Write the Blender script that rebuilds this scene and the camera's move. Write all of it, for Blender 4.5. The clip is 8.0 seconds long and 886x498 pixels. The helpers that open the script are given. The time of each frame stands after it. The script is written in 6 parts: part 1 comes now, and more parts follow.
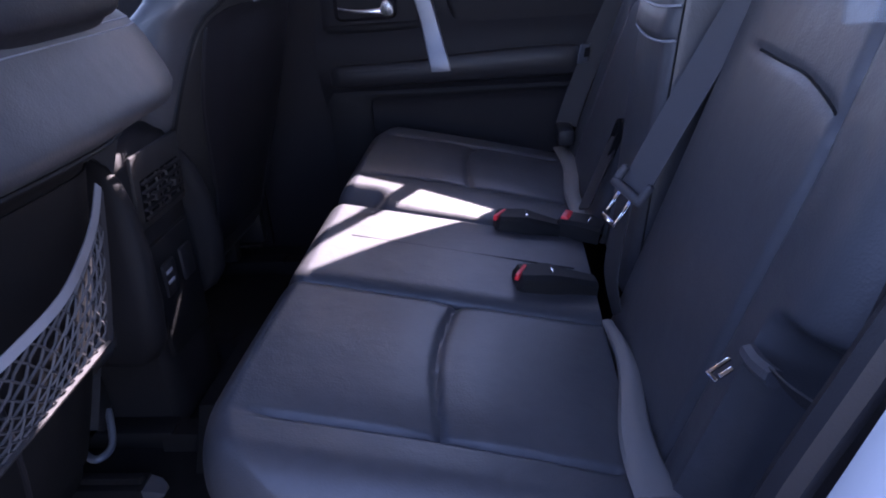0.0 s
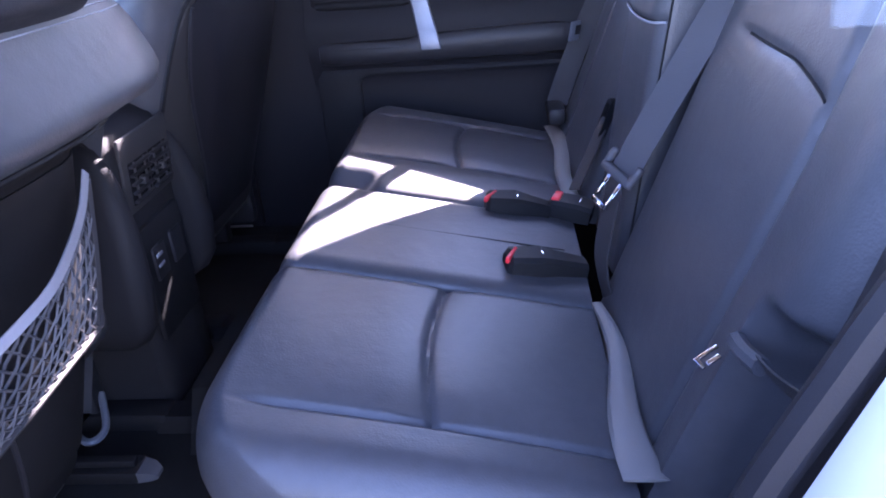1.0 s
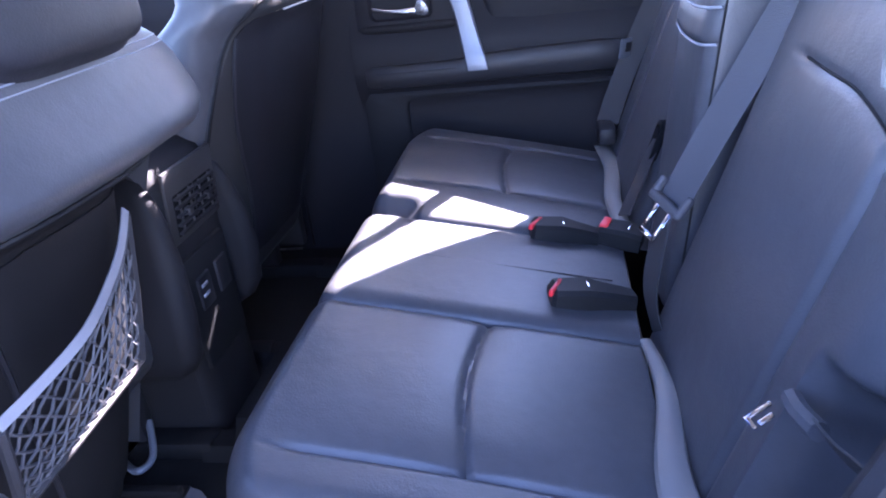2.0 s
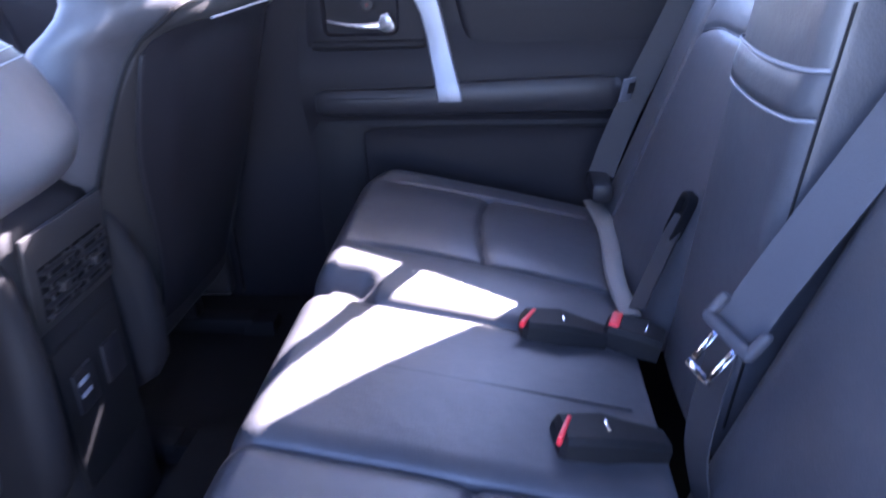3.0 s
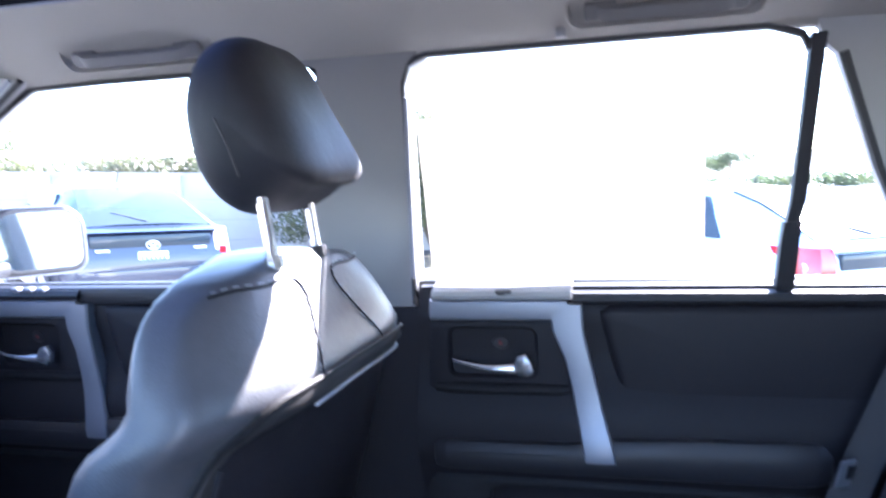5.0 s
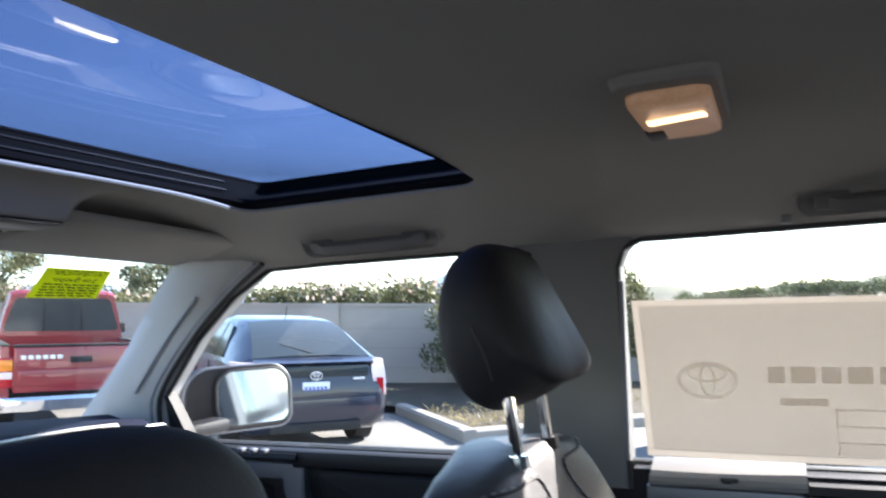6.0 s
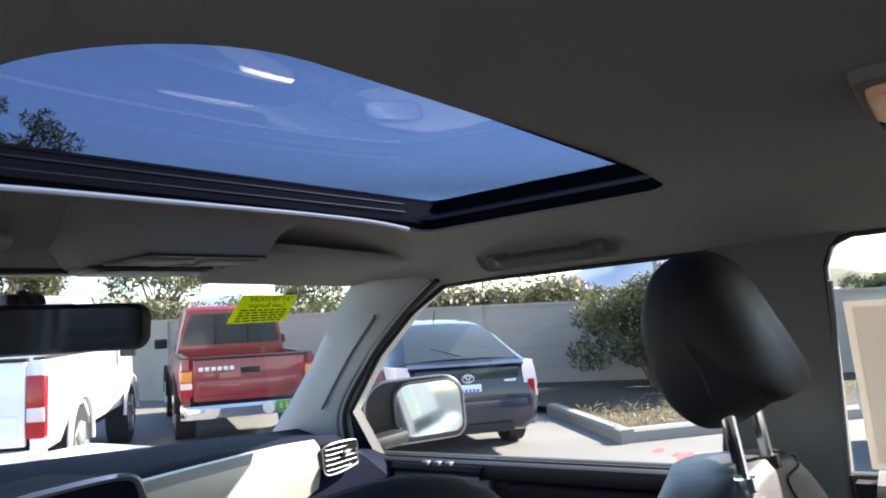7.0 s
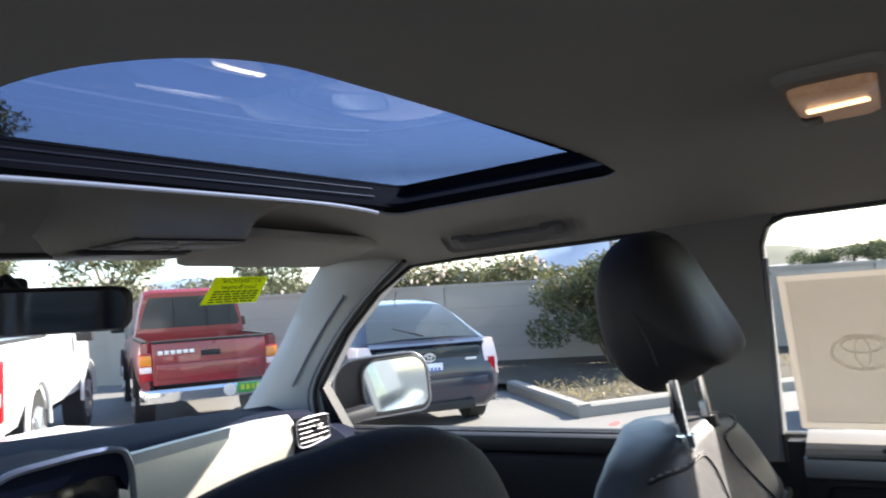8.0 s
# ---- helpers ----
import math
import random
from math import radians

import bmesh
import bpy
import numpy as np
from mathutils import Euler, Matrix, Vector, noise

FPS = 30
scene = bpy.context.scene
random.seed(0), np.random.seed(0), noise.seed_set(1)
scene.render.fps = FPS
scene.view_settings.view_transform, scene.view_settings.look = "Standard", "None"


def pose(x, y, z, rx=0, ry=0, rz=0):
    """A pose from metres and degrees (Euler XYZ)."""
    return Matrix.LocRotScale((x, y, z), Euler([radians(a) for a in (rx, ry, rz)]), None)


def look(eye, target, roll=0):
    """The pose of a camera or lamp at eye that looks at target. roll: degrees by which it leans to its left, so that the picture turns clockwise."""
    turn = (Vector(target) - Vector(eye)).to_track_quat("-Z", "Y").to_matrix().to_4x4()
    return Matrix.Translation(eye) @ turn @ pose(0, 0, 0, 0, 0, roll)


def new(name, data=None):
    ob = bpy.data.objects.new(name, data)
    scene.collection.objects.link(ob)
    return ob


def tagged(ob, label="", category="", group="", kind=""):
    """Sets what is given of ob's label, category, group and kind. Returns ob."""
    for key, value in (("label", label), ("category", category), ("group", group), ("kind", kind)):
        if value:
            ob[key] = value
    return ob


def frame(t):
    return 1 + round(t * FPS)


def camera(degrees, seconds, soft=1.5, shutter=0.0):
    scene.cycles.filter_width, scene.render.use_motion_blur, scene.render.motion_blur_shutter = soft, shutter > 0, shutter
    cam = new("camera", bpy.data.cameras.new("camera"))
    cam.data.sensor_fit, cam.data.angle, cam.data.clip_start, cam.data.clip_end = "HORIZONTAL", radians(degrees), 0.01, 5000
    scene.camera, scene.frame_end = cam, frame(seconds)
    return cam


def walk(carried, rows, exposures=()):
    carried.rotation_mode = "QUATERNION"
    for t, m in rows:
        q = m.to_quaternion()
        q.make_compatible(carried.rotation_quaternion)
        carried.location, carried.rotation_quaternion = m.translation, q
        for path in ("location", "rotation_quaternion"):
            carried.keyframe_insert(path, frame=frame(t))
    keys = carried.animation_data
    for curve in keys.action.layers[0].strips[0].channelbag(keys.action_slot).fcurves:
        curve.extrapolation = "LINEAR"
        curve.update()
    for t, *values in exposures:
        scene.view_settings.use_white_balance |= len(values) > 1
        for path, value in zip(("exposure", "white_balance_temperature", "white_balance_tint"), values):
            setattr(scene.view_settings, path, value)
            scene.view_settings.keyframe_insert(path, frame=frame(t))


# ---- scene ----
cam = camera(63.3, 8.0, soft=1.9, shutter=0.35)

PATH = [
    (0, (-1.080, 0.193, 1.201), (0.738, 0.386, 0.391), -4.5),
    (0.5, (-1.069, 0.196, 1.199), (0.729, 0.376, 0.343), -4.3),
    (1, (-1.075, 0.191, 1.213), (0.714, 0.364, 0.336), -4.6),
    (2.3, (-0.988, 0.167, 1.226), (0.795, 0.536, 0.399), -6.8),
    (2.5, (-0.928, 0.179, 1.216), (0.853, 0.553, 0.385), -6.3),
    (3, (-0.741, 0.243, 1.221), (1.068, 0.413, 0.385), -2.3),
    (3.5, (-0.637, 0.245, 1.216), (1.233, 0.288, 0.506), 0.3),
    (4, (-0.541, 0.253, 1.224), (1.357, 0.467, 0.633), -1.2),
    (4.5, (-0.474, 0.269, 1.281), (1.465, 0.579, 0.903), -1.7),
    (5, (-0.454, 0.317, 1.350), (1.480, 0.790, 1.157), -2.4),
    (5.2, (-0.459, 0.336, 1.377), (1.458, 0.893, 1.246), -2.6),
    (6.3, (-0.528, 0.442, 1.459), (1.233, 1.361, 1.690), -3.2),
    (6.5, (-0.528, 0.457, 1.467), (1.185, 1.468, 1.677), -4.3),
    (7, (-0.543, 0.482, 1.474), (1.079, 1.636, 1.667), -5.1),
    (7.5, (-0.550, 0.485, 1.478), (1.065, 1.651, 1.661), -6.0),
    (8, (-0.609, 0.453, 1.472), (1.077, 1.521, 1.600), -5.8),
]
walk(cam, [(t, look(eye, target, roll)) for t, eye, target, roll in PATH],
     exposures=[(0, 3.4, 6150, 40), (0.6, 4.45, 6100, 41), (2.5, 4.95, 5800, 36), (3.6, 5.1, 5800, 36), (4.2, 5.45, 5750, 34), (4.55, 5.4, 5700, 31), (4.8, 4.8, 5650, 26),
                (5.2, 3.95, 5700, 20), (5.8, 2.75, 6150, 15), (6.3, 2.08, 6950, 13), (8, 2.08, 6950, 13)])


# ---- light: one low sun from the car's rear right, and the sky
SUN = Vector((1.41, -0.765, 1.0)).normalized()
world = bpy.data.worlds.new("sky")
scene.world = world
world.use_nodes = True
wn = world.node_tree.nodes
sky = wn.new("ShaderNodeTexSky")
sky.sky_type = "NISHITA"
sky.sun_disc = False
sky.sun_elevation = math.asin(SUN.z)
sky.sun_rotation = math.atan2(SUN.x, SUN.y)
sky.air_density, sky.dust_density, sky.ozone_density = 0.95, 0.15, 1.7
wn["Background"].inputs["Strength"].default_value = 0.130
world.node_tree.links.new(sky.outputs[0], wn["Background"].inputs["Color"])
sun = new("sun", bpy.data.lights.new("sun", "SUN"))
sun.data.energy, sun.data.angle, sun.data.color = 4.9, radians(0.53), (1.0, 0.95, 0.87)
sun.matrix_world = look(SUN * 30, (0, 0, 0))


# ---- materials
def mat(name, color, rough=0.6, metal=0.0, vary=0.12, scale=6.0, grain=120.0, bump=0.15, coat=0.0, spec=0.5, depth=0.001,
        emit=None, power=0.0):
    """A painted, moulded or woven surface: base colour with broad and fine variation, and a fine relief."""
    m = bpy.data.materials.new(name)
    m.use_nodes = True
    nt = m.node_tree
    n, l = nt.nodes, nt.links
    b = n["Principled BSDF"]
    b.inputs["Metallic"].default_value = metal
    b.inputs["Coat Weight"].default_value = coat
    b.inputs["Specular IOR Level"].default_value = spec
    tc = n.new("ShaderNodeTexCoord")
    broad, fine = n.new("ShaderNodeTexNoise"), n.new("ShaderNodeTexNoise")
    broad.inputs["Scale"].default_value, broad.inputs["Detail"].default_value = scale, 5
    fine.inputs["Scale"].default_value, fine.inputs["Detail"].default_value = grain, 3
    for t in (broad, fine):
        l.new(tc.outputs["Object"], t.inputs["Vector"])
    ramp = n.new("ShaderNodeValToRGB")
    c = Vector(color)
    ramp.color_ramp.elements[0].position, ramp.color_ramp.elements[1].position = 0.25, 0.75
    ramp.color_ramp.elements[0].color = (*(c * (1 - vary)), 1)
    ramp.color_ramp.elements[1].color = (*(c * (1 + vary)), 1)
    mixer = n.new("ShaderNodeMix")
    mixer.data_type = "FLOAT"
    mixer.inputs[0].default_value = 0.4
    l.new(broad.outputs["Fac"], mixer.inputs[2])
    l.new(fine.outputs["Fac"], mixer.inputs[3])
    l.new(mixer.outputs[0], ramp.inputs["Fac"])
    l.new(ramp.outputs["Color"], b.inputs["Base Color"])
    rr = n.new("ShaderNodeMapRange")
    rr.inputs["To Min"].default_value, rr.inputs["To Max"].default_value = max(rough - 0.08, 0.02), min(rough + 0.08, 1)
    l.new(broad.outputs["Fac"], rr.inputs["Value"])
    l.new(rr.outputs[0], b.inputs["Roughness"])
    if bump:
        bp = n.new("ShaderNodeBump")
        bp.inputs["Strength"].default_value, bp.inputs["Distance"].default_value = bump, depth
        l.new(fine.outputs["Fac"], bp.inputs["Height"])
        l.new(bp.outputs["Normal"], b.inputs["Normal"])
    if emit:
        b.inputs["Emission Color"].default_value = (*emit, 1)
        b.inputs["Emission Strength"].default_value = power
    return m


def leather_mat(name, color, rough=0.42):
    """Pebbled leather: small cells in the relief, soft broad variation in colour and gloss."""
    m = mat(name, color, rough, vary=0.18, scale=5, grain=60, bump=0.0)
    n, l = m.node_tree.nodes, m.node_tree.links
    tc = n.new("ShaderNodeTexCoord")
    cell, wave = n.new("ShaderNodeTexVoronoi"), n.new("ShaderNodeTexNoise")
    cell.inputs["Scale"].default_value = 420
    wave.inputs["Scale"].default_value, wave.inputs["Detail"].default_value = 14, 4
    l.new(tc.outputs["Object"], cell.inputs["Vector"])
    l.new(tc.outputs["Object"], wave.inputs["Vector"])
    b1, b2 = n.new("ShaderNodeBump"), n.new("ShaderNodeBump")
    b1.inputs["Strength"].default_value, b1.inputs["Distance"].default_value = 0.25, 0.0006
    b2.inputs["Strength"].default_value, b2.inputs["Distance"].default_value = 0.35, 0.006
    l.new(cell.outputs["Distance"], b1.inputs["Height"])
    l.new(wave.outputs["Fac"], b2.inputs["Height"])
    l.new(b2.outputs["Normal"], b1.inputs["Normal"])
    l.new(b1.outputs["Normal"], n["Principled BSDF"].inputs["Normal"])
    return m


def glass_mat(name, tint, gloss=0.5):
    """A thin pane: see-through with a tint, reflecting more at a slant."""
    m = bpy.data.materials.new(name)
    m.use_nodes = True
    n, l = m.node_tree.nodes, m.node_tree.links
    n.remove(n["Principled BSDF"])
    t, g, mx, lw = n.new("ShaderNodeBsdfTransparent"), n.new("ShaderNodeBsdfGlossy"), n.new("ShaderNodeMixShader"), n.new("ShaderNodeLayerWeight")
    t.inputs["Color"].default_value = (*[c ** 0.5 for c in tint], 1)
    g.inputs["Roughness"].default_value = 0.0
    lw.inputs["Blend"].default_value = 0.5
    po, mu = n.new("ShaderNodeMath"), n.new("ShaderNodeMath")
    po.operation, mu.operation = "POWER", "MULTIPLY_ADD"
    po.inputs[1].default_value = 5.0
    mu.inputs[1].default_value, mu.inputs[2].default_value = gloss, 0.02
    l.new(lw.outputs["Facing"], po.inputs[0])
    l.new(po.outputs[0], mu.inputs[0])
    l.new(mu.outputs[0], mx.inputs[0])
    l.new(t.outputs[0], mx.inputs[1])
    l.new(g.outputs[0], mx.inputs[2])
    l.new(mx.outputs[0], n["Material Output"].inputs["Surface"])
    return m


def paper_mat(name, color, through_light):
    """Thin paper: diffuse in front, glowing with what falls on its back."""
    m = mat(name, color, 0.8, vary=0.06, scale=9, grain=60, bump=0.1)
    n, l = m.node_tree.nodes, m.node_tree.links
    tr, mx = n.new("ShaderNodeBsdfTranslucent"), n.new("ShaderNodeMixShader")
    tr.inputs["Color"].default_value = (*color, 1)
    mx.inputs[0].default_value = through_light
    l.new(n["Principled BSDF"].outputs[0], mx.inputs[1])
    l.new(tr.outputs[0], mx.inputs[2])
    l.new(mx.outputs[0], n["Material Output"].inputs["Surface"])
    return m


LEATHER = leather_mat("black_leather", (0.050, 0.051, 0.058), 0.43)
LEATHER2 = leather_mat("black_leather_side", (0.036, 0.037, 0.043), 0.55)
PIPING = mat("grey_thread", (0.22, 0.23, 0.26), 0.6, grain=900, bump=0.3)
SHELL_GREY = mat("grey_seat_shell", (0.018, 0.017, 0.0175), 0.55, grain=500, bump=0.2)
# near-black: shade on the driver's seat back is put into this colour
PANEL = mat("seat_shell_plastic", (0.007, 0.0067, 0.0075), 0.65, grain=500, bump=0.2, spec=0.2)
PLASTIC = mat("black_plastic", (0.014, 0.0135, 0.016), 0.5, grain=600, bump=0.2, spec=0.3)
PLASTIC_SOFT = mat("dark_door_vinyl", (0.0115, 0.0105, 0.0130), 0.6, grain=450, bump=0.3, spec=0.2)
SILVER = mat("silver_trim_paint", (0.16, 0.17, 0.20), 0.40, metal=0.4, vary=0.05, bump=0.05)
CHROME = mat("chrome", (0.85, 0.85, 0.86), 0.08, metal=1.0, vary=0.03, bump=0)
CARPET = mat("black_carpet", (0.014, 0.0135, 0.014), 0.95, vary=0.4, grain=700, bump=0.9, depth=0.004, spec=0.1)
HEADLINER = mat("grey_headliner_cloth", (0.287, 0.272, 0.252), 0.95, vary=0.06, scale=3, grain=900, bump=0.3, spec=0.1)
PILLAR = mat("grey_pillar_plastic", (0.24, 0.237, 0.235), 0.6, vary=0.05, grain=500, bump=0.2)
HEADREST = leather_mat("black_headrest_leather", (0.014, 0.014, 0.018), 0.62)
HEADREST.node_tree.nodes["Principled BSDF"].inputs["Specular IOR Level"].default_value = 0.25
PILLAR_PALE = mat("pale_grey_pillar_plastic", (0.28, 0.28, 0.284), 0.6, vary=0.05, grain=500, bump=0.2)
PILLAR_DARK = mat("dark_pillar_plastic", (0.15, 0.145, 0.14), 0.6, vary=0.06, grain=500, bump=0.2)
RUBBER = mat("black_rubber", (0.016, 0.016, 0.017), 0.6, grain=300, bump=0.2)
WEB = mat("grey_belt_webbing", (0.052, 0.052, 0.059), 0.65, vary=0.1, grain=700, bump=0.5)
RED = mat("red_plastic", (0.75, 0.03, 0.04), 0.4, vary=0.05, bump=0.05)
WHITE_PAINT = mat("white_car_paint", (0.80, 0.80, 0.80), 0.25, vary=0.02, bump=0, coat=0.8)
GLASS = glass_mat("clear_glass", (0.93, 0.96, 0.95), 0.9)
GLASS_ROOF = glass_mat("tinted_roof_glass", (0.118, 0.152, 0.245), 0.55)
# blue-grey tint puts the reflected blue sky into the outside mirror's colour
MIRROR_BLUE = mat("sky_tinted_mirror_silver", (0.40, 0.46, 0.52), 0.01, metal=1.0, vary=0.0, bump=0)
MIRROR = mat("mirror_silver", (0.9, 0.91, 0.92), 0.01, metal=1.0, vary=0.0, bump=0)
LENS_GLOW = mat("warm_lamp_lens", (0.36, 0.28, 0.20), 0.3, vary=0.3, scale=40, grain=300, bump=0.5, emit=(1.0, 0.50, 0.22), power=0.025)
LAMP_GLOW = mat("lit_bulb", (0.9, 0.7, 0.4), 0.4, vary=0.02, bump=0, emit=(1.0, 0.58, 0.28), power=0.9)
PAPER = paper_mat("cream_paper", (0.50, 0.475, 0.44), 0.46)
PAPER_EDGE = paper_mat("white_paper_hem", (0.60, 0.57, 0.53), 0.46)
PAPER_INK = paper_mat("grey_brown_print", (0.86, 0.84, 0.81), 0.92)
SEAL_BLACK = mat("matt_black_seal", (0.005, 0.005, 0.006), 0.85, grain=300, bump=0.2, spec=0.1)
BIN = mat("black_bin_plastic", (0.010, 0.0095, 0.011), 0.7, grain=500, bump=0.2, spec=0.25)
NET = mat("pale_elastic_net", (0.17, 0.17, 0.185), 0.6, vary=0.2, grain=900, bump=0.4)
BELT_DARK = mat("black_belt_webbing", (0.020, 0.019, 0.022), 0.7, vary=0.15, grain=700, bump=0.5)
BUCKLE = mat("black_buckle_plastic", (0.008, 0.008, 0.009), 0.6, bump=0.1, spec=0.25)
YELLOW = paper_mat("yellow_paper", (0.88, 0.90, 0.03), 0.55)
INK = mat("black_ink", (0.03, 0.03, 0.02), 0.8, bump=0)
DASH = mat("dark_dash_skin", (0.011, 0.014, 0.028), 0.7, grain=500, bump=0.3, spec=0.04)
DASH_SILVER = mat("champagne_dash_trim", (0.58, 0.57, 0.52), 0.38, metal=0.35, vary=0.05, bump=0.05)
LOCK_RED = mat("dull_red_mark", (0.10, 0.010, 0.012), 0.6, bump=0)
LIP_WHITE = mat("pale_edge_trim", (0.72, 0.71, 0.69), 0.5, vary=0.05, bump=0.1)
HANDLE = mat("satin_chrome", (0.80, 0.80, 0.82), 0.24, metal=0.9, vary=0.04, bump=0)
ARMREST = mat("dark_armrest_vinyl", (0.019, 0.018, 0.021), 0.5, grain=450, bump=0.3, spec=0.35)
SCREEN = mat("dark_screen_glass", (0.01, 0.012, 0.016), 0.12, bump=0)


# ---- mesh helpers
def thing(name, at, label, category, group="", kind=""):
    ob = new(name)
    ob.location = at
    ob.empty_display_size = 0.1
    return tagged(ob, label, category, group, kind)


def root_of(ob):
    p = Vector((0, 0, 0))
    while ob:
        p = p + ob.location
        ob = ob.parent
    return p


def part(name, bms, material, parent=None, label="", smooth=35):
    """One mesh object from one or several bmeshes whose coordinates are the world's."""
    if not isinstance(bms, (list, tuple)):
        bms = [bms]
    me = bpy.data.meshes.new(name)
    out = bmesh.new()
    for bm in bms:
        tmp = bpy.data.meshes.new("tmp")
        bm.to_mesh(tmp)
        out.from_mesh(tmp)
        bpy.data.meshes.remove(tmp)
        bm.free()
    bmesh.ops.recalc_face_normals(out, faces=out.faces)
    if smooth:
        lim = radians(smooth)
        for f in out.faces:
            f.smooth = True
        for e in out.edges:
            if len(e.link_faces) == 2 and e.calc_face_angle(0) > lim:
                e.smooth = False
    out.to_mesh(me)
    out.free()
    me.materials.append(material)
    ob = new(name, me)
    if parent:
        ob.parent = parent
        me.transform(Matrix.Translation(-root_of(parent)))
    if label:
        tagged(ob, label)
    return ob


def bx(x0, x1, y0, y1, z0, z1, bev=0.004, seg=2):
    bm = bmesh.new()
    bmesh.ops.create_cube(bm, size=1)
    for v in bm.verts:
        v.co = Vector(((x0 + x1) / 2 + v.co.x * (x1 - x0), (y0 + y1) / 2 + v.co.y * (y1 - y0), (z0 + z1) / 2 + v.co.z * (z1 - z0)))
    bev = min(bev, 0.45 * min(abs(x1 - x0), abs(y1 - y0), abs(z1 - z0)))
    if bev > 0:
        bmesh.ops.bevel(bm, geom=bm.edges[:], offset=bev, segments=seg, profile=0.5, affect="EDGES")
    return bm


def moved(bm, m):
    bm.transform(m)
    return bm


def loft(rings, caps=True, closed=True):
    bm = bmesh.new()
    vs = [[bm.verts.new(p) for p in r] for r in rings]
    n = len(rings[0])
    for a, b in zip(vs, vs[1:]):
        for i in range(n if closed else n - 1):
            j = (i + 1) % n
            try:
                bm.faces.new((a[i], a[j], b[j], b[i]))
            except ValueError:
                pass
    if caps:
        for r in (vs[0][::-1], vs[-1]):
            try:
                bm.faces.new(r)
            except ValueError:
                pass
    bmesh.ops.remove_doubles(bm, verts=bm.verts[:], dist=1e-6)
    return bm


def smooth_line(pts, n=6, loop=False):
    """Catmull-Rom through the points."""
    P = [Vector(p) for p in pts]
    out = []
    m = len(P)
    rng = range(m) if loop else range(m - 1)
    for i in rng:
        if loop:
            a, b, c, d = P[i - 1], P[i], P[(i + 1) % m], P[(i + 2) % m]
        else:
            a, b, c, d = P[max(i - 1, 0)], P[i], P[i + 1], P[min(i + 2, m - 1)]
        for k in range(n):
            t = k / n
            out.append(0.5 * (2 * b + (c - a) * t + (2 * a - 5 * b + 4 * c - d) * t * t + (3 * b - a - 3 * c + d) * t ** 3))
    if not loop:
        out.append(P[-1])
    return out


def tube(pts, r, n=8, loop=False, flat=1.0):
    """A round (or flattened) bar along a line of points."""
    P = [Vector(p) for p in pts]
    rings = []
    m = len(P)
    up = None
    for i, p in enumerate(P):
        if loop:
            d = P[(i + 1) % m] - P[i - 1]
        else:
            d = P[min(i + 1, m - 1)] - P[max(i - 1, 0)]
        d.normalize()
        if up is None:
            up = Vector((0, 0, 1)) if abs(d.z) < 0.9 else Vector((1, 0, 0))
        s = d.cross(up).normalized()
        up = s.cross(d).normalized()
        rings.append([p + (s * math.cos(2 * math.pi * k / n) + up * math.sin(2 * math.pi * k / n) * flat) * r for k in range(n)])
    if loop:
        rings.append(rings[0])
    return loft(rings, caps=not loop)


def ribbon(pts, width, side, thick=0.0018):
    """A strap along a line of points, width across in the way of side (one vector, or one a point)."""
    P = [Vector(p) for p in pts]
    rings = []
    for i, p in enumerate(P):
        d = (P[min(i + 1, len(P) - 1)] - P[max(i - 1, 0)]).normalized()
        s = Vector(side[i] if isinstance(side, list) else side)
        s = (s - d * s.dot(d)).normalized()
        nrm = d.cross(s)
        h, t = s * width / 2, nrm * thick / 2
        rings.append([p - h - t, p + h - t, p + h + t, p - h + t])
    return loft(rings)


def slab(poly, axis, a0, a1, bev=0.0, seg=2):
    """A flat outline, in the other two axes' order, drawn out along an axis."""
    def at(u, v, w):
        return (w, u, v) if axis == "x" else (u, w, v) if axis == "y" else (u, v, w)
    bm = bmesh.new()
    lo, hi = [bm.verts.new(at(u, v, a0)) for u, v in poly], [bm.verts.new(at(u, v, a1)) for u, v in poly]
    bm.faces.new(lo[::-1]), bm.faces.new(hi)
    n = len(poly)
    for i in range(n):
        bm.faces.new((lo[i], lo[(i + 1) % n], hi[(i + 1) % n], hi[i]))
    if bev:
        bmesh.ops.bevel(bm, geom=[e for e in bm.edges if e.calc_face_angle(0) > 0.6], offset=bev, segments=seg, profile=0.5, affect="EDGES")
    return bm


def rrect(x0, x1, y0, y1, r, n=8, m=0):
    """A rounded rectangle's outline; r: one radius or four (from the low corner, round)."""
    rs = r if isinstance(r, (list, tuple)) else (r,) * 4
    out = []
    for (cx, cy, a), q in zip(((x0, y0, 180), (x1, y0, 270), (x1, y1, 0), (x0, y1, 90)), rs):
        ox = cx + q if cx == x0 else cx - q
        oy = cy + q if cy == y0 else cy - q
        for k in range(n + 1):
            t = radians(a + 90 * k / n)
            out.append((ox + q * math.cos(t), oy + q * math.sin(t)))
    if m:
        full, k = [], n + 1
        for c in range(4):
            full += out[c * k:(c + 1) * k]
            p, q = out[(c + 1) * k - 1], out[((c + 1) * k) % len(out)]
            full += [(p[0] + (q[0] - p[0]) * j / (m + 1), p[1] + (q[1] - p[1]) * j / (m + 1)) for j in range(1, m + 1)]
        out = full
    return out


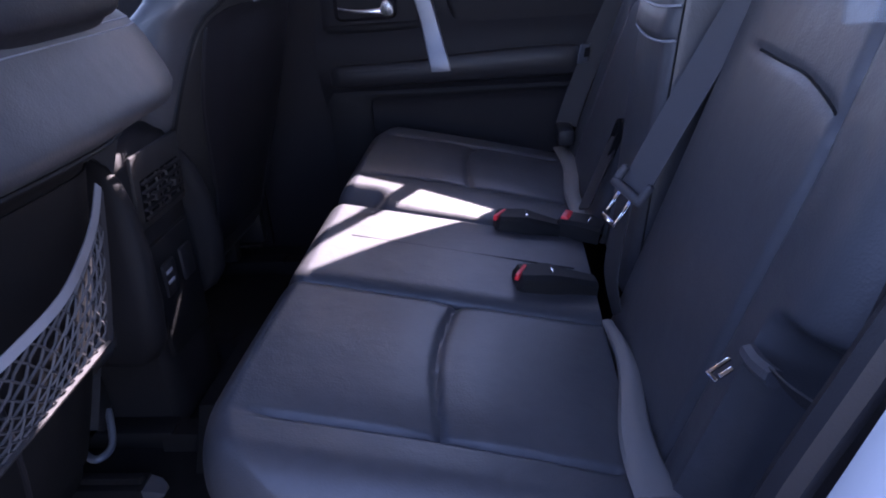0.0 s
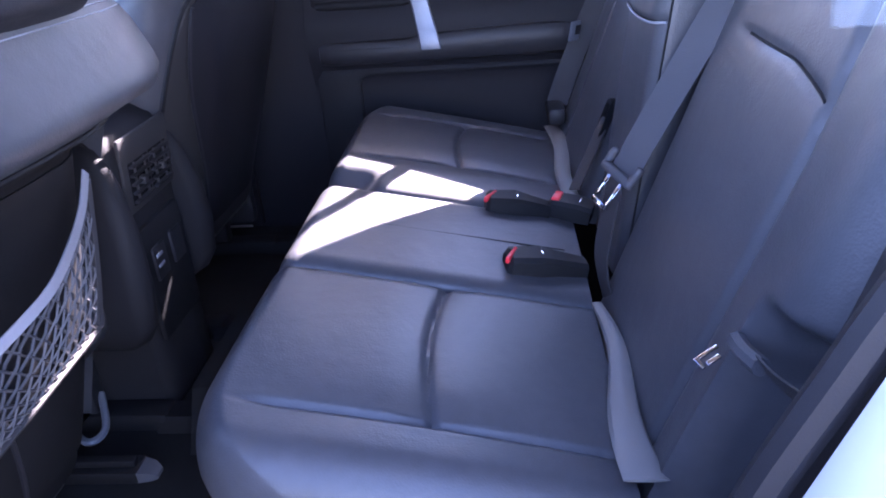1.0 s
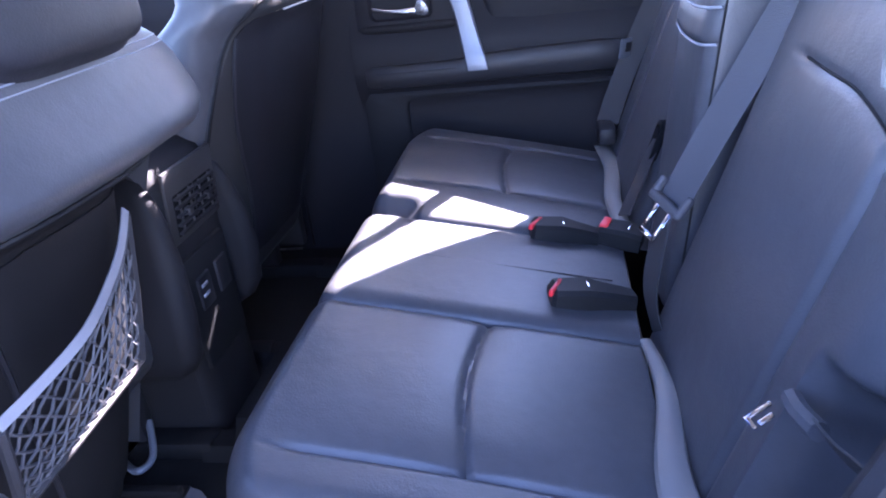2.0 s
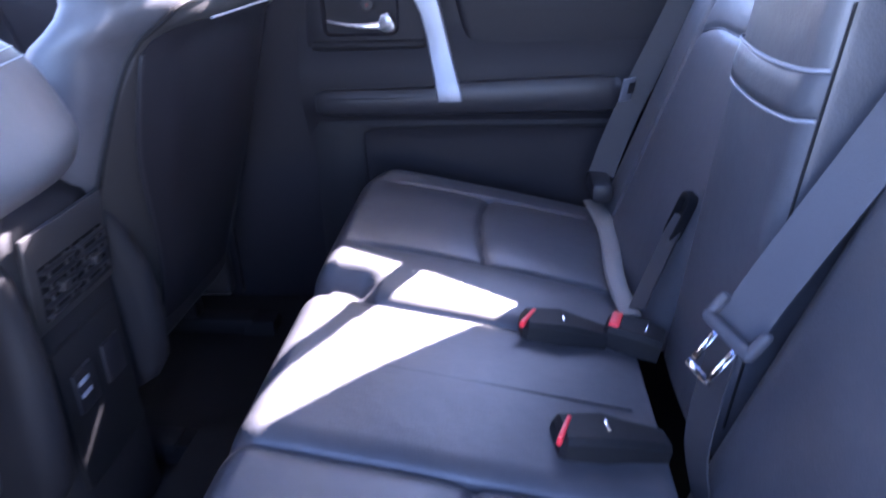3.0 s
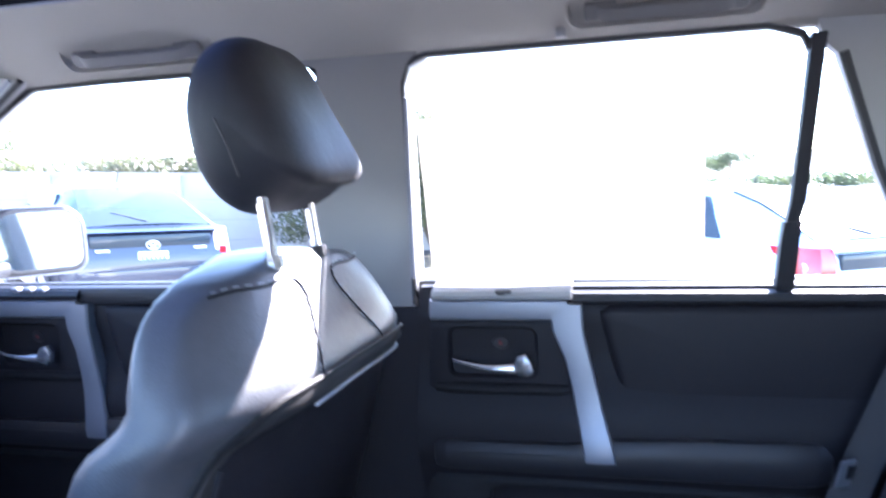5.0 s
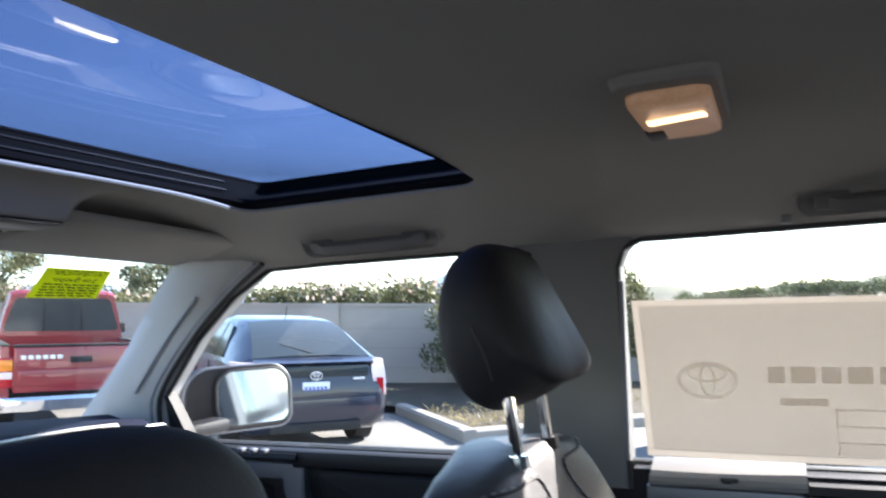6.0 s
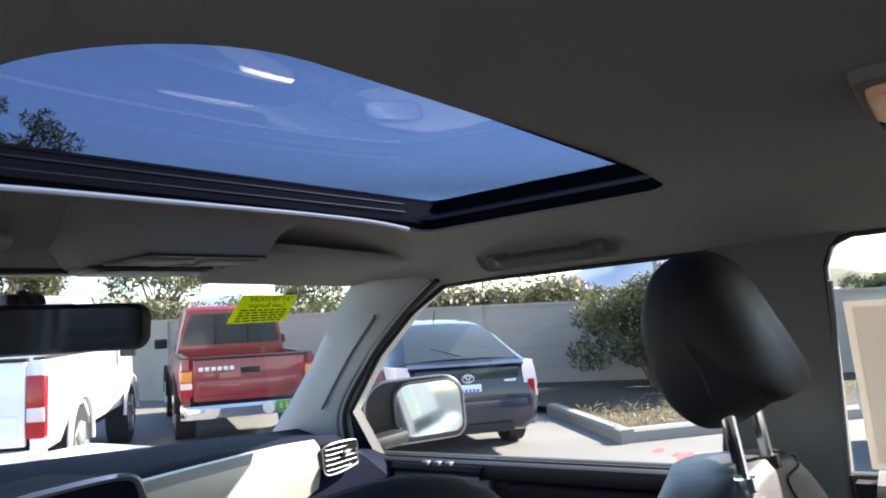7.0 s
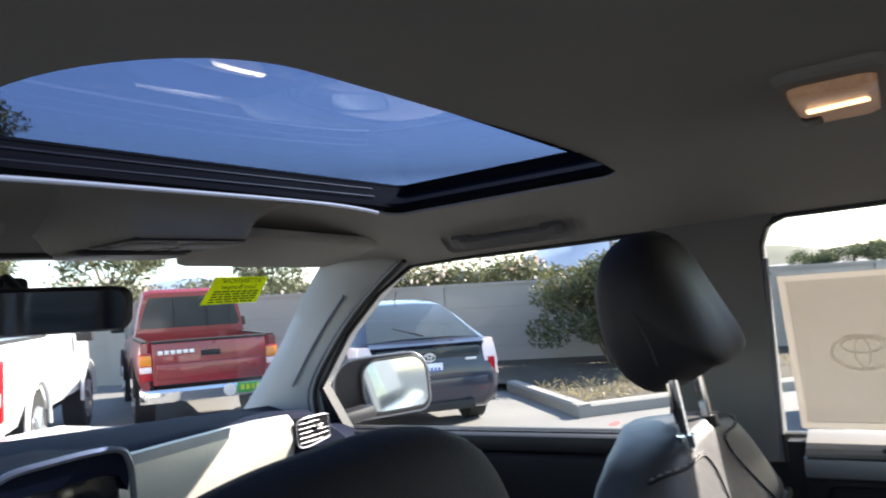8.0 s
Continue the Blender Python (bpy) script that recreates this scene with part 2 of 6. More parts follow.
def sheet(fn, nu, nv, thick, way):
    """A surface fn(u, v) over the unit square, with a thickness in one direction."""
    bm = bmesh.new()
    w = Vector(way) * thick
    top = [[bm.verts.new(fn(i / nu, j / nv)) for j in range(nv + 1)] for i in range(nu + 1)]
    low = [[bm.verts.new(Vector(v.co) + w) for v in row] for row in top]
    for i in range(nu):
        for j in range(nv):
            bm.faces.new((top[i][j], top[i + 1][j], top[i + 1][j + 1], top[i][j + 1]))
            bm.faces.new((low[i][j], low[i][j + 1], low[i + 1][j + 1], low[i + 1][j]))
    for i in range(nu):
        bm.faces.new((top[i][0], low[i][0], low[i + 1][0], top[i + 1][0]))
        bm.faces.new((top[i][nv], top[i + 1][nv], low[i + 1][nv], low[i][nv]))
    for j in range(nv):
        bm.faces.new((top[0][j], top[0][j + 1], low[0][j + 1], low[0][j]))
        bm.faces.new((top[nu][j], low[nu][j], low[nu][j + 1], top[nu][j + 1]))
    return bm


def smoothstep(a, b, x):
    t = min(max((x - a) / (b - a), 0), 1)
    return t * t * (3 - 2 * t)


# ---- the cabin
def side_x(z):
    """Half the width of the cabin's inner side at a height: upright to the sill, then leaning in."""
    return 0.745 if z <= 1.16 else 0.745 - (z - 1.16) * 0.247


def roof_z(x, y):
    z = 1.640 - 0.095 * min(abs(x) / 0.652, 1) ** 4.5 * (1 - 0.65 * smoothstep(1.32, 1.57, y))
    return z - 0.040 * smoothstep(1.25, 1.6, y) - 0.03 * smoothstep(0.2, -0.9, y)


def side_plate(poly, sgn, thick, name, material, parent=None, label="", inset=0.0):
    """A piece of the car's side from an outline in y and z, following the lean of the side."""
    bm = slab(poly, "x", 0, 1)
    bmesh.ops.bisect_plane(bm, geom=bm.verts[:] + bm.edges[:] + bm.faces[:], plane_co=(0, 0, 1.16), plane_no=(0, 0, 1))
    bmesh.ops.triangulate(bm, faces=bm.faces[:])
    for v in bm.verts:
        v.co.x = sgn * (side_x(v.co.z) - inset + v.co.x * thick)
    return part(name, bm, material, parent, label, smooth=20)


FLOOR_Z = 0.42
tagged(part("floor", [bx(-0.74, 0.74, -0.25, 2.0, FLOOR_Z - 0.06, FLOOR_Z, 0.01),
                      loft([[(-0.20, y, FLOOR_Z - 0.01), (-0.13, y, FLOOR_Z + 0.09), (0.13, y, FLOOR_Z + 0.09), (0.20, y, FLOOR_Z - 0.01)] for y in (0.1, 0.72)])],
            CARPET), "black carpeted car floor with a low tunnel", "floor", kind="structure")


def headliner():
    n = 72
    inner = rrect(-0.375, 0.445, 0.790, 1.222, (0.14, 0.035, 0.03, 0.08), 12, 14)
    outer = rrect(-0.652, 0.652, -1.15, 1.60, 0.06, 12, 14)
    rings = []
    up = [Vector((x, y, roof_z(x, y) + 0.004)) for x, y in inner]
    rings.append(up)
    rings.append([Vector((x, y, roof_z(x, y) + 0.001)) for x, y in inner])
    for k in range(0, 15):
        t = k / 14
        s = 0.012 * (1 - t) * (1 if k else 0)
        ring = []
        for (x, y), (X, Y) in zip(inner, outer):
            px, py = x + (X - x) * t, y + (Y - y) * t
            ring.append(Vector((px, py, roof_z(px, py))))
        rings.append(ring)
    rings.append([Vector((X * 1.03, Y * 1.01, roof_z(X, Y) - 0.004)) for X, Y in outer])
    rings.append([Vector((X * 1.06, Y * 1.02, roof_z(X, Y) + 0.05)) for X, Y in outer])
    bm = loft(rings, caps=False)
    return tagged(part("ceiling", bm, HEADLINER, smooth=50), "grey cloth headliner with a sunroof opening", "ceiling", kind="structure")


headliner()
# outer roof skin, closing the shell above the headliner
inner = rrect(-0.50, 0.585, 0.72, 1.300, 0.05, 12)
outer = rrect(-0.70, 0.70, -1.2, 1.66, 0.1, 12)
tagged(part("roof", loft([[Vector((x, y, 1.6935)) for x, y in inner], [Vector((x, y, 1.688)) for x, y in outer],
                          [Vector((x * 1.03, y * 1.01, 1.60)) for x, y in outer]], caps=False), WHITE_PAINT),
       "white painted steel car roof with sunroof cut-out", "roof", kind="structure")
for sgn in (-1, 1):
    # unseen gutter, its reach and height set to cut the sun above the glass
    ob = part("trim_roof_gutter", bx(min(sgn * 0.692, sgn * 0.800), max(sgn * 0.692, sgn * 0.800), -1.1, 1.30, 1.606, 1.64, 0.006), WHITE_PAINT)
    tagged(ob, "white outer roof gutter above the windows, added to cut the sun", "trim", kind="structure")
    ob = part("trim_belt_moulding", bx(min(sgn * 0.775, sgn * 0.80), max(sgn * 0.775, sgn * 0.80), -1.1 if sgn > 0 else 0.82, 1.70, 1.13, 1.172, 0.006), RUBBER)
    tagged(ob, "black outer belt moulding below the glass", "trim", kind="structure")

# sunroof: dark frame round the opening, deflector strips, tinted pane
sunroof = thing("sunroof", (0, 1.0, 1.68), "tinted glass sunroof with black rubber frame in the car roof", "sunroof", kind="structure")
fr_in, fr_out = rrect(-0.45, 0.540, 0.76, 1.262, (0.05, 0.03, 0.02, 0.05), 12), rrect(-0.50, 0.59, 0.715, 1.305, 0.05, 12)
part("frame", loft([[Vector((x, y, roof_z(x, y) + 0.004)) for x, y in rrect(-0.3755, 0.4455, 0.7895, 1.2225, (0.14, 0.035, 0.03, 0.08), 12)],
                    [Vector((x, y, roof_z(x, y) + 0.012)) for x, y in rrect(-0.372, 0.440, 0.793, 1.216, (0.14, 0.035, 0.03, 0.08), 12)],
                    [Vector((x, y, roof_z(x, y) + 0.020)) for x, y in rrect(-0.373, 0.441, 0.792, 1.219, (0.14, 0.035, 0.03, 0.08), 12)],
                    [Vector((x, y, 1.672)) for x, y in rrect(-0.45, 0.535, 0.768, 1.256, (0.05, 0.03, 0.02, 0.05), 12)],
                    [Vector((x, y, 1.689)) for x, y in fr_in], [Vector((x, y, 1.690)) for x, y in fr_out]], caps=False), SEAL_BLACK, sunroof)
for yy, zz in ((1.226, 1.658), (1.229, 1.672)):
    part("seal_bead", tube([(x / 100, yy, zz) for x in range(-40, 43, 4)], 0.0022, 6), PLASTIC, sunroof)
part("lip", tube([(x / 100, 1.2205, roof_z(x / 100, 1.2205) - 0.0012) for x in range(-32, 43, 3)], 0.0034, 8), LIP_WHITE, sunroof, "pale grey lip at the front edge")
part("pane_seal", tube([(x, y, 1.6905) for x, y in rrect(-0.455, 0.545, 0.755, 1.267, (0.05, 0.03, 0.02, 0.05), 12)], 0.0050, 6, True), SEAL_BLACK, sunroof)
pane = part("pane", bx(-0.475, 0.565, 0.735, 1.285, 1.694, 1.698, 0.001), GLASS_ROOF, sunroof)

# ---- right side: rear door, front door, pillars


def window_pane(name, poly, sgn, material=None, label="clear car window pane"):
    bm = slab(poly, "x", 0, 1)
    for v in bm.verts:
        v.co.x = sgn * (side_x(v.co.z) + 0.022 + v.co.x * 0.004)
    ob = part(name, bm, material or GLASS, None, label)
    tagged(ob, label, "window", kind="structure")
    ob.visible_shadow = False
    return ob


REAR_WIN = [(0.072, 1.155), (0.660, 1.150), (0.665, 1.20), (0.647, 1.50), (0.635, 1.532), (0.603, 1.545), (0.11, 1.545), (0.062, 1.530), (0.050, 1.505)]
QUARTER = [(-0.125, 1.155), (0.058, 1.155), (0.036, 1.505), (0.022, 1.500), (-0.038, 1.345)]
FRONT_WIN = [(0.852, 1.170), (1.660, 1.170), (1.690, 1.275), (1.560, 1.405), (1.440, 1.492), (1.330, 1.545), (0.800, 1.545), (0.785, 1.525)]
for sgn, nm in ((1, "right"), (-1, "left")):
    if sgn > 0:
        window_pane("window_1", REAR_WIN, sgn)
        window_pane("window_2", QUARTER, sgn)
        window_pane("window_3", FRONT_WIN, sgn)
    else:
        window_pane("window_4", QUARTER, sgn)
        window_pane("window_5", FRONT_WIN, sgn)
    # centre pillar
    ob = side_plate([(0.655, 0.40), (0.655, 1.128), (0.86, 1.128), (0.90, 0.40)], sgn, 0.075, "wall_pillar_lower", PLASTIC_SOFT, inset=0.006)
    tagged(ob, "black lower trim of the centre pillar", "pillar", kind="structure")
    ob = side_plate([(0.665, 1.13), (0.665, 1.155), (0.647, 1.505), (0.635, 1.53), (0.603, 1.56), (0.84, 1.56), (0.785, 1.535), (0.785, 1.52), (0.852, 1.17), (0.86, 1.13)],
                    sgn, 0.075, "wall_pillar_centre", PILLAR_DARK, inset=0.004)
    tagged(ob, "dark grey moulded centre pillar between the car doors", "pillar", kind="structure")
    # rear pillar
    ob = side_plate([(-0.10, 0.40), (-0.10, 1.150), (-1.15, 1.150), (-1.15, 0.40)], sgn, 0.022, "wall_quarter_lower", PLASTIC_SOFT, inset=0.006)
    tagged(ob, "black lower quarter trim behind the door", "trim", kind="structure")
    ob = side_plate([(-0.128, 1.152), (-0.041, 1.345), (0.018, 1.502), (0.036, 1.518), (0.05, 1.56), (-1.15, 1.56), (-1.15, 1.152)],
                    sgn, 0.022, "wall_pillar_rear", PILLAR, inset=0.004)
    tagged(ob, "grey moulded rear pillar and quarter trim", "pillar", kind="structure")
    # windscreen pillar
    ws = [Vector((0.650, 1.57, 1.592)), Vector((0.690, 1.70, 1.497)), Vector((0.732, 1.82, 1.395)), Vector((0.744, 1.92, 1.30)), Vector((0.744, 2.02, 1.20))]
    dw = [Vector((0.632, 1.325, 1.552)), Vector((0.663, 1.44, 1.492)), Vector((0.685, 1.56, 1.405)), Vector((0.716, 1.69, 1.275)), Vector((0.742, 1.70, 1.165))]
    rings = []
    for a, b in zip(ws, dw):
        mid = (a + b) / 2 + Vector((-0.018, -0.012, 0.0))
        ring = [a, mid * 0.5 + a * 0.5 + Vector((-0.008, -0.004, 0)), mid, mid * 0.5 + b * 0.5 + Vector((-0.008, 0, 0)), b, b + Vector((0.05, 0.01, 0)), a + Vector((0.05, 0.02, 0.0))]
        rings.append([Vector((sgn * p.x, p.y, p.z)) for p in ring])
    fine = []
    for a, b in zip(rings, rings[1:]):
        for k in range(4):
            fine.append([p + (q - p) * k / 4 for p, q in zip(a, b)])
    fine.append(rings[-1])
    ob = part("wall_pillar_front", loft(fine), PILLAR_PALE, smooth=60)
    tagged(ob, "grey moulded windscreen pillar with window rubber", "pillar", kind="structure")
    edge = smooth_line([(sgn * (p.x - 0.008), p.y + 0.008, p.z) for p in dw], 5)
    ob = part("trim_pillar_rubber", tube(edge, 0.0055, 8), RUBBER)
    tagged(ob, "black rubber along the windscreen pillar", "trim", kind="structure")
    # silver tube draws the light reflected along the window rubber
    edge = smooth_line([(sgn * (p.x - 0.020), p.y + 0.018, p.z) for p in dw], 5)
    ob = part("trim_seal_glint", tube(edge, 0.0035, 6), SILVER)
    tagged(ob, "bright line drawing the light reflected on the pillar seal", "trim", kind="structure")
    grip = [a.lerp(b, 0.60) + Vector((-0.024, -0.014, 0)) for a, b in zip(ws, dw)]
    ob = part("trim_pillar_line", tube(smooth_line([(sgn * p.x, p.y, p.z) for p in (grip[1], grip[2], grip[3])], 6), 0.003, 8), SILVER)
    tagged(ob, "thin bright bead on the windscreen pillar", "trim", kind="structure")
    # sail piece and window rubber of the front door
    ob = side_plate([(1.64, 1.165), (1.71, 1.165), (1.71, 1.29), (1.685, 1.285)], sgn, 0.03, "wall_sail_trim", PLASTIC, inset=-0.002)
    tagged(ob, "black triangular mirror sail trim", "trim", kind="structure")

for poly, sgn, nm in ((REAR_WIN, 1, "a"), (FRONT_WIN, 1, "c"), (FRONT_WIN, -1, "d")):
    line = [(sgn * (side_x(z) + 0.004), y, z) for y, z in poly]
    ob = part("trim_window_rubber", tube(line, 0.006, 6, True), RUBBER)
    tagged(ob, "black rubber window seal", "trim", kind="structure")
# bright guide down the front edge of the rear window
ob = part("trim_window_guide", tube([(side_x(z) - 0.008, y, z) for y, z in ((0.664, 1.135), (0.659, 1.22), (0.648, 1.38), (0.640, 1.48))], 0.004, 6), SILVER)
tagged(ob, "bright metal guide along the window edge", "trim", kind="structure")
# divider bar between the rear door glass and the quarter glass
ob = part("trim_divider", [loft([[Vector((side_x(z) + dx, y + dy, z)) for dx, dy in ((-0.008, -0.010), (-0.008, 0.010), (0.012, 0.010), (0.012, -0.010))]
                               for y, z in ((0.068, 1.15), (0.062, 1.26), (0.055, 1.30), (0.043, 1.53))]),
                           loft([[Vector((side_x(z) + dx, y + dy, z)) for dx, dy in ((-0.011, -0.013), (-0.011, 0.013), (0.012, 0.013), (0.012, -0.013))]
                               for y, z in ((0.069, 1.15), (0.064, 1.24), (0.061, 1.265))])], PLASTIC)
tagged(ob, "black upright bar dividing rear door glass", "trim", kind="structure")
ob = part("trim_quarter_seal", tube([(side_x(z) - 0.002, y, z) for y, z in ((-0.134, 1.155), (-0.047, 1.345), (0.010, 1.503))], 0.007, 6), RUBBER)
tagged(ob, "black rubber seal of quarter glass", "trim", kind="structure")


def door_panel(name, y0, y1, label, rear=True):
    """An inner door trim on the right: y0 the rear end, y1 the front end."""
    d = thing(name, (0.78, (y0 + y1) / 2, 0.45), label, "car door", kind="structure")
    w = y1 - y0

    def face(u, v):
        y, z = y0 + u * w, 0.43 + v * 0.735
        x = 0.722 + 0.020 * smoothstep(1.12, 1.165, z)
        x -= 0.030 * smoothstep(1.05, 0.93, z) * smoothstep(0.80, 0.90, z)
        x += 0.006 * math.exp(-((z - 1.05) / 0.05) ** 2) * smoothstep(y0, y0 + 0.1, y)
        return Vector((x, y, z))
    part("panel", sheet(face, 24, 48, 0.07, (1, 0, 0)), PLASTIC_SOFT, d)
    return d


def resample(poly, centre, n=72):
    """The outline's points seen from a centre at n even angles."""
    out = []
    for k in range(n):
        a = 2 * math.pi * k / n
        d = (math.cos(a), math.sin(a))
        best = 0.0
        for (x0, y0), (x1, y1) in zip(poly, poly[1:] + poly[:1]):
            ex, ey, fx, fy = x1 - x0, y1 - y0, x0 - centre[0], y0 - centre[1]
            den = d[0] * ey - d[1] * ex
            if abs(den) < 1e-12:
                continue
            t, q = (fx * ey - fy * ex) / den, (fx * d[1] - fy * d[0]) / den
            if t > best and -1e-9 <= q <= 1 + 1e-9:
                best = t
        out.append((centre[0] + d[0] * best, centre[1] + d[1] * best))
    return out


def shrunk(poly, d):
    """An outline, counter-clockwise, drawn in by d."""
    out, n = [], len(poly)
    for k in range(n):
        a, b, c = (Vector(poly[k - 1]), Vector(poly[k]), Vector(poly[(k + 1) % n]))
        t = ((c - b).normalized() + (b - a).normalized()).normalized()
        out.append((b.x - t.y * d, b.y + t.x * d))
    return out


def rounded(poly, r, n=5):
    """An outline with its corners rounded."""
    out, m = [], len(poly)
    for k in range(m):
        a, b, c = (Vector(poly[k - 1]), Vector(poly[k]), Vector(poly[(k + 1) % m]))
        p, q = b + (a - b).normalized() * min(r, (a - b).length * 0.45), b + (c - b).normalized() * min(r, (c - b).length * 0.45)
        for i in range(n + 1):
            t = i / n
            w = p * (1 - t) ** 2 + b * 2 * t * (1 - t) + q * t * t
            out.append((w.x, w.y))
    return out


def pad(poly, x0, h, edge, crown=0.0):
    """A padded panel on a door at x0, standing proud by h towards the cabin, with soft edges."""
    cx, cy = sum(p[0] for p in poly) / len(poly), sum(p[1] for p in poly) / len(poly)
    base = resample(poly, (cx, cy), 96)
    rings = [[Vector((x0 + 0.01, y, z)) for y, z in base]]
    for f, g in ((0, 0.0), (0.15, 0.5), (0.4, 0.82), (0.7, 0.96), (1.0, 1.0)):
        rings.append([Vector((x0 - h * g, y, z)) for y, z in shrunk(base, edge * f)])
    inner = shrunk(base, edge)
    for f in (0.75, 0.5, 0.25, 0.02):
        rings.append([Vector((x0 - h - crown * (1 - f * f), cx + (y - cx) * f, cy + (z - cy) * f)) for y, z in inner])
    return loft(rings)


def dish(outer, inner, x0, xtop, xdeep, edge=0.004):
    """A plate proud of the door with a rounded recess sunk in it."""
    c = (sum(p[0] for p in inner) / len(inner), sum(p[1] for p in inner) / len(inner))
    a, b = resample(outer, c, 96), resample(inner, c, 96)
    rings = [[Vector((x0, y, z)) for y, z in a], [Vector((xtop + 0.003, y, z)) for y, z in a], [Vector((xtop, y, z)) for y, z in shrunk(a, edge)],
             [Vector((xtop, y, z)) for y, z in shrunk(b, -edge)], [Vector((xtop + 0.004, y, z)) for y, z in b], [Vector((xdeep - 0.004, y, z)) for y, z in shrunk(b, 0.004)],
             [Vector((xdeep, y, z)) for y, z in shrunk(b, 0.012)]]
    return loft(rings)


def armrest(ys, x_in, label=""):
    """A rounded, padded ledge along the door; ys: (y, height of its top, how far it stands out)."""
    rows = []
    for y, top, h in ys:
        prof = [(0.0, 1.0), (0.55, 1.0), (0.82, 0.94), (0.97, 0.78), (1.0, 0.55), (0.95, 0.30), (0.80, 0.12), (0.5, 0.03), (0.0, 0.0)]
        rows.append([Vector((x_in - 0.047 * u * h, y, 0.855 + (top - 0.855) * (0.5 + (v - 0.5) * (0.6 + 0.4 * h)))) for u, v in prof] + [Vector((x_in + 0.03, y, 0.86)), Vector((x_in + 0.03, y, top))][::-1])
    fine = []
    for a, b in zip(rows, rows[1:]):
        for k in range(4):
            fine.append([p.lerp(q, k / 4) for p, q in zip(a, b)])
    return loft(fine + [rows[-1]])


def silver_leg(dy):
    """The slanting silver strap, wider at its ends, following the door down to the armrest."""
    rows = []
    for y, z, w, x in ((0.401, 1.140, 0.052, 0.7035), (0.400, 1.118, 0.052, 0.702), (0.3975, 1.094, 0.049, 0.700), (0.384, 1.053, 0.041, 0.697), (0.374, 1.010, 0.041, 0.694), (0.367, 0.973, 0.043, 0.691), (0.3575, 0.930, 0.047, 0.680), (0.352, 0.905, 0.050, 0.672), (0.350, 0.889, 0.050, 0.673)):
        h = w / 2
        rows.append([Vector((x + 0.004, y + dy + h, z)), Vector((x, y + dy + h - 0.003, z)), Vector((x - 0.0015, y + dy, z)), Vector((x, y + dy - h + 0.003, z)), Vector((x + 0.004, y + dy - h, z)), Vector((x + 0.028, y + dy - h, z)), Vector((x + 0.028, y + dy + h, z))])
    return loft(rows)


def pull_lever(dy):
    """A chrome inside handle: a tapering lever and an upright hooked end."""
    rows = []
    for k in range(13):
        u = k / 12
        y, z = 0.590 - 0.112 * u, 1.046 - 0.011 * u - 0.004 * math.sin(u * math.pi)
        hz, hx = 0.0035 + 0.0065 * u * u, 0.004 + 0.003 * u
        x = 0.704 - 0.010 * math.sin(u * 2.6)
        rows.append([Vector((x + hx * math.cos(a), y + dy, z + hz * math.sin(a))) for a in [2 * math.pi * j / 10 for j in range(10)]])
    hook = [[Vector((0.694 + dx, y + dy, z)) for dx, z in ((0.0, za), (-0.004, za + 0.004), (-0.004, zb - 0.004), (0.0, zb), (0.012, zb), (0.012, za))] for y, za, zb in ((0.486, 1.028, 1.046), (0.480, 1.023, 1.057), (0.466, 1.021, 1.060), (0.459, 1.023, 1.050), (0.456, 1.028, 1.040))]
    return [loft(rows), loft(hook)]


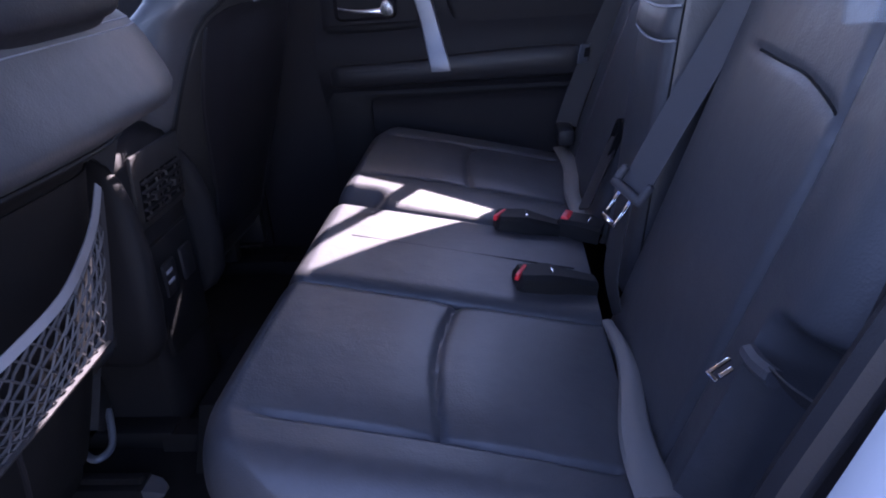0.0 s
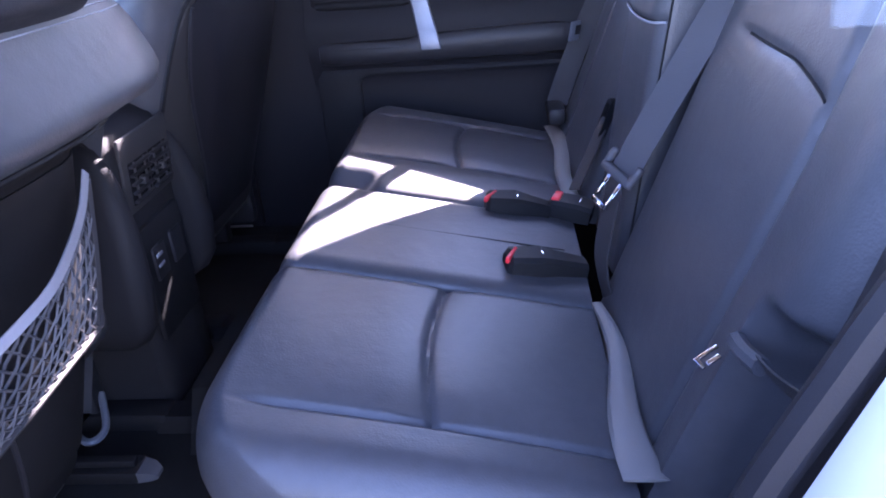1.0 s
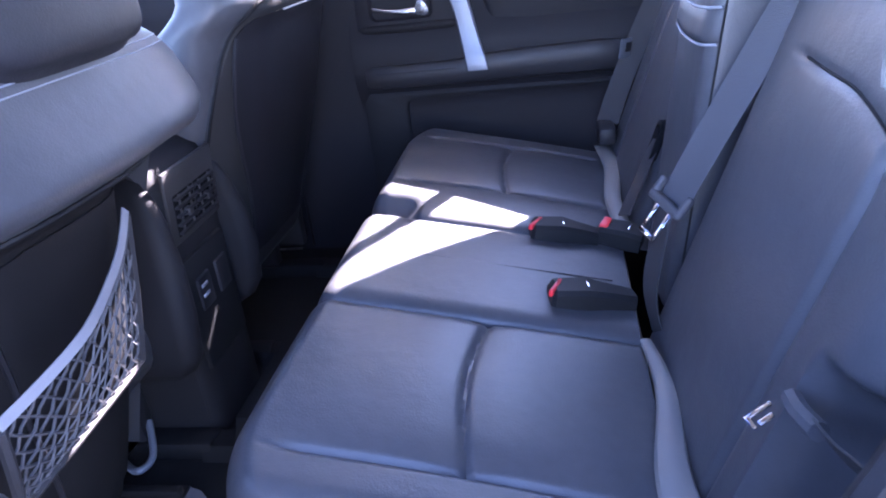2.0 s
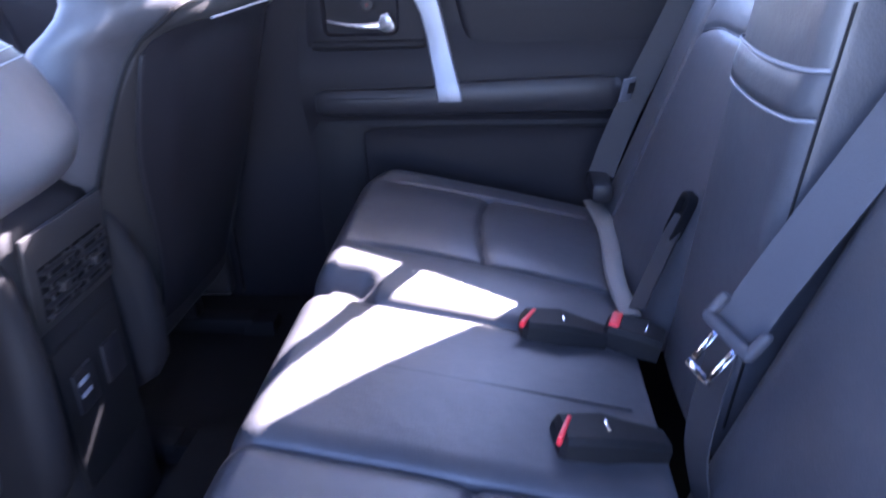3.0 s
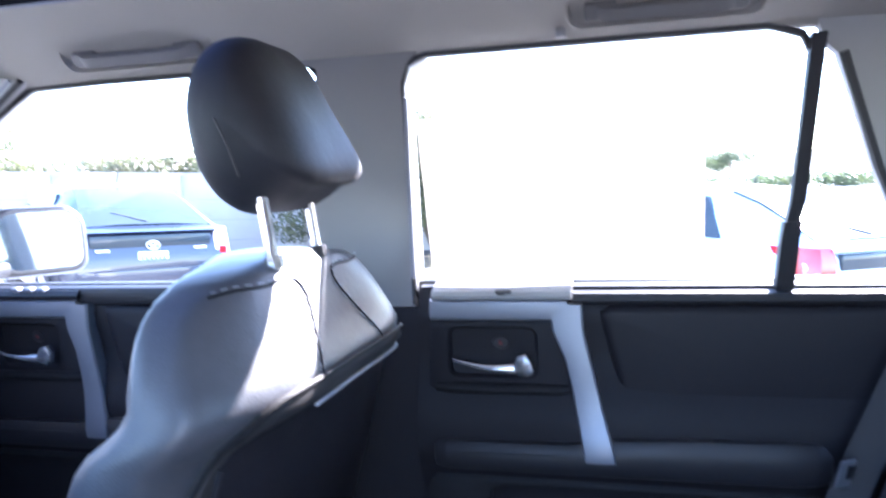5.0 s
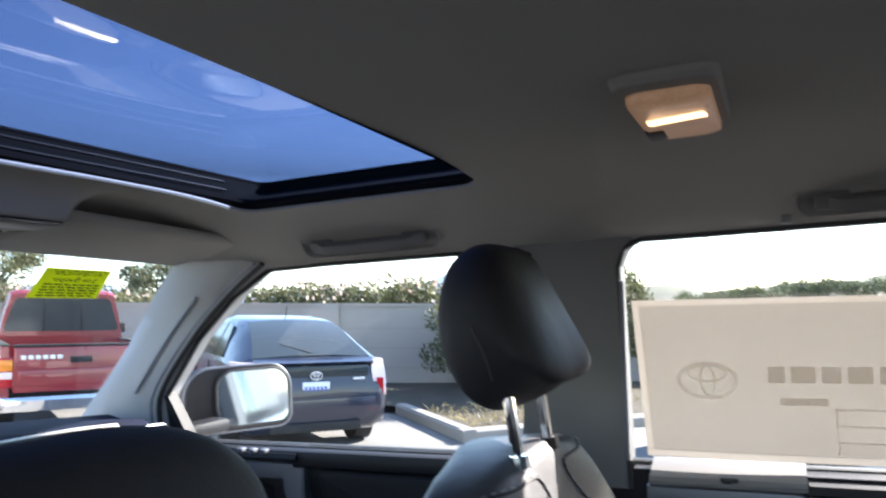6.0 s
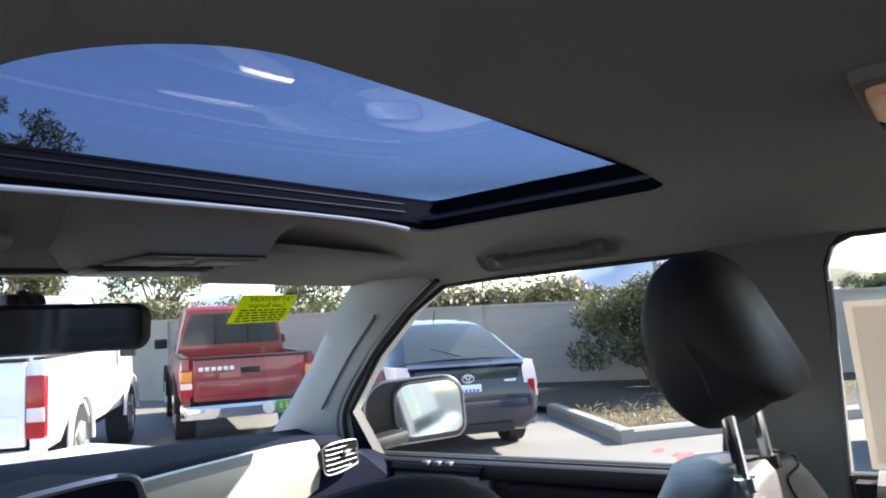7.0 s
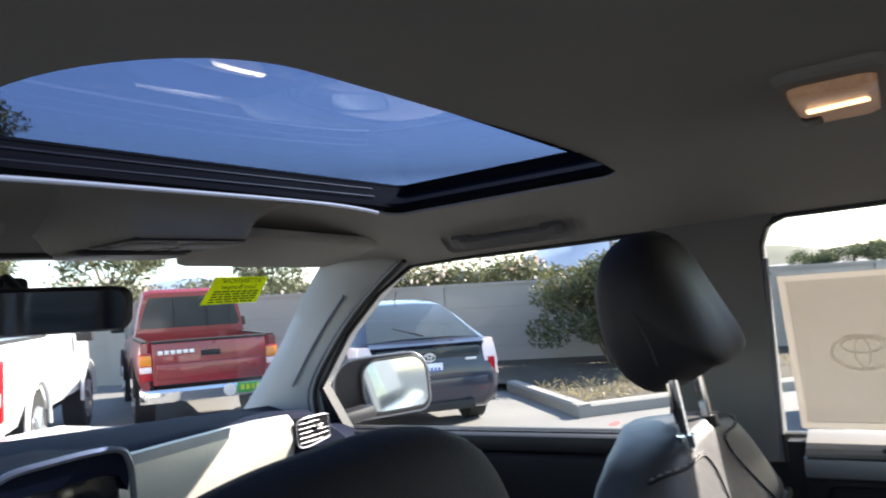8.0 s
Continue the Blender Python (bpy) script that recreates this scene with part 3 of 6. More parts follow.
def trim_set(d, dy, lo, hi):
    """What both right doors carry inside: silver strap and bar, handle plate, lever, armrest and pads between y = lo and hi."""
    part("silver_leg", silver_leg(dy), SILVER, d)
    part("silver_bar", loft([[Vector((0.7085, y + dy, 1.148)), Vector((0.7035, y + dy, 1.145)), Vector((0.7015, y + dy, 1.131)), Vector((0.7035, y + dy, 1.117)), Vector((0.709, y + dy, 1.113)), Vector((0.74, y + dy, 1.113)), Vector((0.74, y + dy, 1.148))]
                             for y in (0.628, 0.622, 0.55, 0.47, 0.43, 0.3985)]), SILVER, d)
    plate = part("handle_plate", dish(rounded([(0.408 + dy, 1.112), (0.630 + dy, 1.112), (0.640 + dy, 0.922), (0.372 + dy, 0.922)][::-1], 0.014), rrect(0.452 + dy, 0.598 + dy, 1.018, 1.098, 0.014, 5), 0.735, 0.711, 0.742), PLASTIC_SOFT, d, "dark plate round the door handle", smooth=40)
    part("handle_shelf", loft([[Vector((0.722, y + dy, 1.008)), Vector((0.711 - q, y + dy, 1.006)), Vector((0.707 - q, y + dy, 0.999)), Vector((0.709 - q, y + dy, 0.991)), Vector((0.720, y + dy, 0.980))] for y, q in ((0.398, 0.001), (0.415, 0.007), (0.50, 0.011), (0.585, 0.009), (0.612, 0.003), (0.625, 0.0))]), BIN, plate, smooth=60)
    part("lock_knob", loft([[Vector((0.736 - q, 0.512 + dy + 0.016 * r * math.cos(a), 1.072 + 0.013 * r * math.sin(a))) for a in [2 * math.pi * k / 14 for k in range(14)]] for q, r in ((0.0, 1.05), (0.008, 1.0), (0.012, 0.8))]), PLASTIC, plate)
    part("lock_mark", bx(0.7225, 0.725, 0.509 + dy, 0.515 + dy, 1.068, 1.075, 0.001), LOCK_RED, plate, "small red lock mark")
    part("door_handle", pull_lever(dy), HANDLE, d, "polished chrome door handle", smooth=50)
    arm = part("armrest", armrest([(hi - 0.022, 0.915, 0.30), (hi - 0.03, 0.915, 0.72), (hi - 0.055, 0.916, 0.95), (0.40 + dy, 0.917, 1.0), (0.34 + dy, 0.926, 1.0), (0.20 + dy, 0.932, 1.0), (lo + 0.20, 0.935, 1.0), (lo + 0.165, 0.935, 0.9), (lo + 0.143, 0.930, 0.65), (lo + 0.133, 0.922, 0.25)], 0.722), ARMREST, d)
    part("armrest_seam", tube([(0.6755, y, 0.898) for y in (hi - 0.06, 0.45 + dy, 0.40 + dy)], 0.0011, 5), PLASTIC, arm)
    part("pad", pad(rounded([(0.352 + dy, 1.136), (0.306 + dy, 0.950), (lo + 0.02, 0.948), (lo + 0.005, 1.136)][::-1], 0.022), 0.724, 0.011, 0.020, 0.004), PLASTIC_SOFT, d, "padded dark vinyl upper panel", smooth=60)
    part("lower_ridge", loft([[Vector((0.726, y, 0.864)), Vector((0.708, y, 0.862)), Vector((0.704, y, 0.855)), Vector((0.708, y, 0.848)), Vector((0.726, y, 0.842))] for y in (lo + 0.13, lo + 0.2, 0.35 + dy, hi - 0.02)]), PLASTIC_SOFT, d)
    part("lower_panel", dish(rounded([(0.0 + lo + 0.13, 0.840), (hi - 0.012, 0.845), (hi - 0.010, 0.450), (lo + 0.13, 0.450)][::-1], 0.02), rrect(lo + 0.16, hi - 0.118, 0.52, 0.826, 0.02, 5), 0.735, 0.706, 0.765, 0.006), BIN, d, "black lower panel with a map pocket", smooth=40)


door = door_panel("door_1", -0.135, 0.655, "dark vinyl rear car door, closed, with silver trim")
trim_set(door, 0.0, -0.135, 0.655)
ledge = part("sill_ledge", loft([[Vector((0.765, y, 1.146)), Vector((0.704, y, 1.149)), Vector((0.7015, y, 1.155)), Vector((0.706, y, 1.162)), Vector((0.768, y, 1.181)), Vector((0.768, y, 1.146))] for y in (0.392, 0.396, 0.618, 0.624)]), PILLAR, door, "light grey ledge with window switch")
part("window_switch", [bx(0.7035, 0.712, 0.488, 0.516, 1.1535, 1.1645, 0.003), bx(0.701, 0.708, 0.498, 0.512, 1.156, 1.163, 0.002)], PLASTIC, ledge)
part("sill_strip", loft([[Vector((0.765, y, 1.140)), Vector((0.722, y, 1.138)), Vector((0.716, y, 1.144)), Vector((0.720, y, 1.156)), Vector((0.772, y, 1.167)), Vector((0.772, y, 1.140))] for y in (-0.13, 0.10, 0.385, 0.390)]), PLASTIC, door)
part("lock_pin", tube([(0.708, 0.655, 1.14), (0.708, 0.655, 1.185)], 0.0035, 8), PLASTIC, door)

fdoor = door_panel("door_2", 0.86, 1.70, "dark vinyl front car door, closed, with silver trim")
trim_set(fdoor, 0.932, 0.86, 1.70)
ledge = part("switch_ledge", loft([[Vector((0.765, y, 1.148)), Vector((0.704, y, 1.150)), Vector((0.701, y, 1.157)), Vector((0.708, y, 1.166)), Vector((0.765, y, 1.174))] for y in (1.325, 1.33, 1.555, 1.562)]), PLASTIC, fdoor)
for yy in (1.40, 1.43, 1.46):
    part("window_switch", bx(0.702, 0.72, yy, yy + 0.016, 1.163, 1.173, 0.003), SILVER, ledge)
part("sill_strip", bx(0.712, 0.765, 0.86, 1.69, 1.138, 1.172, 0.008), PLASTIC, fdoor)

# left side: front door, and the open rear doorway with rubber seal and white body
ld = thing("door_3", (-0.78, 1.2, 0.45), "dark vinyl driver side car door, closed", "car door", kind="structure")
part("panel", bx(-0.79, -0.72, 0.86, 1.70, 0.43, 1.16, 0.012), PLASTIC_SOFT, ld)
part("armrest", bx(-0.725, -0.65, 0.9, 1.6, 0.86, 0.95, 0.02), LEATHER2, ld)
seal = [(-0.735, 0.64, 0.50), (-0.735, 0.24, 0.47), (-0.735, 0.15, 0.52), (-0.733, 0.095, 0.66), (-0.730, 0.048, 0.84), (-0.728, -0.008, 0.98), (-0.725, -0.075, 1.15), (-0.70, -0.04, 1.34), (-0.665, 0.04, 1.51), (-0.655, 0.12, 1.55), (-0.655, 0.58, 1.55)]
ob = part("trim_door_seal", tube(smooth_line(seal, 6), 0.014, 8), PLASTIC)
tagged(ob, "black rubber seal round the open rear doorway", "trim", kind="structure")
flange = [(-0.752, y - 0.026, z) for x, y, z in seal[1:9]]
ob = part("trim_door_flange", tube(smooth_line(flange, 6), 0.010, 8), PILLAR_DARK)
tagged(ob, "grey painted flange behind the door seal", "trim", kind="structure")
body = []
for y, z in ((0.231, 0.44), (0.128, 0.52), (0.074, 0.66), (0.034, 0.84), (-0.016, 0.98), (-0.095, 1.15)):
    body.append([Vector((-0.745, y, z)), Vector((-0.80, y + 0.010, z)), Vector((-0.845, y - 0.004, z)), Vector((-0.875, y - 0.04, z)), Vector((-0.89, y - 0.30, z)), Vector((-0.90, -0.9, z)), Vector((-0.75, -0.9, z))])
fine = []
for a, b in zip(body, body[1:]):
    for k in range(3):
        fine.append([p + (q - p) * k / 3 for p, q in zip(a, b)])
fine.append(body[-1])
ob = part("wall_body_left", loft(fine), WHITE_PAINT, smooth=70)
tagged(ob, "white painted body side behind the doorway", "car body", kind="structure")
ob = part("wall_body_right", [bx(0.79, 0.90, -1.15, 1.72, 0.30, 1.135, 0.04, 4)], WHITE_PAINT)
tagged(ob, "white painted outer side of car", "car body", kind="structure")
ob = part("wall_sill_left", [bx(-0.88, -0.74, -0.2, 0.80, 0.28, 0.43, 0.03, 3), bx(-0.90, -0.79, 0.80, 1.72, 0.30, 1.135, 0.04, 4)], WHITE_PAINT)
tagged(ob, "white painted door sill and outer side", "car body", kind="structure")
ob = part("wall_rear", [bx(-0.74, 0.74, -1.22, -1.15, 0.40, 1.18, 0.02), bx(-0.74, 0.74, -1.15, -0.25, 0.70, 0.74, 0.01)], PILLAR_DARK)
tagged(ob, "dark tailgate trim and cargo floor", "tailgate", kind="structure")
ob = part("wall_underbody", bx(-0.80, 0.80, -1.6, 2.9, 0.20, 0.34, 0.03), RUBBER)
tagged(ob, "black underside of the car", "underbody", kind="structure")


# ---- rear bench
def cushion_z(y):
    return 0.697 + 0.205 * (y - 0.05)


bench = thing("rear_bench", (0, 0.25, 0.42), "black leather rear car bench with split cushions and backrests", "car bench")


def rear_cushion(name, x0, x1, seams_y, seams_x, label, crown=0.012, outer=0, step=0.0):
    """A seat cushion between x0 and x1. seams_y: creases along y at these x; seams_x: (y, xa, xb) creases along x. outer: the side with a round front corner."""

    def face(u, v):
        x = x0 + (x1 - x0) * u
        s = v * 0.80
        if s < 0.46:
            y, z = 0.075 + s * 0.876, cushion_z(0.075 + s * 0.876)
        else:
            t = min((s - 0.46) / 0.13, 1) * math.pi / 2
            y, z = 0.478 + 0.040 * math.sin(t), cushion_z(0.478) - 0.065 * (1 - math.cos(t))
            if s > 0.59:
                y, z = 0.518 - 0.25 * (s - 0.59), cushion_z(0.478) - 0.065 - (s - 0.59)
        e = min(u, 1 - u) * (x1 - x0)
        r = 0.030
        eo = (x1 - x) if outer > 0 else (x - x0) if outer < 0 else 9
        if eo < 0.055:
            z -= 1.1 * (0.055 - math.sqrt(max(0.055 ** 2 - (0.055 - eo) ** 2, 0)))
        elif e < r and eo > 0.1:
            z -= 0.55 * (r - math.sqrt(max(r * r - (r - e) ** 2, 0)))
        if eo < 0.13:
            k = 0.13 - math.sqrt(max(0.13 ** 2 - (0.13 - eo) ** 2, 0))
            y = 0.075 + (y - 0.075) * (1 - k / 0.50)
        z += crown * math.sin(math.pi * u) * math.sin(math.pi * min(v * 1.4, 1))
        z -= step * smoothstep(x0 + 0.085, x0 + 0.035, x) * smoothstep(0.405, 0.445, y)
        for sx in seams_y:
            z -= 0.006 * math.exp(-((x - sx) / 0.005) ** 2) * smoothstep(0.01, 0.03, s) * smoothstep(0.47, 0.40, s)
            z -= 0.004 * math.exp(-((x - sx) / 0.03) ** 2) * smoothstep(0.52, 0.40, s)
        for sy, xa, xb in seams_x:
            w = smoothstep(xa - 0.004, xa + 0.004, x) * smoothstep(xb + 0.004, xb - 0.004, x)
            if s < 0.5:
                q = y - sy - 0.014 * math.sin((x - xa) / (xb - xa) * math.pi)
                z -= w * (0.006 * math.exp(-(q / 0.005) ** 2) + 0.004 * math.exp(-(q / 0.03) ** 2))
        return Vector((x, y, z))
    c = part(name, sheet(face, 150, 170, 0.09, (0, -0.2, -1)), LEATHER, bench, label)
    part("cushion_base", bx(x0 + 0.05, x1 - 0.05, 0.08, 0.44, 0.42, 0.66, 0.02), PLASTIC, c)
    return c


cl = rear_cushion("seat_cushion", -0.612, -0.218, (-0.515,), ((0.270, -0.515, -0.218),), "black leather rear seat cushion with stitched outer bolster", outer=-1)
cm = rear_cushion("middle_cushion", -0.216, 0.078, (), (), "low black leather middle seat cushion, sunlit at its front", crown=0.004)
rear_cushion("seat_cushion", 0.081, 0.612, (0.232, 0.515), ((0.270, 0.232, 0.515),), "black leather rear seat cushion beside the door", outer=1, step=0.030)
part("piping", tube(smooth_line([(-0.608, 0.33, 0.700), (-0.604, 0.39, 0.714), (-0.588, 0.442, 0.722), (-0.548, 0.487, 0.722), (-0.49, 0.511, 0.722)], 6), 0.0022, 5), PIPING, cl, "pale stitched edge")


part("seam", tube([(-0.07, y, cushion_z(y) + 0.0030) for y in (0.10, 0.2, 0.3, 0.38, 0.44)], 0.0012, 4), PLASTIC, cm)


def outer_back_y(z):
    return 0.045 - 0.36 * (z - 0.70)


def rear_back(name, x0, x1, top, label, outer, bulge=0.014):
    """An outer backrest: a padded board with an outer bolster, an arched crease and a rounded top."""

    def surf(x, z):
        u = (x - x0) / (x1 - x0)
        e = min(u, 1 - u) * (x1 - x0)
        r = 0.05
        edge = 0.0 if e > r else (r - math.sqrt(max(r * r - (r - e) ** 2, 0)))
        eo = (x1 - x) if outer > 0 else (x - x0)
        y = outer_back_y(z) - edge + bulge * math.sin(math.pi * u)
        y += 0.010 * math.exp(-((eo - 0.06) / 0.045) ** 2)
        y -= 0.008 * math.exp(-((eo - 0.140 - 0.1 * max(z - 1.0, 0)) / 0.006) ** 2)
        y -= 0.040 * smoothstep(top - 0.10, top, z) ** 2
        # arched crease between the main pad and the upper roll
        if eo > 0.115:
            zz = 1.060 - 0.6 * max(0.25 - eo, 0) ** 1.5
            y -= (0.0035 * math.exp(-((z - zz) / 0.005) ** 2) + 0.0015 * math.exp(-((z - zz) / 0.02) ** 2)) * smoothstep(0.135, 0.165, eo) * smoothstep(0.42, 0.36, eo)
        if outer < 0:
            y -= 0.075 * smoothstep(0.915, 0.865, z) * smoothstep(-0.550, -0.585, x)
        return y

    def face(u, v):
        x = x0 + (x1 - x0) * u
        e = min(u, 1 - u) * (x1 - x0)
        h = min(v / 0.93, 1.0)
        z = 0.66 + h * (top - 0.66) - 0.06 * smoothstep(0.12, 0.0, e) * smoothstep(0.8, 1.0, h)
        y = surf(x, z)
        if v > 0.93:
            y -= (v - 0.93) / 0.07 * 0.08
        return Vector((x, y, z))
    b = part(name, sheet(face, 110, 150, 0.09, (0, -1, -0.05)), LEATHER, bench, label)
    seam = []
    for k in range(21):
        eo = 0.155 + 0.215 * k / 20
        x = x1 - eo if outer > 0 else x0 + eo
        z = 1.060 - 0.6 * max(0.25 - eo, 0) ** 1.5
        seam.append((x, surf(x, z) + 0.0004, z))
    part("crease_seam", tube(seam, 0.0017, 5), BUCKLE, b)
    part("backrest_shell", bx(x0 + 0.03, x1 - 0.03, -0.33, -0.22, 0.66, top - 0.06, 0.02), PLASTIC, b)
    return b


bl = rear_back("backrest", -0.640, -0.128, 1.265, "black leather rear seat backrest with an arched seam", -1)
rear_back("backrest", 0.128, 0.618, 1.265, "black leather rear seat backrest beside the door", 1)
# middle backrest: a thicker pad standing proud, with a pull flap between pale welts


def mid_y(z):
    return -0.015 - 0.12 * (z - 1.05)


def mid_front(x, z, out=0.0):
    """A point of the front skin of the middle backrest."""
    e = max(abs(x) - 0.088, 0)
    return Vector((x, mid_y(z) + out + 0.004 * (1 - (x / 0.11) ** 2) - (0.022 - math.sqrt(max(0.022 ** 2 - e * e, 0))), z))


rings = []
for z, q in [(0.68 + 0.475 * k / 30, 0.0) for k in range(31)] + [(1.165, 0.002), (1.175, 0.006), (1.182, 0.013), (1.187, 0.022), (1.189, 0.034)]:
    w = 0.110 - 0.4 * q - 0.006 * smoothstep(1.08, 1.17, z)
    out = [(x, y + 0.004 * (1 - min(abs(x) / 0.11, 1) ** 2) * (y > 0.05)) for x, y in rrect(-w, w, 0.0, 0.15 - 2 * q, 0.022, 6, 6)]
    rings.append([Vector((x, mid_y(z) - q - 0.15 + 2 * q + y, z)) for x, y in out])
bc = part("middle_backrest", loft(rings), LEATHER, bench, "narrow black leather middle backrest with pull flap", smooth=60)


def sag(x, z):
    return z - 0.006 * (1 - (x / 0.108) ** 2)


XS = [-0.1085 + 0.217 * k / 20 for k in range(21)]
flap = []
for z, o in ((1.091, 0.0005), (1.088, 0.004), (1.075, 0.0055), (1.062, 0.0065), (1.054, 0.006), (1.050, 0.001)):
    front = [mid_front(x, sag(x, z), o) for x in XS]
    flap.append(front + [p + Vector((0, -0.012, 0)) for p in front[::-1]])
part("pull_flap", loft(flap), LEATHER2, bc, smooth=60)
for z in (1.0925, 1.049):
    part("piping", tube([mid_front(x, sag(x, z), 0.004) for x in XS], 0.0019, 6), PIPING, bc, "pale stitched welt")
for sx in (-1, 1):
    part("edge_seam", tube([mid_front(sx * 0.1085, z, 0.0008) for z in [0.72 + 0.0225 * k for k in range(20)]], 0.0016, 5), BUCKLE, bc)
# grey hinge covers between cushion and backrest
for xa, xb, fat in ((-0.560, -0.235, 0.75), (0.14, 0.585, 0.75)):
    rows = []
    for k in range(15):
        u = k / 14
        w = (0.008 + 0.016 * ((1 - u) if xa < 0 else 0.5 + 0.3 * u)) * fat
        x = xa + (xb - xa) * u
        rows.append([Vector((x, 0.068 + 0.006 * math.sin(7 * u) + w * math.cos(t) * 1.2, 0.712 + 0.014 * fat * math.sin(t) * min(1, 5 * u + 0.2, 5 * (1 - u) + 0.2))) for t in [2 * math.pi * j / 10 for j in range(10)]])
    part("hinge_cover", loft(rows), PILLAR_DARK, bench, "grey plastic hinge cover")


def buckle(at, yaw, length, button, label="black seat belt buckle with red button lying on cushion"):
    """A flat buckle lying on the cushion; its free end points along +y before yaw. button: 'end' or 'side'."""
    b = thing("belt_buckle", at, label, "seat belt buckle", "rear seat belt buckles")
    m = Matrix.Translation(at) @ Euler((radians(11), 0, radians(yaw))).to_matrix().to_4x4()
    rows = []
    for y, w, h in ((0.0, 0.020, 0.012), (-0.006, 0.025, 0.018), (-0.05, 0.027, 0.022), (-0.075, 0.022, 0.018), (-length, 0.018, 0.012)):
        rows.append([Vector((x, y, z)) for x, z in ((-w, -0.01), (-w, h - 0.006), (-w + 0.006, h), (w - 0.006, h), (w, h - 0.006), (w, -0.01))])
    part("housing", moved(loft(rows), m), BUCKLE, b)
    if button == "end":
        part("release_button", moved(moved(bx(-0.022, 0.022, -0.010, -0.004, 0.010, 0.0200, 0.002), Euler((0, 0, radians(-28))).to_matrix().to_4x4()), m), RED, b, "red release button")
    else:
        part("release_button", moved(bx(-0.018, 0.018, -0.018, -0.004, 0.008, 0.0225, 0.003), m), RED, b, "red release button")
    part("slot", moved(bx(-0.010, 0.010, -0.052, -0.050, 0.020, 0.0232, 0.0005), m), CHROME, b)
    return b


buckle((-0.148, 0.192, cushion_z(0.192) + 0.006), 10, 0.12, "end")
buckle((0.066, 0.222, cushion_z(0.222) + 0.006), 4, 0.11, "end")
buckle((0.088, 0.112, cushion_z(0.112) + 0.012), -18, 0.06, "side")

bs = thing("buckle_strap", (0.13, 0.07, 0.74), "dark webbing strap standing up behind the buckle", "seat belt strap")
part("webbing", ribbon(smooth_line([(0.118, 0.066, 0.735), (0.140, 0.050, 0.760), (0.160, 0.032, 0.790), (0.176, 0.016, 0.820), (0.186, 0.002, 0.842)], 5), 0.027, (1, 0.8, -0.4), 0.003), BELT_DARK, bs)
part("slot_bezel", loft([[Vector((0.188 + u * q, outer_back_y(0.84 + v * q) + 0.0135 + o, 0.84 + v * q)) for u, v in rrect(-0.020, 0.020, -0.030, 0.030, 0.012, 5)] for q, o in ((1.1, -0.01), (1.1, 0.002), (0.9, 0.003), (0.85, -0.006))]), SEAL_BLACK, bs, "black slot in the backrest")

# belts
mb = thing("seat_belt", (-0.163, 0.04, 0.84), "grey seat belt webbing with chrome tongue on the middle backrest", "seat belt", "rear seat belts")
pts = smooth_line([(-0.150, 0.030, 0.858), (-0.146, 0.006, 0.905), (-0.148, -0.042, 1.00), (-0.151, -0.094, 1.10), (-0.156, -0.150, 1.20), (-0.160, -0.200, 1.255)], 6)
part("webbing", ribbon(pts, 0.047, (1, 0.75, 0.2)), WEB, mb)


def axes_at(o, along, across):
    """A frame at o: its y runs along the first direction, its x as near the second as it can."""
    y = Vector(along).normalized()
    x = (Vector(across) - y * y.dot(Vector(across))).normalized()
    z = x.cross(y)
    return Matrix.Translation(o) @ Matrix((x, y, z)).transposed().to_4x4()


tm = axes_at((-0.158, 0.040, 0.862), (0.06, -0.55, 0.80), (1, 0.45, 0.25))
part("tongue_grip", [moved(bx(-0.034, 0.034, -0.004, 0.010, -0.007, 0.007, 0.006, 3), tm), moved(bx(-0.034, -0.024, 0.0, 0.030, -0.006, 0.006, 0.005, 3), tm), moved(bx(0.024, 0.034, 0.0, 0.030, -0.006, 0.006, 0.005, 3), tm)], WEB, mb)
part("tongue", [moved(bx(-0.020, -0.013, -0.045, 0.0, -0.0015, 0.0015, 0.001), tm), moved(bx(0.007, 0.014, -0.036, 0.0, -0.0015, 0.0015, 0.001), tm), moved(bx(-0.02, 0.014, -0.045, -0.038, -0.0015, 0.0015, 0.001), tm)], CHROME, mb, "bright chrome tongue")
part("lap_webbing", ribbon(smooth_line([(-0.158, 0.040, 0.858), (-0.165, 0.050, 0.81), (-0.180, 0.060, 0.75), (-0.19, 0.05, 0.69)], 5), 0.040, (1, 0.3, 0)), BELT_DARK, mb)

rb = thing("seat_belt", (0.62, 0.0, 0.9), "grey seat belt hanging beside the backrest with chrome tongue", "seat belt", "rear seat belts")
part("webbing", ribbon(smooth_line([(0.665, -0.21, 1.46), (0.660, -0.155, 1.28), (0.650, -0.080, 1.08), (0.625, -0.010, 0.93), (0.600, 0.035, 0.83), (0.57, 0.06, 0.77)], 6), 0.048, (0.35, 1, 0.3)), BELT_DARK, rb)
part("tongue", moved(bx(-0.013, 0.013, -0.002, 0.002, -0.024, 0.02, 0.001), Matrix.Translation((0.600, 0.018, 0.925)) @ Euler((radians(15), 0, radians(-60))).to_matrix().to_4x4()), SILVER, rb, "bright chrome tongue")
part("tongue_slot", moved(bx(-0.007, 0.007, -0.003, 0.003, -0.010, 0.012, 0.001), Matrix.Translation((0.6035, 0.0118, 0.925)) @ Euler((radians(15), 0, radians(-60))).to_matrix().to_4x4()), PLASTIC, rb)
part("guide", bx(0.64, 0.69, -0.25, -0.18, 1.44, 1.50, 0.012), PILLAR_DARK, rb)
part("anchor", bx(0.50, 0.60, 0.045, 0.085, 0.735, 0.775, 0.012), PLASTIC, rb)

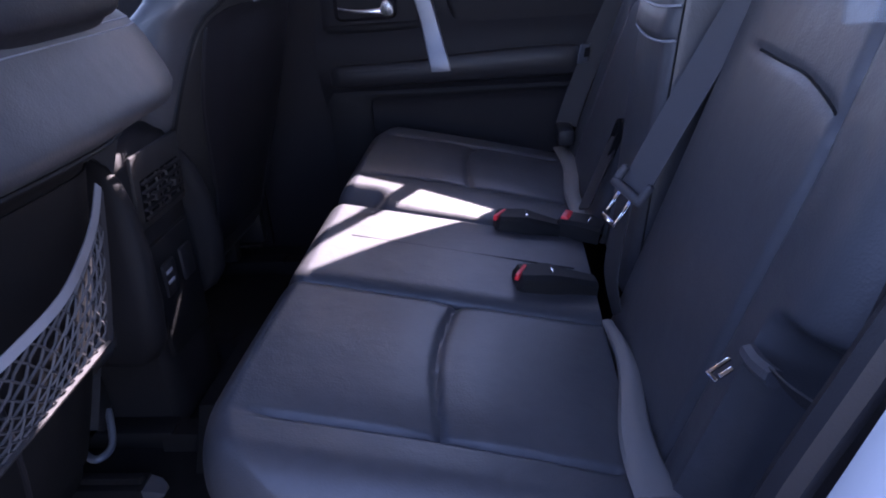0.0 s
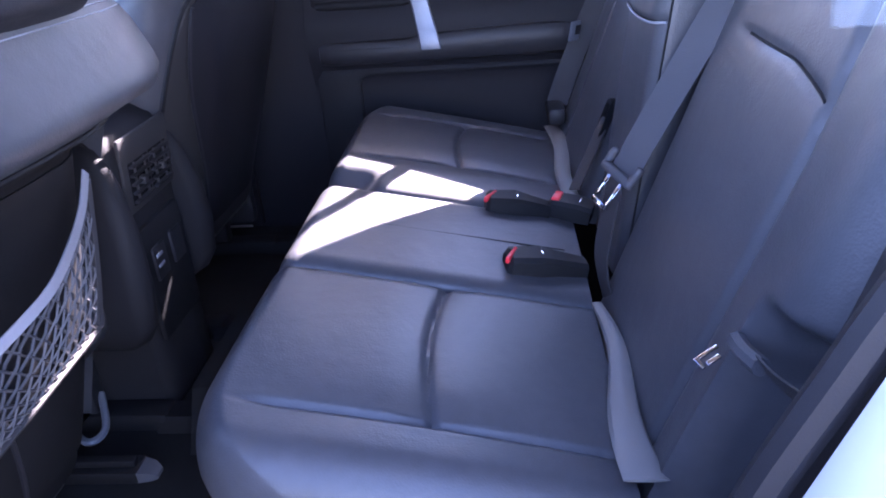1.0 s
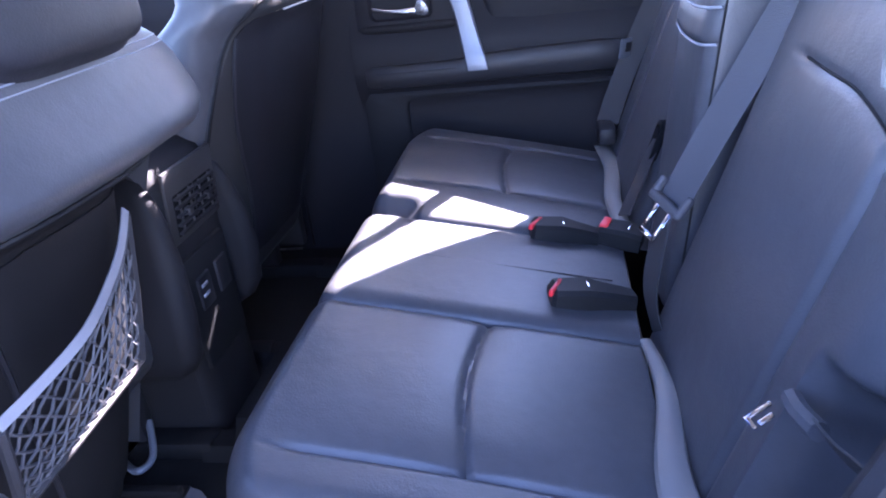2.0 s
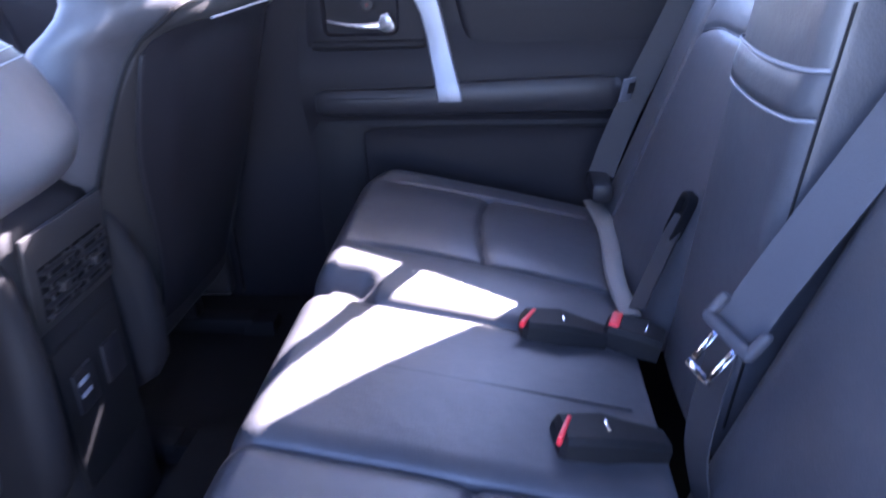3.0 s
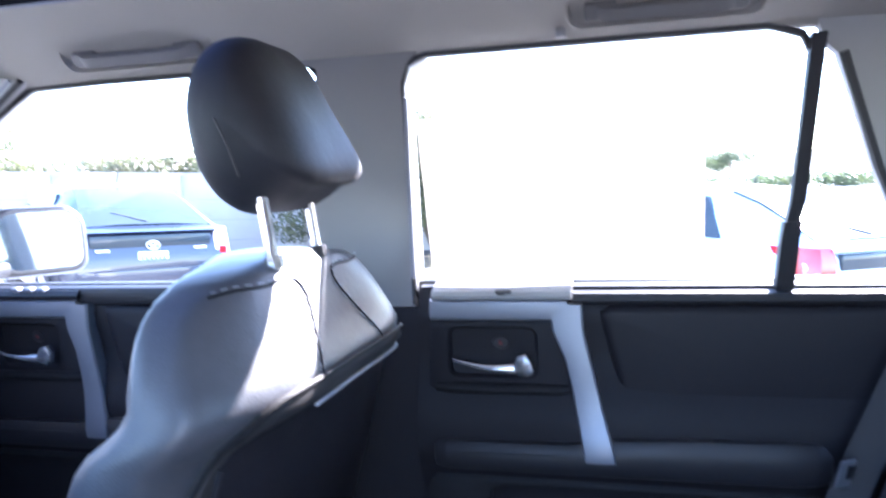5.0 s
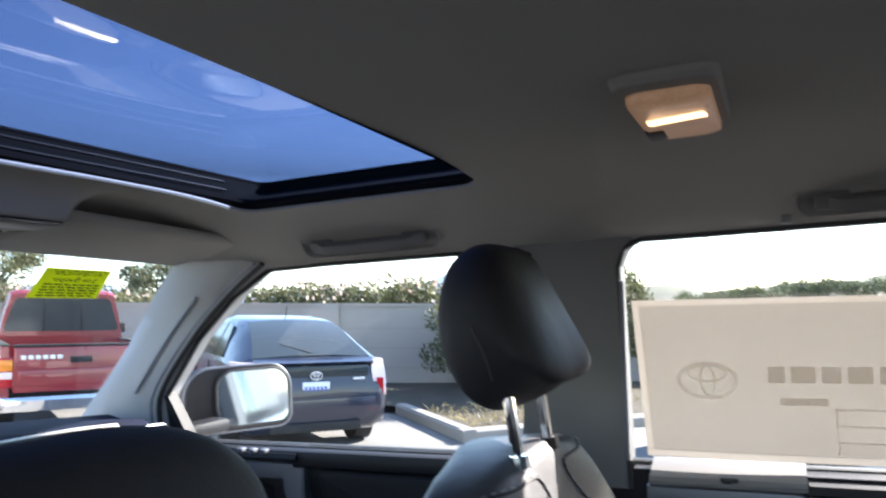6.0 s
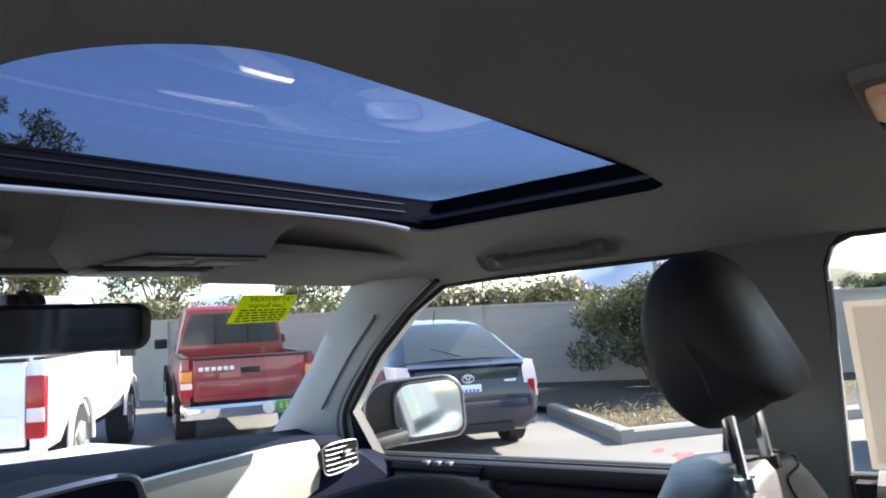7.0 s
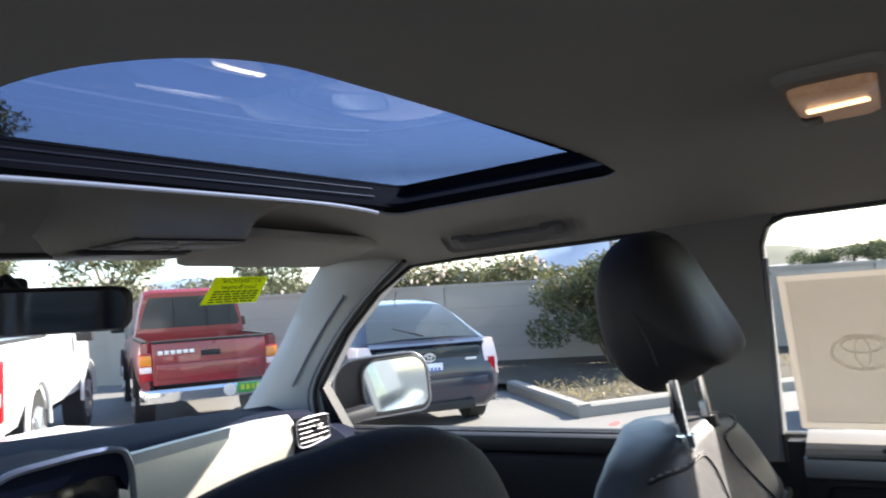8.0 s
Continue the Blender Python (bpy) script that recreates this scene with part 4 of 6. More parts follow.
lb = thing("seat_belt", (-0.60, 0.04, 0.8), "dark seat belt beside the doorway with chrome tongue", "seat belt", "rear seat belts")
part("webbing", ribbon(smooth_line([(-0.722, -0.075, 1.02), (-0.715, -0.05, 0.94), (-0.690, -0.020, 0.895), (-0.65, -0.004, 0.884), (-0.612, 0.001, 0.879)], 6), 0.020, (0, 0.6, 1)), BELT_DARK, lb)
tm = axes_at((-0.574, 0.028, 0.860), (0.25, -0.85, 0.45), (1, 0.3, 0.1)) @ Matrix.Scale(0.72, 4)
part("tongue", [moved(bx(0.004, 0.009, -0.014, 0.016, -0.0015, 0.0015, 0.001), tm), moved(bx(-0.010, -0.004, -0.008, 0.010, -0.0015, 0.0015, 0.001), tm), moved(bx(-0.01, 0.009, -0.016, -0.011, -0.0015, 0.0015, 0.001), tm)], CHROME, lb, "bright chrome tongue")
part("tongue_grip", tube(smooth_line([(-0.568, 0.006, 0.872), (-0.590, 0.006, 0.874), (-0.615, 0.002, 0.878)], 4), 0.008, 8), WEB, lb)
ob = part("trim_wheel_arch", loft([[Vector((x, y, z)) for x, y in ((-0.735, 0.015 - k), (-0.66, 0.02 - k), (-0.635, -0.03 - k), (-0.635, -0.16), (-0.735, -0.16))] for z, k in ((0.44, -0.10), (0.60, -0.05), (0.80, 0.0), (0.95, 0.05), (1.10, 0.09))]), PLASTIC)
tagged(ob, "black plastic wheel arch trim beside the bench", "trim", kind="structure")
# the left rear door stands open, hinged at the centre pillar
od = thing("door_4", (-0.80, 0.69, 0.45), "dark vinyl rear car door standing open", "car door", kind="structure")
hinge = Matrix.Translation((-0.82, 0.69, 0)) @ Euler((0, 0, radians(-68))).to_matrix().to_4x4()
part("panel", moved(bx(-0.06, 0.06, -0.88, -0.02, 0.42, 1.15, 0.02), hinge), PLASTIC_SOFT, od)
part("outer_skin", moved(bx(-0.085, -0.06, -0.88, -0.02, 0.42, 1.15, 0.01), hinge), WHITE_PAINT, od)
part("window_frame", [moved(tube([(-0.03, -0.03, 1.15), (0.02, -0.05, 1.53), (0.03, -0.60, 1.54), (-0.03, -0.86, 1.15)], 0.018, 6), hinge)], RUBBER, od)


# ---- front seats
def seat_rear_y(z):
    return 0.640 + 0.29 * (1.14 - z) + 0.022 * smoothstep(1.125, 1.085, z) if z < 1.14 else 0.640 + 0.50 * (z - 1.14)


SEAT_HW_SQUARE = ((0.58, 0.190), (0.80, 0.212), (0.95, 0.232), (1.05, 0.262), (1.16, 0.294), (1.205, 0.290), (1.228, 0.278), (1.243, 0.262), (1.254, 0.238), (1.262, 0.20), (1.268, 0.13))
SEAT_HW = ((0.58, 0.235), (0.80, 0.265), (0.95, 0.288), (1.05, 0.296), (1.11, 0.290), (1.16, 0.272), (1.20, 0.250), (1.228, 0.224), (1.248, 0.190), (1.260, 0.150), (1.268, 0.06))
SHELL_TOP = ((0, 1.138), (20, 1.139), (30, 1.135), (36, 1.126), (42, 1.100), (48, 1.058), (54, 1.005), (60, 0.935), (66, 0.85), (72, 0.75), (80, 0.64))


def along(table, v):
    for (a, wa), (b, wb) in zip(table, table[1:]):
        if v <= b:
            return wa + (wb - wa) * (v - a) / (b - a)
    return table[-1][1]


def seat_hw(z, square=False):
    return along(SEAT_HW_SQUARE if square else SEAT_HW, z)


def seat_back_point(z, ang, cx, rec=0.0):
    """A point of the backrest's skin at a height and an angle round it (90: forward, 270: rear)."""
    below = smoothstep(1.13, 1.085, z)
    hw = seat_hw(z, rec > 0) * (1 - 3.2 * rec * below)
    dep = 0.155 - 0.055 * smoothstep(1.05, 1.25, z)
    ca, sa = math.cos(ang), math.sin(ang)
    px = hw * math.copysign(abs(ca) ** 0.62, ca)
    py = dep / 2 * math.copysign(abs(sa) ** 0.75, sa)
    py += 0.030 * smoothstep(0.5, 1.0, abs(px) / 0.27) * (1 if sa > 0 else 0.5)
    if sa < 0:
        py += rec * below + 2.9 * rec * below * smoothstep(0.0, 0.20, px)
    if not rec:
        py -= 0.06 * px * smoothstep(-0.05, 0.1, px)
    return Vector((cx + px, seat_rear_y(z) + dep / 2 + py, z))


def front_seat(cx, label, drop=0.0, net=False, hx=0.0, low=0.0, hw=0.112, rec=0.0, hz=0.0, hs=1.0, he=2.7):
    s = thing("front_seat", (cx, 0.95, 0.45), label, "car seat", "front seats")
    rings = [[seat_back_point(z, 2 * math.pi * k / 48, cx, rec) for k in range(48)] for z in [0.58 + 0.688 * k / 44 for k in range(45)]]
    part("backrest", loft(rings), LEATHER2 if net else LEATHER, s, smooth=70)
    # moulded shell round the back and the sides, its top edge falling towards the sides
    def skin(d, z, o):
        return seat_back_point(z, radians(270 + d), cx, rec) + Vector((math.sin(radians(d)), -math.cos(radians(d)), 0)) * o

    def shell_top(d):
        return along(SHELL_TOP, abs(d)) - low

    # the driver's shell takes the darker plastic in place of shade on it
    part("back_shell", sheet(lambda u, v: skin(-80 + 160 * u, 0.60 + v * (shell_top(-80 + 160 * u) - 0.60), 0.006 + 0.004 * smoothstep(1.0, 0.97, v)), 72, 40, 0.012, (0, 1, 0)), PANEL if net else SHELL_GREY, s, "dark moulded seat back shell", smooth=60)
    part("shell_edge", tube([skin(-80 + 160 * k / 60, shell_top(-80 + 160 * k / 60) + 0.001, 0.007) for k in range(61)], 0.0032, 6), PANEL, s)

    def pocket(u, v, o):
        d = -40 + 80 * u
        z = 0.64 + v * (shell_top(d) - 0.030 - 0.64)
        return skin(d * (1 - 0.45 * smoothstep(1.0, 0.65, z)), z, o + 0.012 * math.sin(math.pi * u) * math.sin(math.pi * (0.15 + 0.85 * v)))

    part("back_panel", sheet(lambda u, v: pocket(u, v, 0.013), 40, 24, 0.006, (0, 1, 0)), PANEL if net else PLASTIC_SOFT, s, "dark map pocket panel", smooth=60)
    part("panel_rib", tube([pocket(0.0, k / 16, 0.013) for k in range(17)], 0.004, 6), PLASTIC, s)
    part("panel_rib", tube([pocket(1.0, k / 16, 0.013) for k in range(17)], 0.004, 6), PLASTIC, s)
    # stitched shoulder seams: across the top and down each side
    for za in (1.222, 1.232) if net else ():
        part("shoulder_stitch", tube([seat_back_point(za + 0.006 * math.sin(a * math.pi), math.pi * (1.04 + 0.92 * a), cx, rec) for a in [k / 24 for k in range(25)]], 0.0011, 4), PIPING if za > 1.21 and net else PLASTIC, s)
    for sx in () if net else (-1, 1):
        line = []
        for z, q in ((1.138, 0.096), (1.150, 0.090), (1.184, 0.066), (1.220, 0.046), (1.238, 0.052), (1.242, 0.075), (1.241, 0.122), (1.243, 0.165), (1.240, 0.192)):
            a = math.acos(min((q / seat_hw(z)) ** (1 / 0.62), 0.999))
            line.append(seat_back_point(z, math.pi + a if sx < 0 else 2 * math.pi - a, cx) + Vector((0, -0.0006, 0.0006)))
        part("side_seam", tube(smooth_line(line, 4), 0.0016, 5), BUCKLE, s)
        side = Vector((0.005 * sx, 0, 0))
        for off in (-1, 1):
            fine = smooth_line([p + side * off * (1 if p.z < 1.225 else 0.2) + Vector((0, 0, 0 if p.z < 1.225 else 0.004 * off)) for p in line], 5)
            part("stitch_row", [tube(fine[k:k + 2], 0.0009, 4) for k in range(0, len(fine) - 1, 2)], PIPING, s)
    # headrest on two posts
    prof = [(0.795, 1.395), (0.800, 1.450), (0.785, 1.500), (0.757, 1.525), (0.724, 1.526), (0.700, 1.508), (0.676, 1.465), (0.654, 1.412), (0.640, 1.370), (0.645, 1.352), (0.668, 1.344), (0.700, 1.324), (0.735, 1.316), (0.765, 1.332), (0.785, 1.362)]
    prof = [(p.x + 0.010, 1.526 + (p.y - 1.526) * hs + hz) for p in smooth_line([(y, z, 0) for y, z in prof], 3, True)]
    cy, cz = 0.730, 1.425
    hr = []
    for k in range(31):
        u = -1 + 2 * k / 30
        e = he if net or u < 0 else 6.0
        g = 0.06 + 0.94 * math.sqrt(max(1 - abs(u) ** e, 0.0))
        low_g = 0.06 + 0.94 * math.sqrt(max(1 - abs(u) ** (9 if net else e), 0.0))
        hr.append([Vector((cx + hx + hw * u * (1 if net or u < 0 else 1 + 0.42 * smoothstep(1.47, 1.36, z)), cy + (y - cy) * g, cz + (z - cz) * (g if z > cz else low_g))) for y, z in prof])
    part("headrest", loft(hr), HEADREST, s, smooth=70)
    part("headrest_seam", tube(smooth_line([(cx + hx - hw + 0.002, 0.715, 1.362), (cx + hx - hw - 0.005, 0.722, 1.395), (cx + hx - hw - 0.006, 0.735, 1.425)], 4), 0.0015, 4), PLASTIC, s)
    for dx in (-0.062, 0.062):
        part("post", tube([(cx + hx + dx, 0.698, 1.20), (cx + hx + dx, 0.718, 1.37)], 0.0075, 10), PANEL if net else CHROME, s, "headrest post")
        part("post_collar", tube([(cx + hx + dx, 0.702, 1.255), (cx + hx + dx, 0.704, 1.270)], 0.012, 10), CHROME if dx < 0 and not net else PLASTIC, s)
    s.location.z -= drop
    if net:
        n = 13

        hem_line = smooth_line([(-0.60, 0.655, 0.868), (-0.54, 0.650, 0.874), (-0.475, 0.645, 0.886), (-0.40, 0.660, 0.900), (-0.335, 0.678, 0.916), (-0.290, 0.690, 0.942)], 6)

        def at(u, v):
            f = min(max(u, 0), 0.999) * (len(hem_line) - 1)
            h = Vector(hem_line[int(f)]).lerp(Vector(hem_line[int(f) + 1]), f - int(f))
            b = Vector((-0.54 + 0.255 * u, 0.738, 0.715 + 0.015 * u))
            return b.lerp(h, v) + Vector((0, 0, -0.012 * math.sin(math.pi * v)))
        strands = []
        for k in range(-n, 2 * n):
            for sg in (1, -1):
                line = []
                for i in range(25):
                    v = i / 24
                    u = (k + 0.5) / n + sg * v * 0.5
                    if 0 <= u <= 1:
                        line.append(at(u, v) + Vector((0, 0.002 * math.sin(i * 1.57 * sg), 0)))
                if len(line) > 1:
                    strands.append(tube(line, 0.0016, 4))
        part("net", strands, WEB, s, "elastic mesh map net")
        part("net_hem", ribbon([at(u / 20, 1.03) for u in range(21)], 0.011, (0, 0.3, 1)), NET, s, "pale elastic hem")
        part("net_frame", [tube([at(0, v / 6) for v in range(7)], 0.006, 6), tube([at(1, v / 6) for v in range(7)], 0.006, 6), tube([at(u / 12, 0) for u in range(13)], 0.006, 6)], BELT_DARK, s)
    else:
        part("pocket_hem", tube([pocket(0.34 + 0.62 * k / 20, 1.0, 0.016) for k in range(21)], 0.0022, 5), PIPING, s, "pale hem of map pocket")
    part("cushion", bx(cx - 0.25, cx + 0.25, 0.82, 1.32, 0.60, 0.74, 0.06, 4), LEATHER, s)
    for sgn in (-1, 1):
        part("side_cover", bx(cx + sgn * 0.255 - 0.02, cx + sgn * 0.255 + 0.02, 0.84, 1.25, 0.48, 0.64, 0.015), PLASTIC, s)
    for dx in (-0.2, 0.2):
        part("rail", bx(cx + dx - 0.025, cx + dx + 0.025, 0.78, 1.35, FLOOR_Z, FLOOR_Z + 0.035, 0.006), PANEL, s)
        part("rail_foot", loft([[Vector((cx + dx + a, y, FLOOR_Z + h)) for a, h in ((-0.03, 0), (0.03, 0), (0.022, 0.03), (-0.022, 0.03))] for y in (0.735, 0.80)]), PANEL, s)
        part("leg", bx(cx + dx - 0.02, cx + dx + 0.02, 0.9, 1.2, FLOOR_Z + 0.03, 0.64, 0.01), PLASTIC, s)
    return s


front_seat(0.378, "black leather front passenger seat with raised headrest and map pocket", hx=-0.012)
front_seat(-0.308, "black leather driver seat with mesh map net", drop=0.112, net=True, hx=0.014, low=0.030, hw=0.163, rec=0.035, hz=-0.026, hs=1.42, he=3.2)

for x, y in ((-0.50, 0.83), (-0.235, 0.83)):
    sr = thing("seat_rail", (x, y, FLOOR_Z), "worn steel seat rail end on the carpet", "seat rail", "driver seat rails")
    part("channel", [bx(x - 0.022, x + 0.022, y - 0.05, y + 0.12, FLOOR_Z - 0.002, FLOOR_Z + 0.022, 0.004), bx(x - 0.008, x + 0.008, y - 0.045, y + 0.12, FLOOR_Z + 0.02, FLOOR_Z + 0.034, 0.003)], PANEL, sr)
    if x > -0.3:
        part("hoop", tube(smooth_line([(-0.12, 1.00, 0.47), (-0.165, 0.93, 0.452), (-0.188, 0.888, 0.446), (-0.155, 0.876, 0.450), (-0.105, 0.900, 0.484)], 5), 0.0065, 8), SILVER, sr)
    part("end_cap", loft([[Vector((x + a, yy, FLOOR_Z - 0.002)), Vector((x + a, yy, FLOOR_Z + h)), Vector((x - a, yy, FLOOR_Z + h)), Vector((x - a, yy, FLOOR_Z - 0.002))] for yy, a, h in ((y - 0.078, 0.010, 0.006), (y - 0.068, 0.016, 0.015), (y - 0.045, 0.020, 0.020))]), WEB, sr)

# ---- centre console with rear vents
con = thing("center_console", (0.015, 0.95, 0.42), "black plastic center console with rear air vents", "console")
CX = 0.015


def console_y(z):
    """The rear face of the console: leaning forward at the top, upright below the vents."""
    return 0.772 + 0.30 * max(z - 0.90, 0) + 0.10 * max(0.90 - z, 0) * (1 if z > 0.78 else 0) + (0.012 if z <= 0.78 else 0)


rings = []
for u in (-0.100, -0.096, -0.085, -0.04, 0.0, 0.04, 0.085, 0.096, 0.100):
    g = 0.014 * smoothstep(0.085, 0.100, abs(u))
    prof = [(console_y(z) + g, z) for z in (0.43, 0.60, 0.77, 0.79, 0.84, 0.89)] + [(0.790 + g, 0.920 - g * 0.5), (0.815, 0.938 - g), (0.86, 0.945 - g), (1.30, 0.945 - g), (1.30, 0.43)]
    rings.append([Vector((CX + u, y, z)) for y, z in prof])
part("body", loft(rings), BIN, con, smooth=50)
part("lid", bx(CX - 0.095, CX + 0.095, 0.835, 1.16, 0.952, 0.988, 0.014, 3), LEATHER2, con)
for sx in (-1, 1):
    # broad rounded side columns, widening downwards
    rows = []
    for y, z, x0, x1, t in ((0.800, 0.925, 0.086, 0.100, 0.004), (0.782, 0.912, 0.086, 0.112, 0.010), (0.768, 0.885, 0.088, 0.124, 0.014), (0.757, 0.84, 0.094, 0.138, 0.018), (0.748, 0.78, 0.102, 0.152, 0.020), (0.745, 0.70, 0.108, 0.162, 0.020), (0.750, 0.63, 0.110, 0.160, 0.018), (0.760, 0.60, 0.112, 0.152, 0.012), (0.775, 0.585, 0.114, 0.142, 0.005)):
        m, w = (x0 + x1) / 2, (x1 - x0) / 2
        rows.append([Vector((CX + sx * (m + w * math.cos(a)), y + 0.03 + (-t * 1.5 * math.sin(a) if a < math.pi else 0.10), z)) for a in [math.pi * k / 10 for k in range(11)] + [math.pi * 1.2, math.pi * 1.8]])
    part("side_cheek", loft([r for a, b in zip(rows, rows[1:]) for r in (a, [p.lerp(q, 0.5) for p, q in zip(a, b)])] + [rows[-1]]), BIN, con, "dark rounded side column", smooth=60)


def tilt_panel(x0, x1, z0, z1, out, bev=0.003):
    m = Matrix.Translation((CX, 0.7755, 0.842)) @ Euler((radians(5), 0, 0)).to_matrix().to_4x4()
    return moved(bx(x0, x1, -out, 0.004, z0, z1, bev), m)


part("vent_frame", tilt_panel(-0.086, 0.086, -0.046, 0.078, 0.004, 0.004), SHELL_GREY, con)
for cxv in (-0.035, 0.037):
    v = part("vent", tilt_panel(cxv - 0.034, cxv + 0.034, -0.034, 0.036, 0.0055, 0.002), SEAL_BLACK, con)
    for k in range(5):
        part("slat", tilt_panel(cxv - 0.033, cxv + 0.033, -0.030 + 0.0145 * k, -0.0255 + 0.0145 * k, 0.012, 0.001), PLASTIC, v)
    for k in (-0.018, 0.018):
        part("slat", tilt_panel(cxv + k - 0.0014, cxv + k + 0.0014, -0.033, 0.035, 0.009, 0.0005), SHELL_GREY, v)
    part("tab", tilt_panel(cxv - 0.007, cxv + 0.007, -0.006, 0.007, 0.016, 0.002), SHELL_GREY, v)
part("outlet_panel", bx(CX - 0.078, CX + 0.078, 0.776, 0.790, 0.56, 0.765, 0.006), BUCKLE, con)
for xx in (-0.058, 0.012):
    part("outlet_cover", bx(CX + xx, CX + xx + 0.046, 0.771, 0.780, 0.665, 0.725, 0.005), PLASTIC, con)
for zz in (0.706, 0.688):
    part("outlet_label", bx(CX - 0.052, CX - 0.030, 0.7695, 0.772, zz, zz + 0.006, 0.001), PIPING, con)

# ---- windscreen, dash and the rest of the front
SCREEN_N = Vector((0, 0.39, 0.45)).normalized()
ws = part("window_6", loft([[Vector((-0.67, 1.585, 1.592)), Vector((0.67, 1.585, 1.592)), Vector((0.67, 1.589, 1.596)), Vector((-0.67, 1.589, 1.596))],
                            [Vector((-0.76, 2.035, 1.195)), Vector((0.76, 2.035, 1.195)), Vector((0.76, 2.039, 1.199)), Vector((-0.76, 2.039, 1.199))]]), GLASS)
tagged(ws, "clear sloping windscreen", "window", kind="structure")
ws.visible_shadow = False
ob = part("trim_screen_header", bx(-0.66, 0.66, 1.575, 1.615, 1.592, 1.63, 0.006), RUBBER)
tagged(ob, "black band above the windscreen", "trim", kind="structure")

dash = thing("dashboard", (0, 1.7, 0.9), "dark dashboard with champagne trim and center screen", "dashboard")
rings = []
for x in [-0.74 + 1.48 * k / 24 for k in range(25)]:
    lift = 0.02 * math.exp(-((x + 0.37) / 0.2) ** 2)
    far = 1.292 - 0.082 * max(x, -0.1)
    near = 1.262 - 0.02 * smoothstep(0.45, 0.7, x) - 0.075 * smoothstep(0.585, 0.66, x)
    ring = [(2.05, far - 0.085), (2.00, far - 0.045), (1.94, far - 0.012), (1.88, far), (1.80, far * 0.75 + near * 0.25), (1.65, far * 0.3 + near * 0.7 + lift * 0.5), (1.585, near + lift * 0.5), (1.555, near - 0.022), (1.56, 1.10), (1.60, 0.80), (1.70, 0.60), (2.05, 0.60)]
    rings.append([Vector((x, y, z)) for y, z in ring])
part("top", loft(rings), DASH, dash)
# champagne band: from the centre stack out to the end vent
band = []
for x, y, za, zb in ((0.012, 1.520, 1.06, 1.262), (0.10, 1.522, 1.09, 1.264), (0.20, 1.525, 1.10, 1.264), (0.30, 1.530, 1.12, 1.263), (0.40, 1.538, 1.145, 1.261), (0.472, 1.543, 1.165, 1.256)):
    band.append([Vector((x, y + 0.05, zb)), Vector((x, y + 0.015, zb + 0.003)), Vector((x, y, zb - 0.012)), Vector((x, y - 0.004, (za + zb) / 2)), Vector((x, y + 0.012, za)), Vector((x, y + 0.06, za))])
part("champagne_band", loft(band), DASH_SILVER, dash, "pale champagne dash trim")
ring = smooth_line([(0.474, 1.536, 1.194), (0.470, 1.536, 1.222), (0.473, 1.536, 1.241), (0.500, 1.534, 1.247), (0.560, 1.538, 1.244), (0.575, 1.541, 1.236), (0.574, 1.541, 1.204), (0.566, 1.539, 1.194), (0.500, 1.534, 1.188)], 4, True)
vent = part("end_vent", [tube(ring, 0.0021, 6, True)], SILVER, dash, "silver ringed air vent")
part("vent_hole", loft([[Vector((0.524 + (p.x - 0.524) * q, p.y + o, 1.224 + (p.z - 1.224) * q)) for p in ring] for q, o in ((1.0, 0.0), (0.97, 0.004), (0.95, 0.03))]), SEAL_BLACK, vent)
for k in range(5):
    z = 1.197 + 0.0098 * k
    part("slat", tube([(0.473, 1.5375, z + 0.001), (0.50, 1.5355, z), (0.572, 1.541, z - 0.001)], 0.0009, 5), SILVER, vent)
part("tab", bx(0.528, 0.544, 1.530, 1.540, 1.220, 1.227, 0.002), PILLAR, vent)
part("glovebox_line", bx(0.10, 0.60, 1.53, 1.57, 1.085, 1.10, 0.004), PLASTIC, dash)
# centre stack hood with screen
part("screen_hood", loft([[Vector((x, 1.405, 1.308 - d)), Vector((x, 1.60, 1.300 - d)), Vector((x, 1.60, 1.255)), Vector((x, 1.415, 1.272 - d))] for x, d in ((-0.19, 0.03), (-0.165, 0.004), (-0.14, 0.0), (-0.02, 0.0), (0.000, 0.006), (0.012, 0.030))]), DASH, dash, "dark hood over the screen", smooth=60)
part("hood_rim", tube(smooth_line([(-0.190, 1.402, 1.16), (-0.188, 1.400, 1.27), (-0.165, 1.400, 1.303), (-0.10, 1.399, 1.309), (-0.015, 1.400, 1.306), (0.008, 1.402, 1.286), (0.016, 1.408, 1.24), (0.020, 1.415, 1.15)], 5), 0.005, 6), SILVER, dash, "silver rim round the screen")
part("stack", bx(-0.185, 0.012, 1.425, 1.60, 0.95, 1.275, 0.015), PLASTIC, dash)
part("screen", bx(-0.165, 0.000, 1.418, 1.43, 1.165, 1.280, 0.004), SCREEN, dash)
for k in range(3):
    part("stack_button", bx(-0.15 + 0.05 * k, -0.115 + 0.05 * k, 1.415, 1.427, 1.10, 1.135, 0.004), PILLAR_DARK, dash)
ob = part("wall_firewall", [bx(-0.74, 0.74, 2.03, 2.08, 0.36, 1.20, 0.01), bx(-0.80, 0.80, 2.06, 2.95, 0.7, 1.17, 0.08, 4)], WHITE_PAINT)
tagged(ob, "white painted bonnet and bulkhead", "car body", kind="structure")

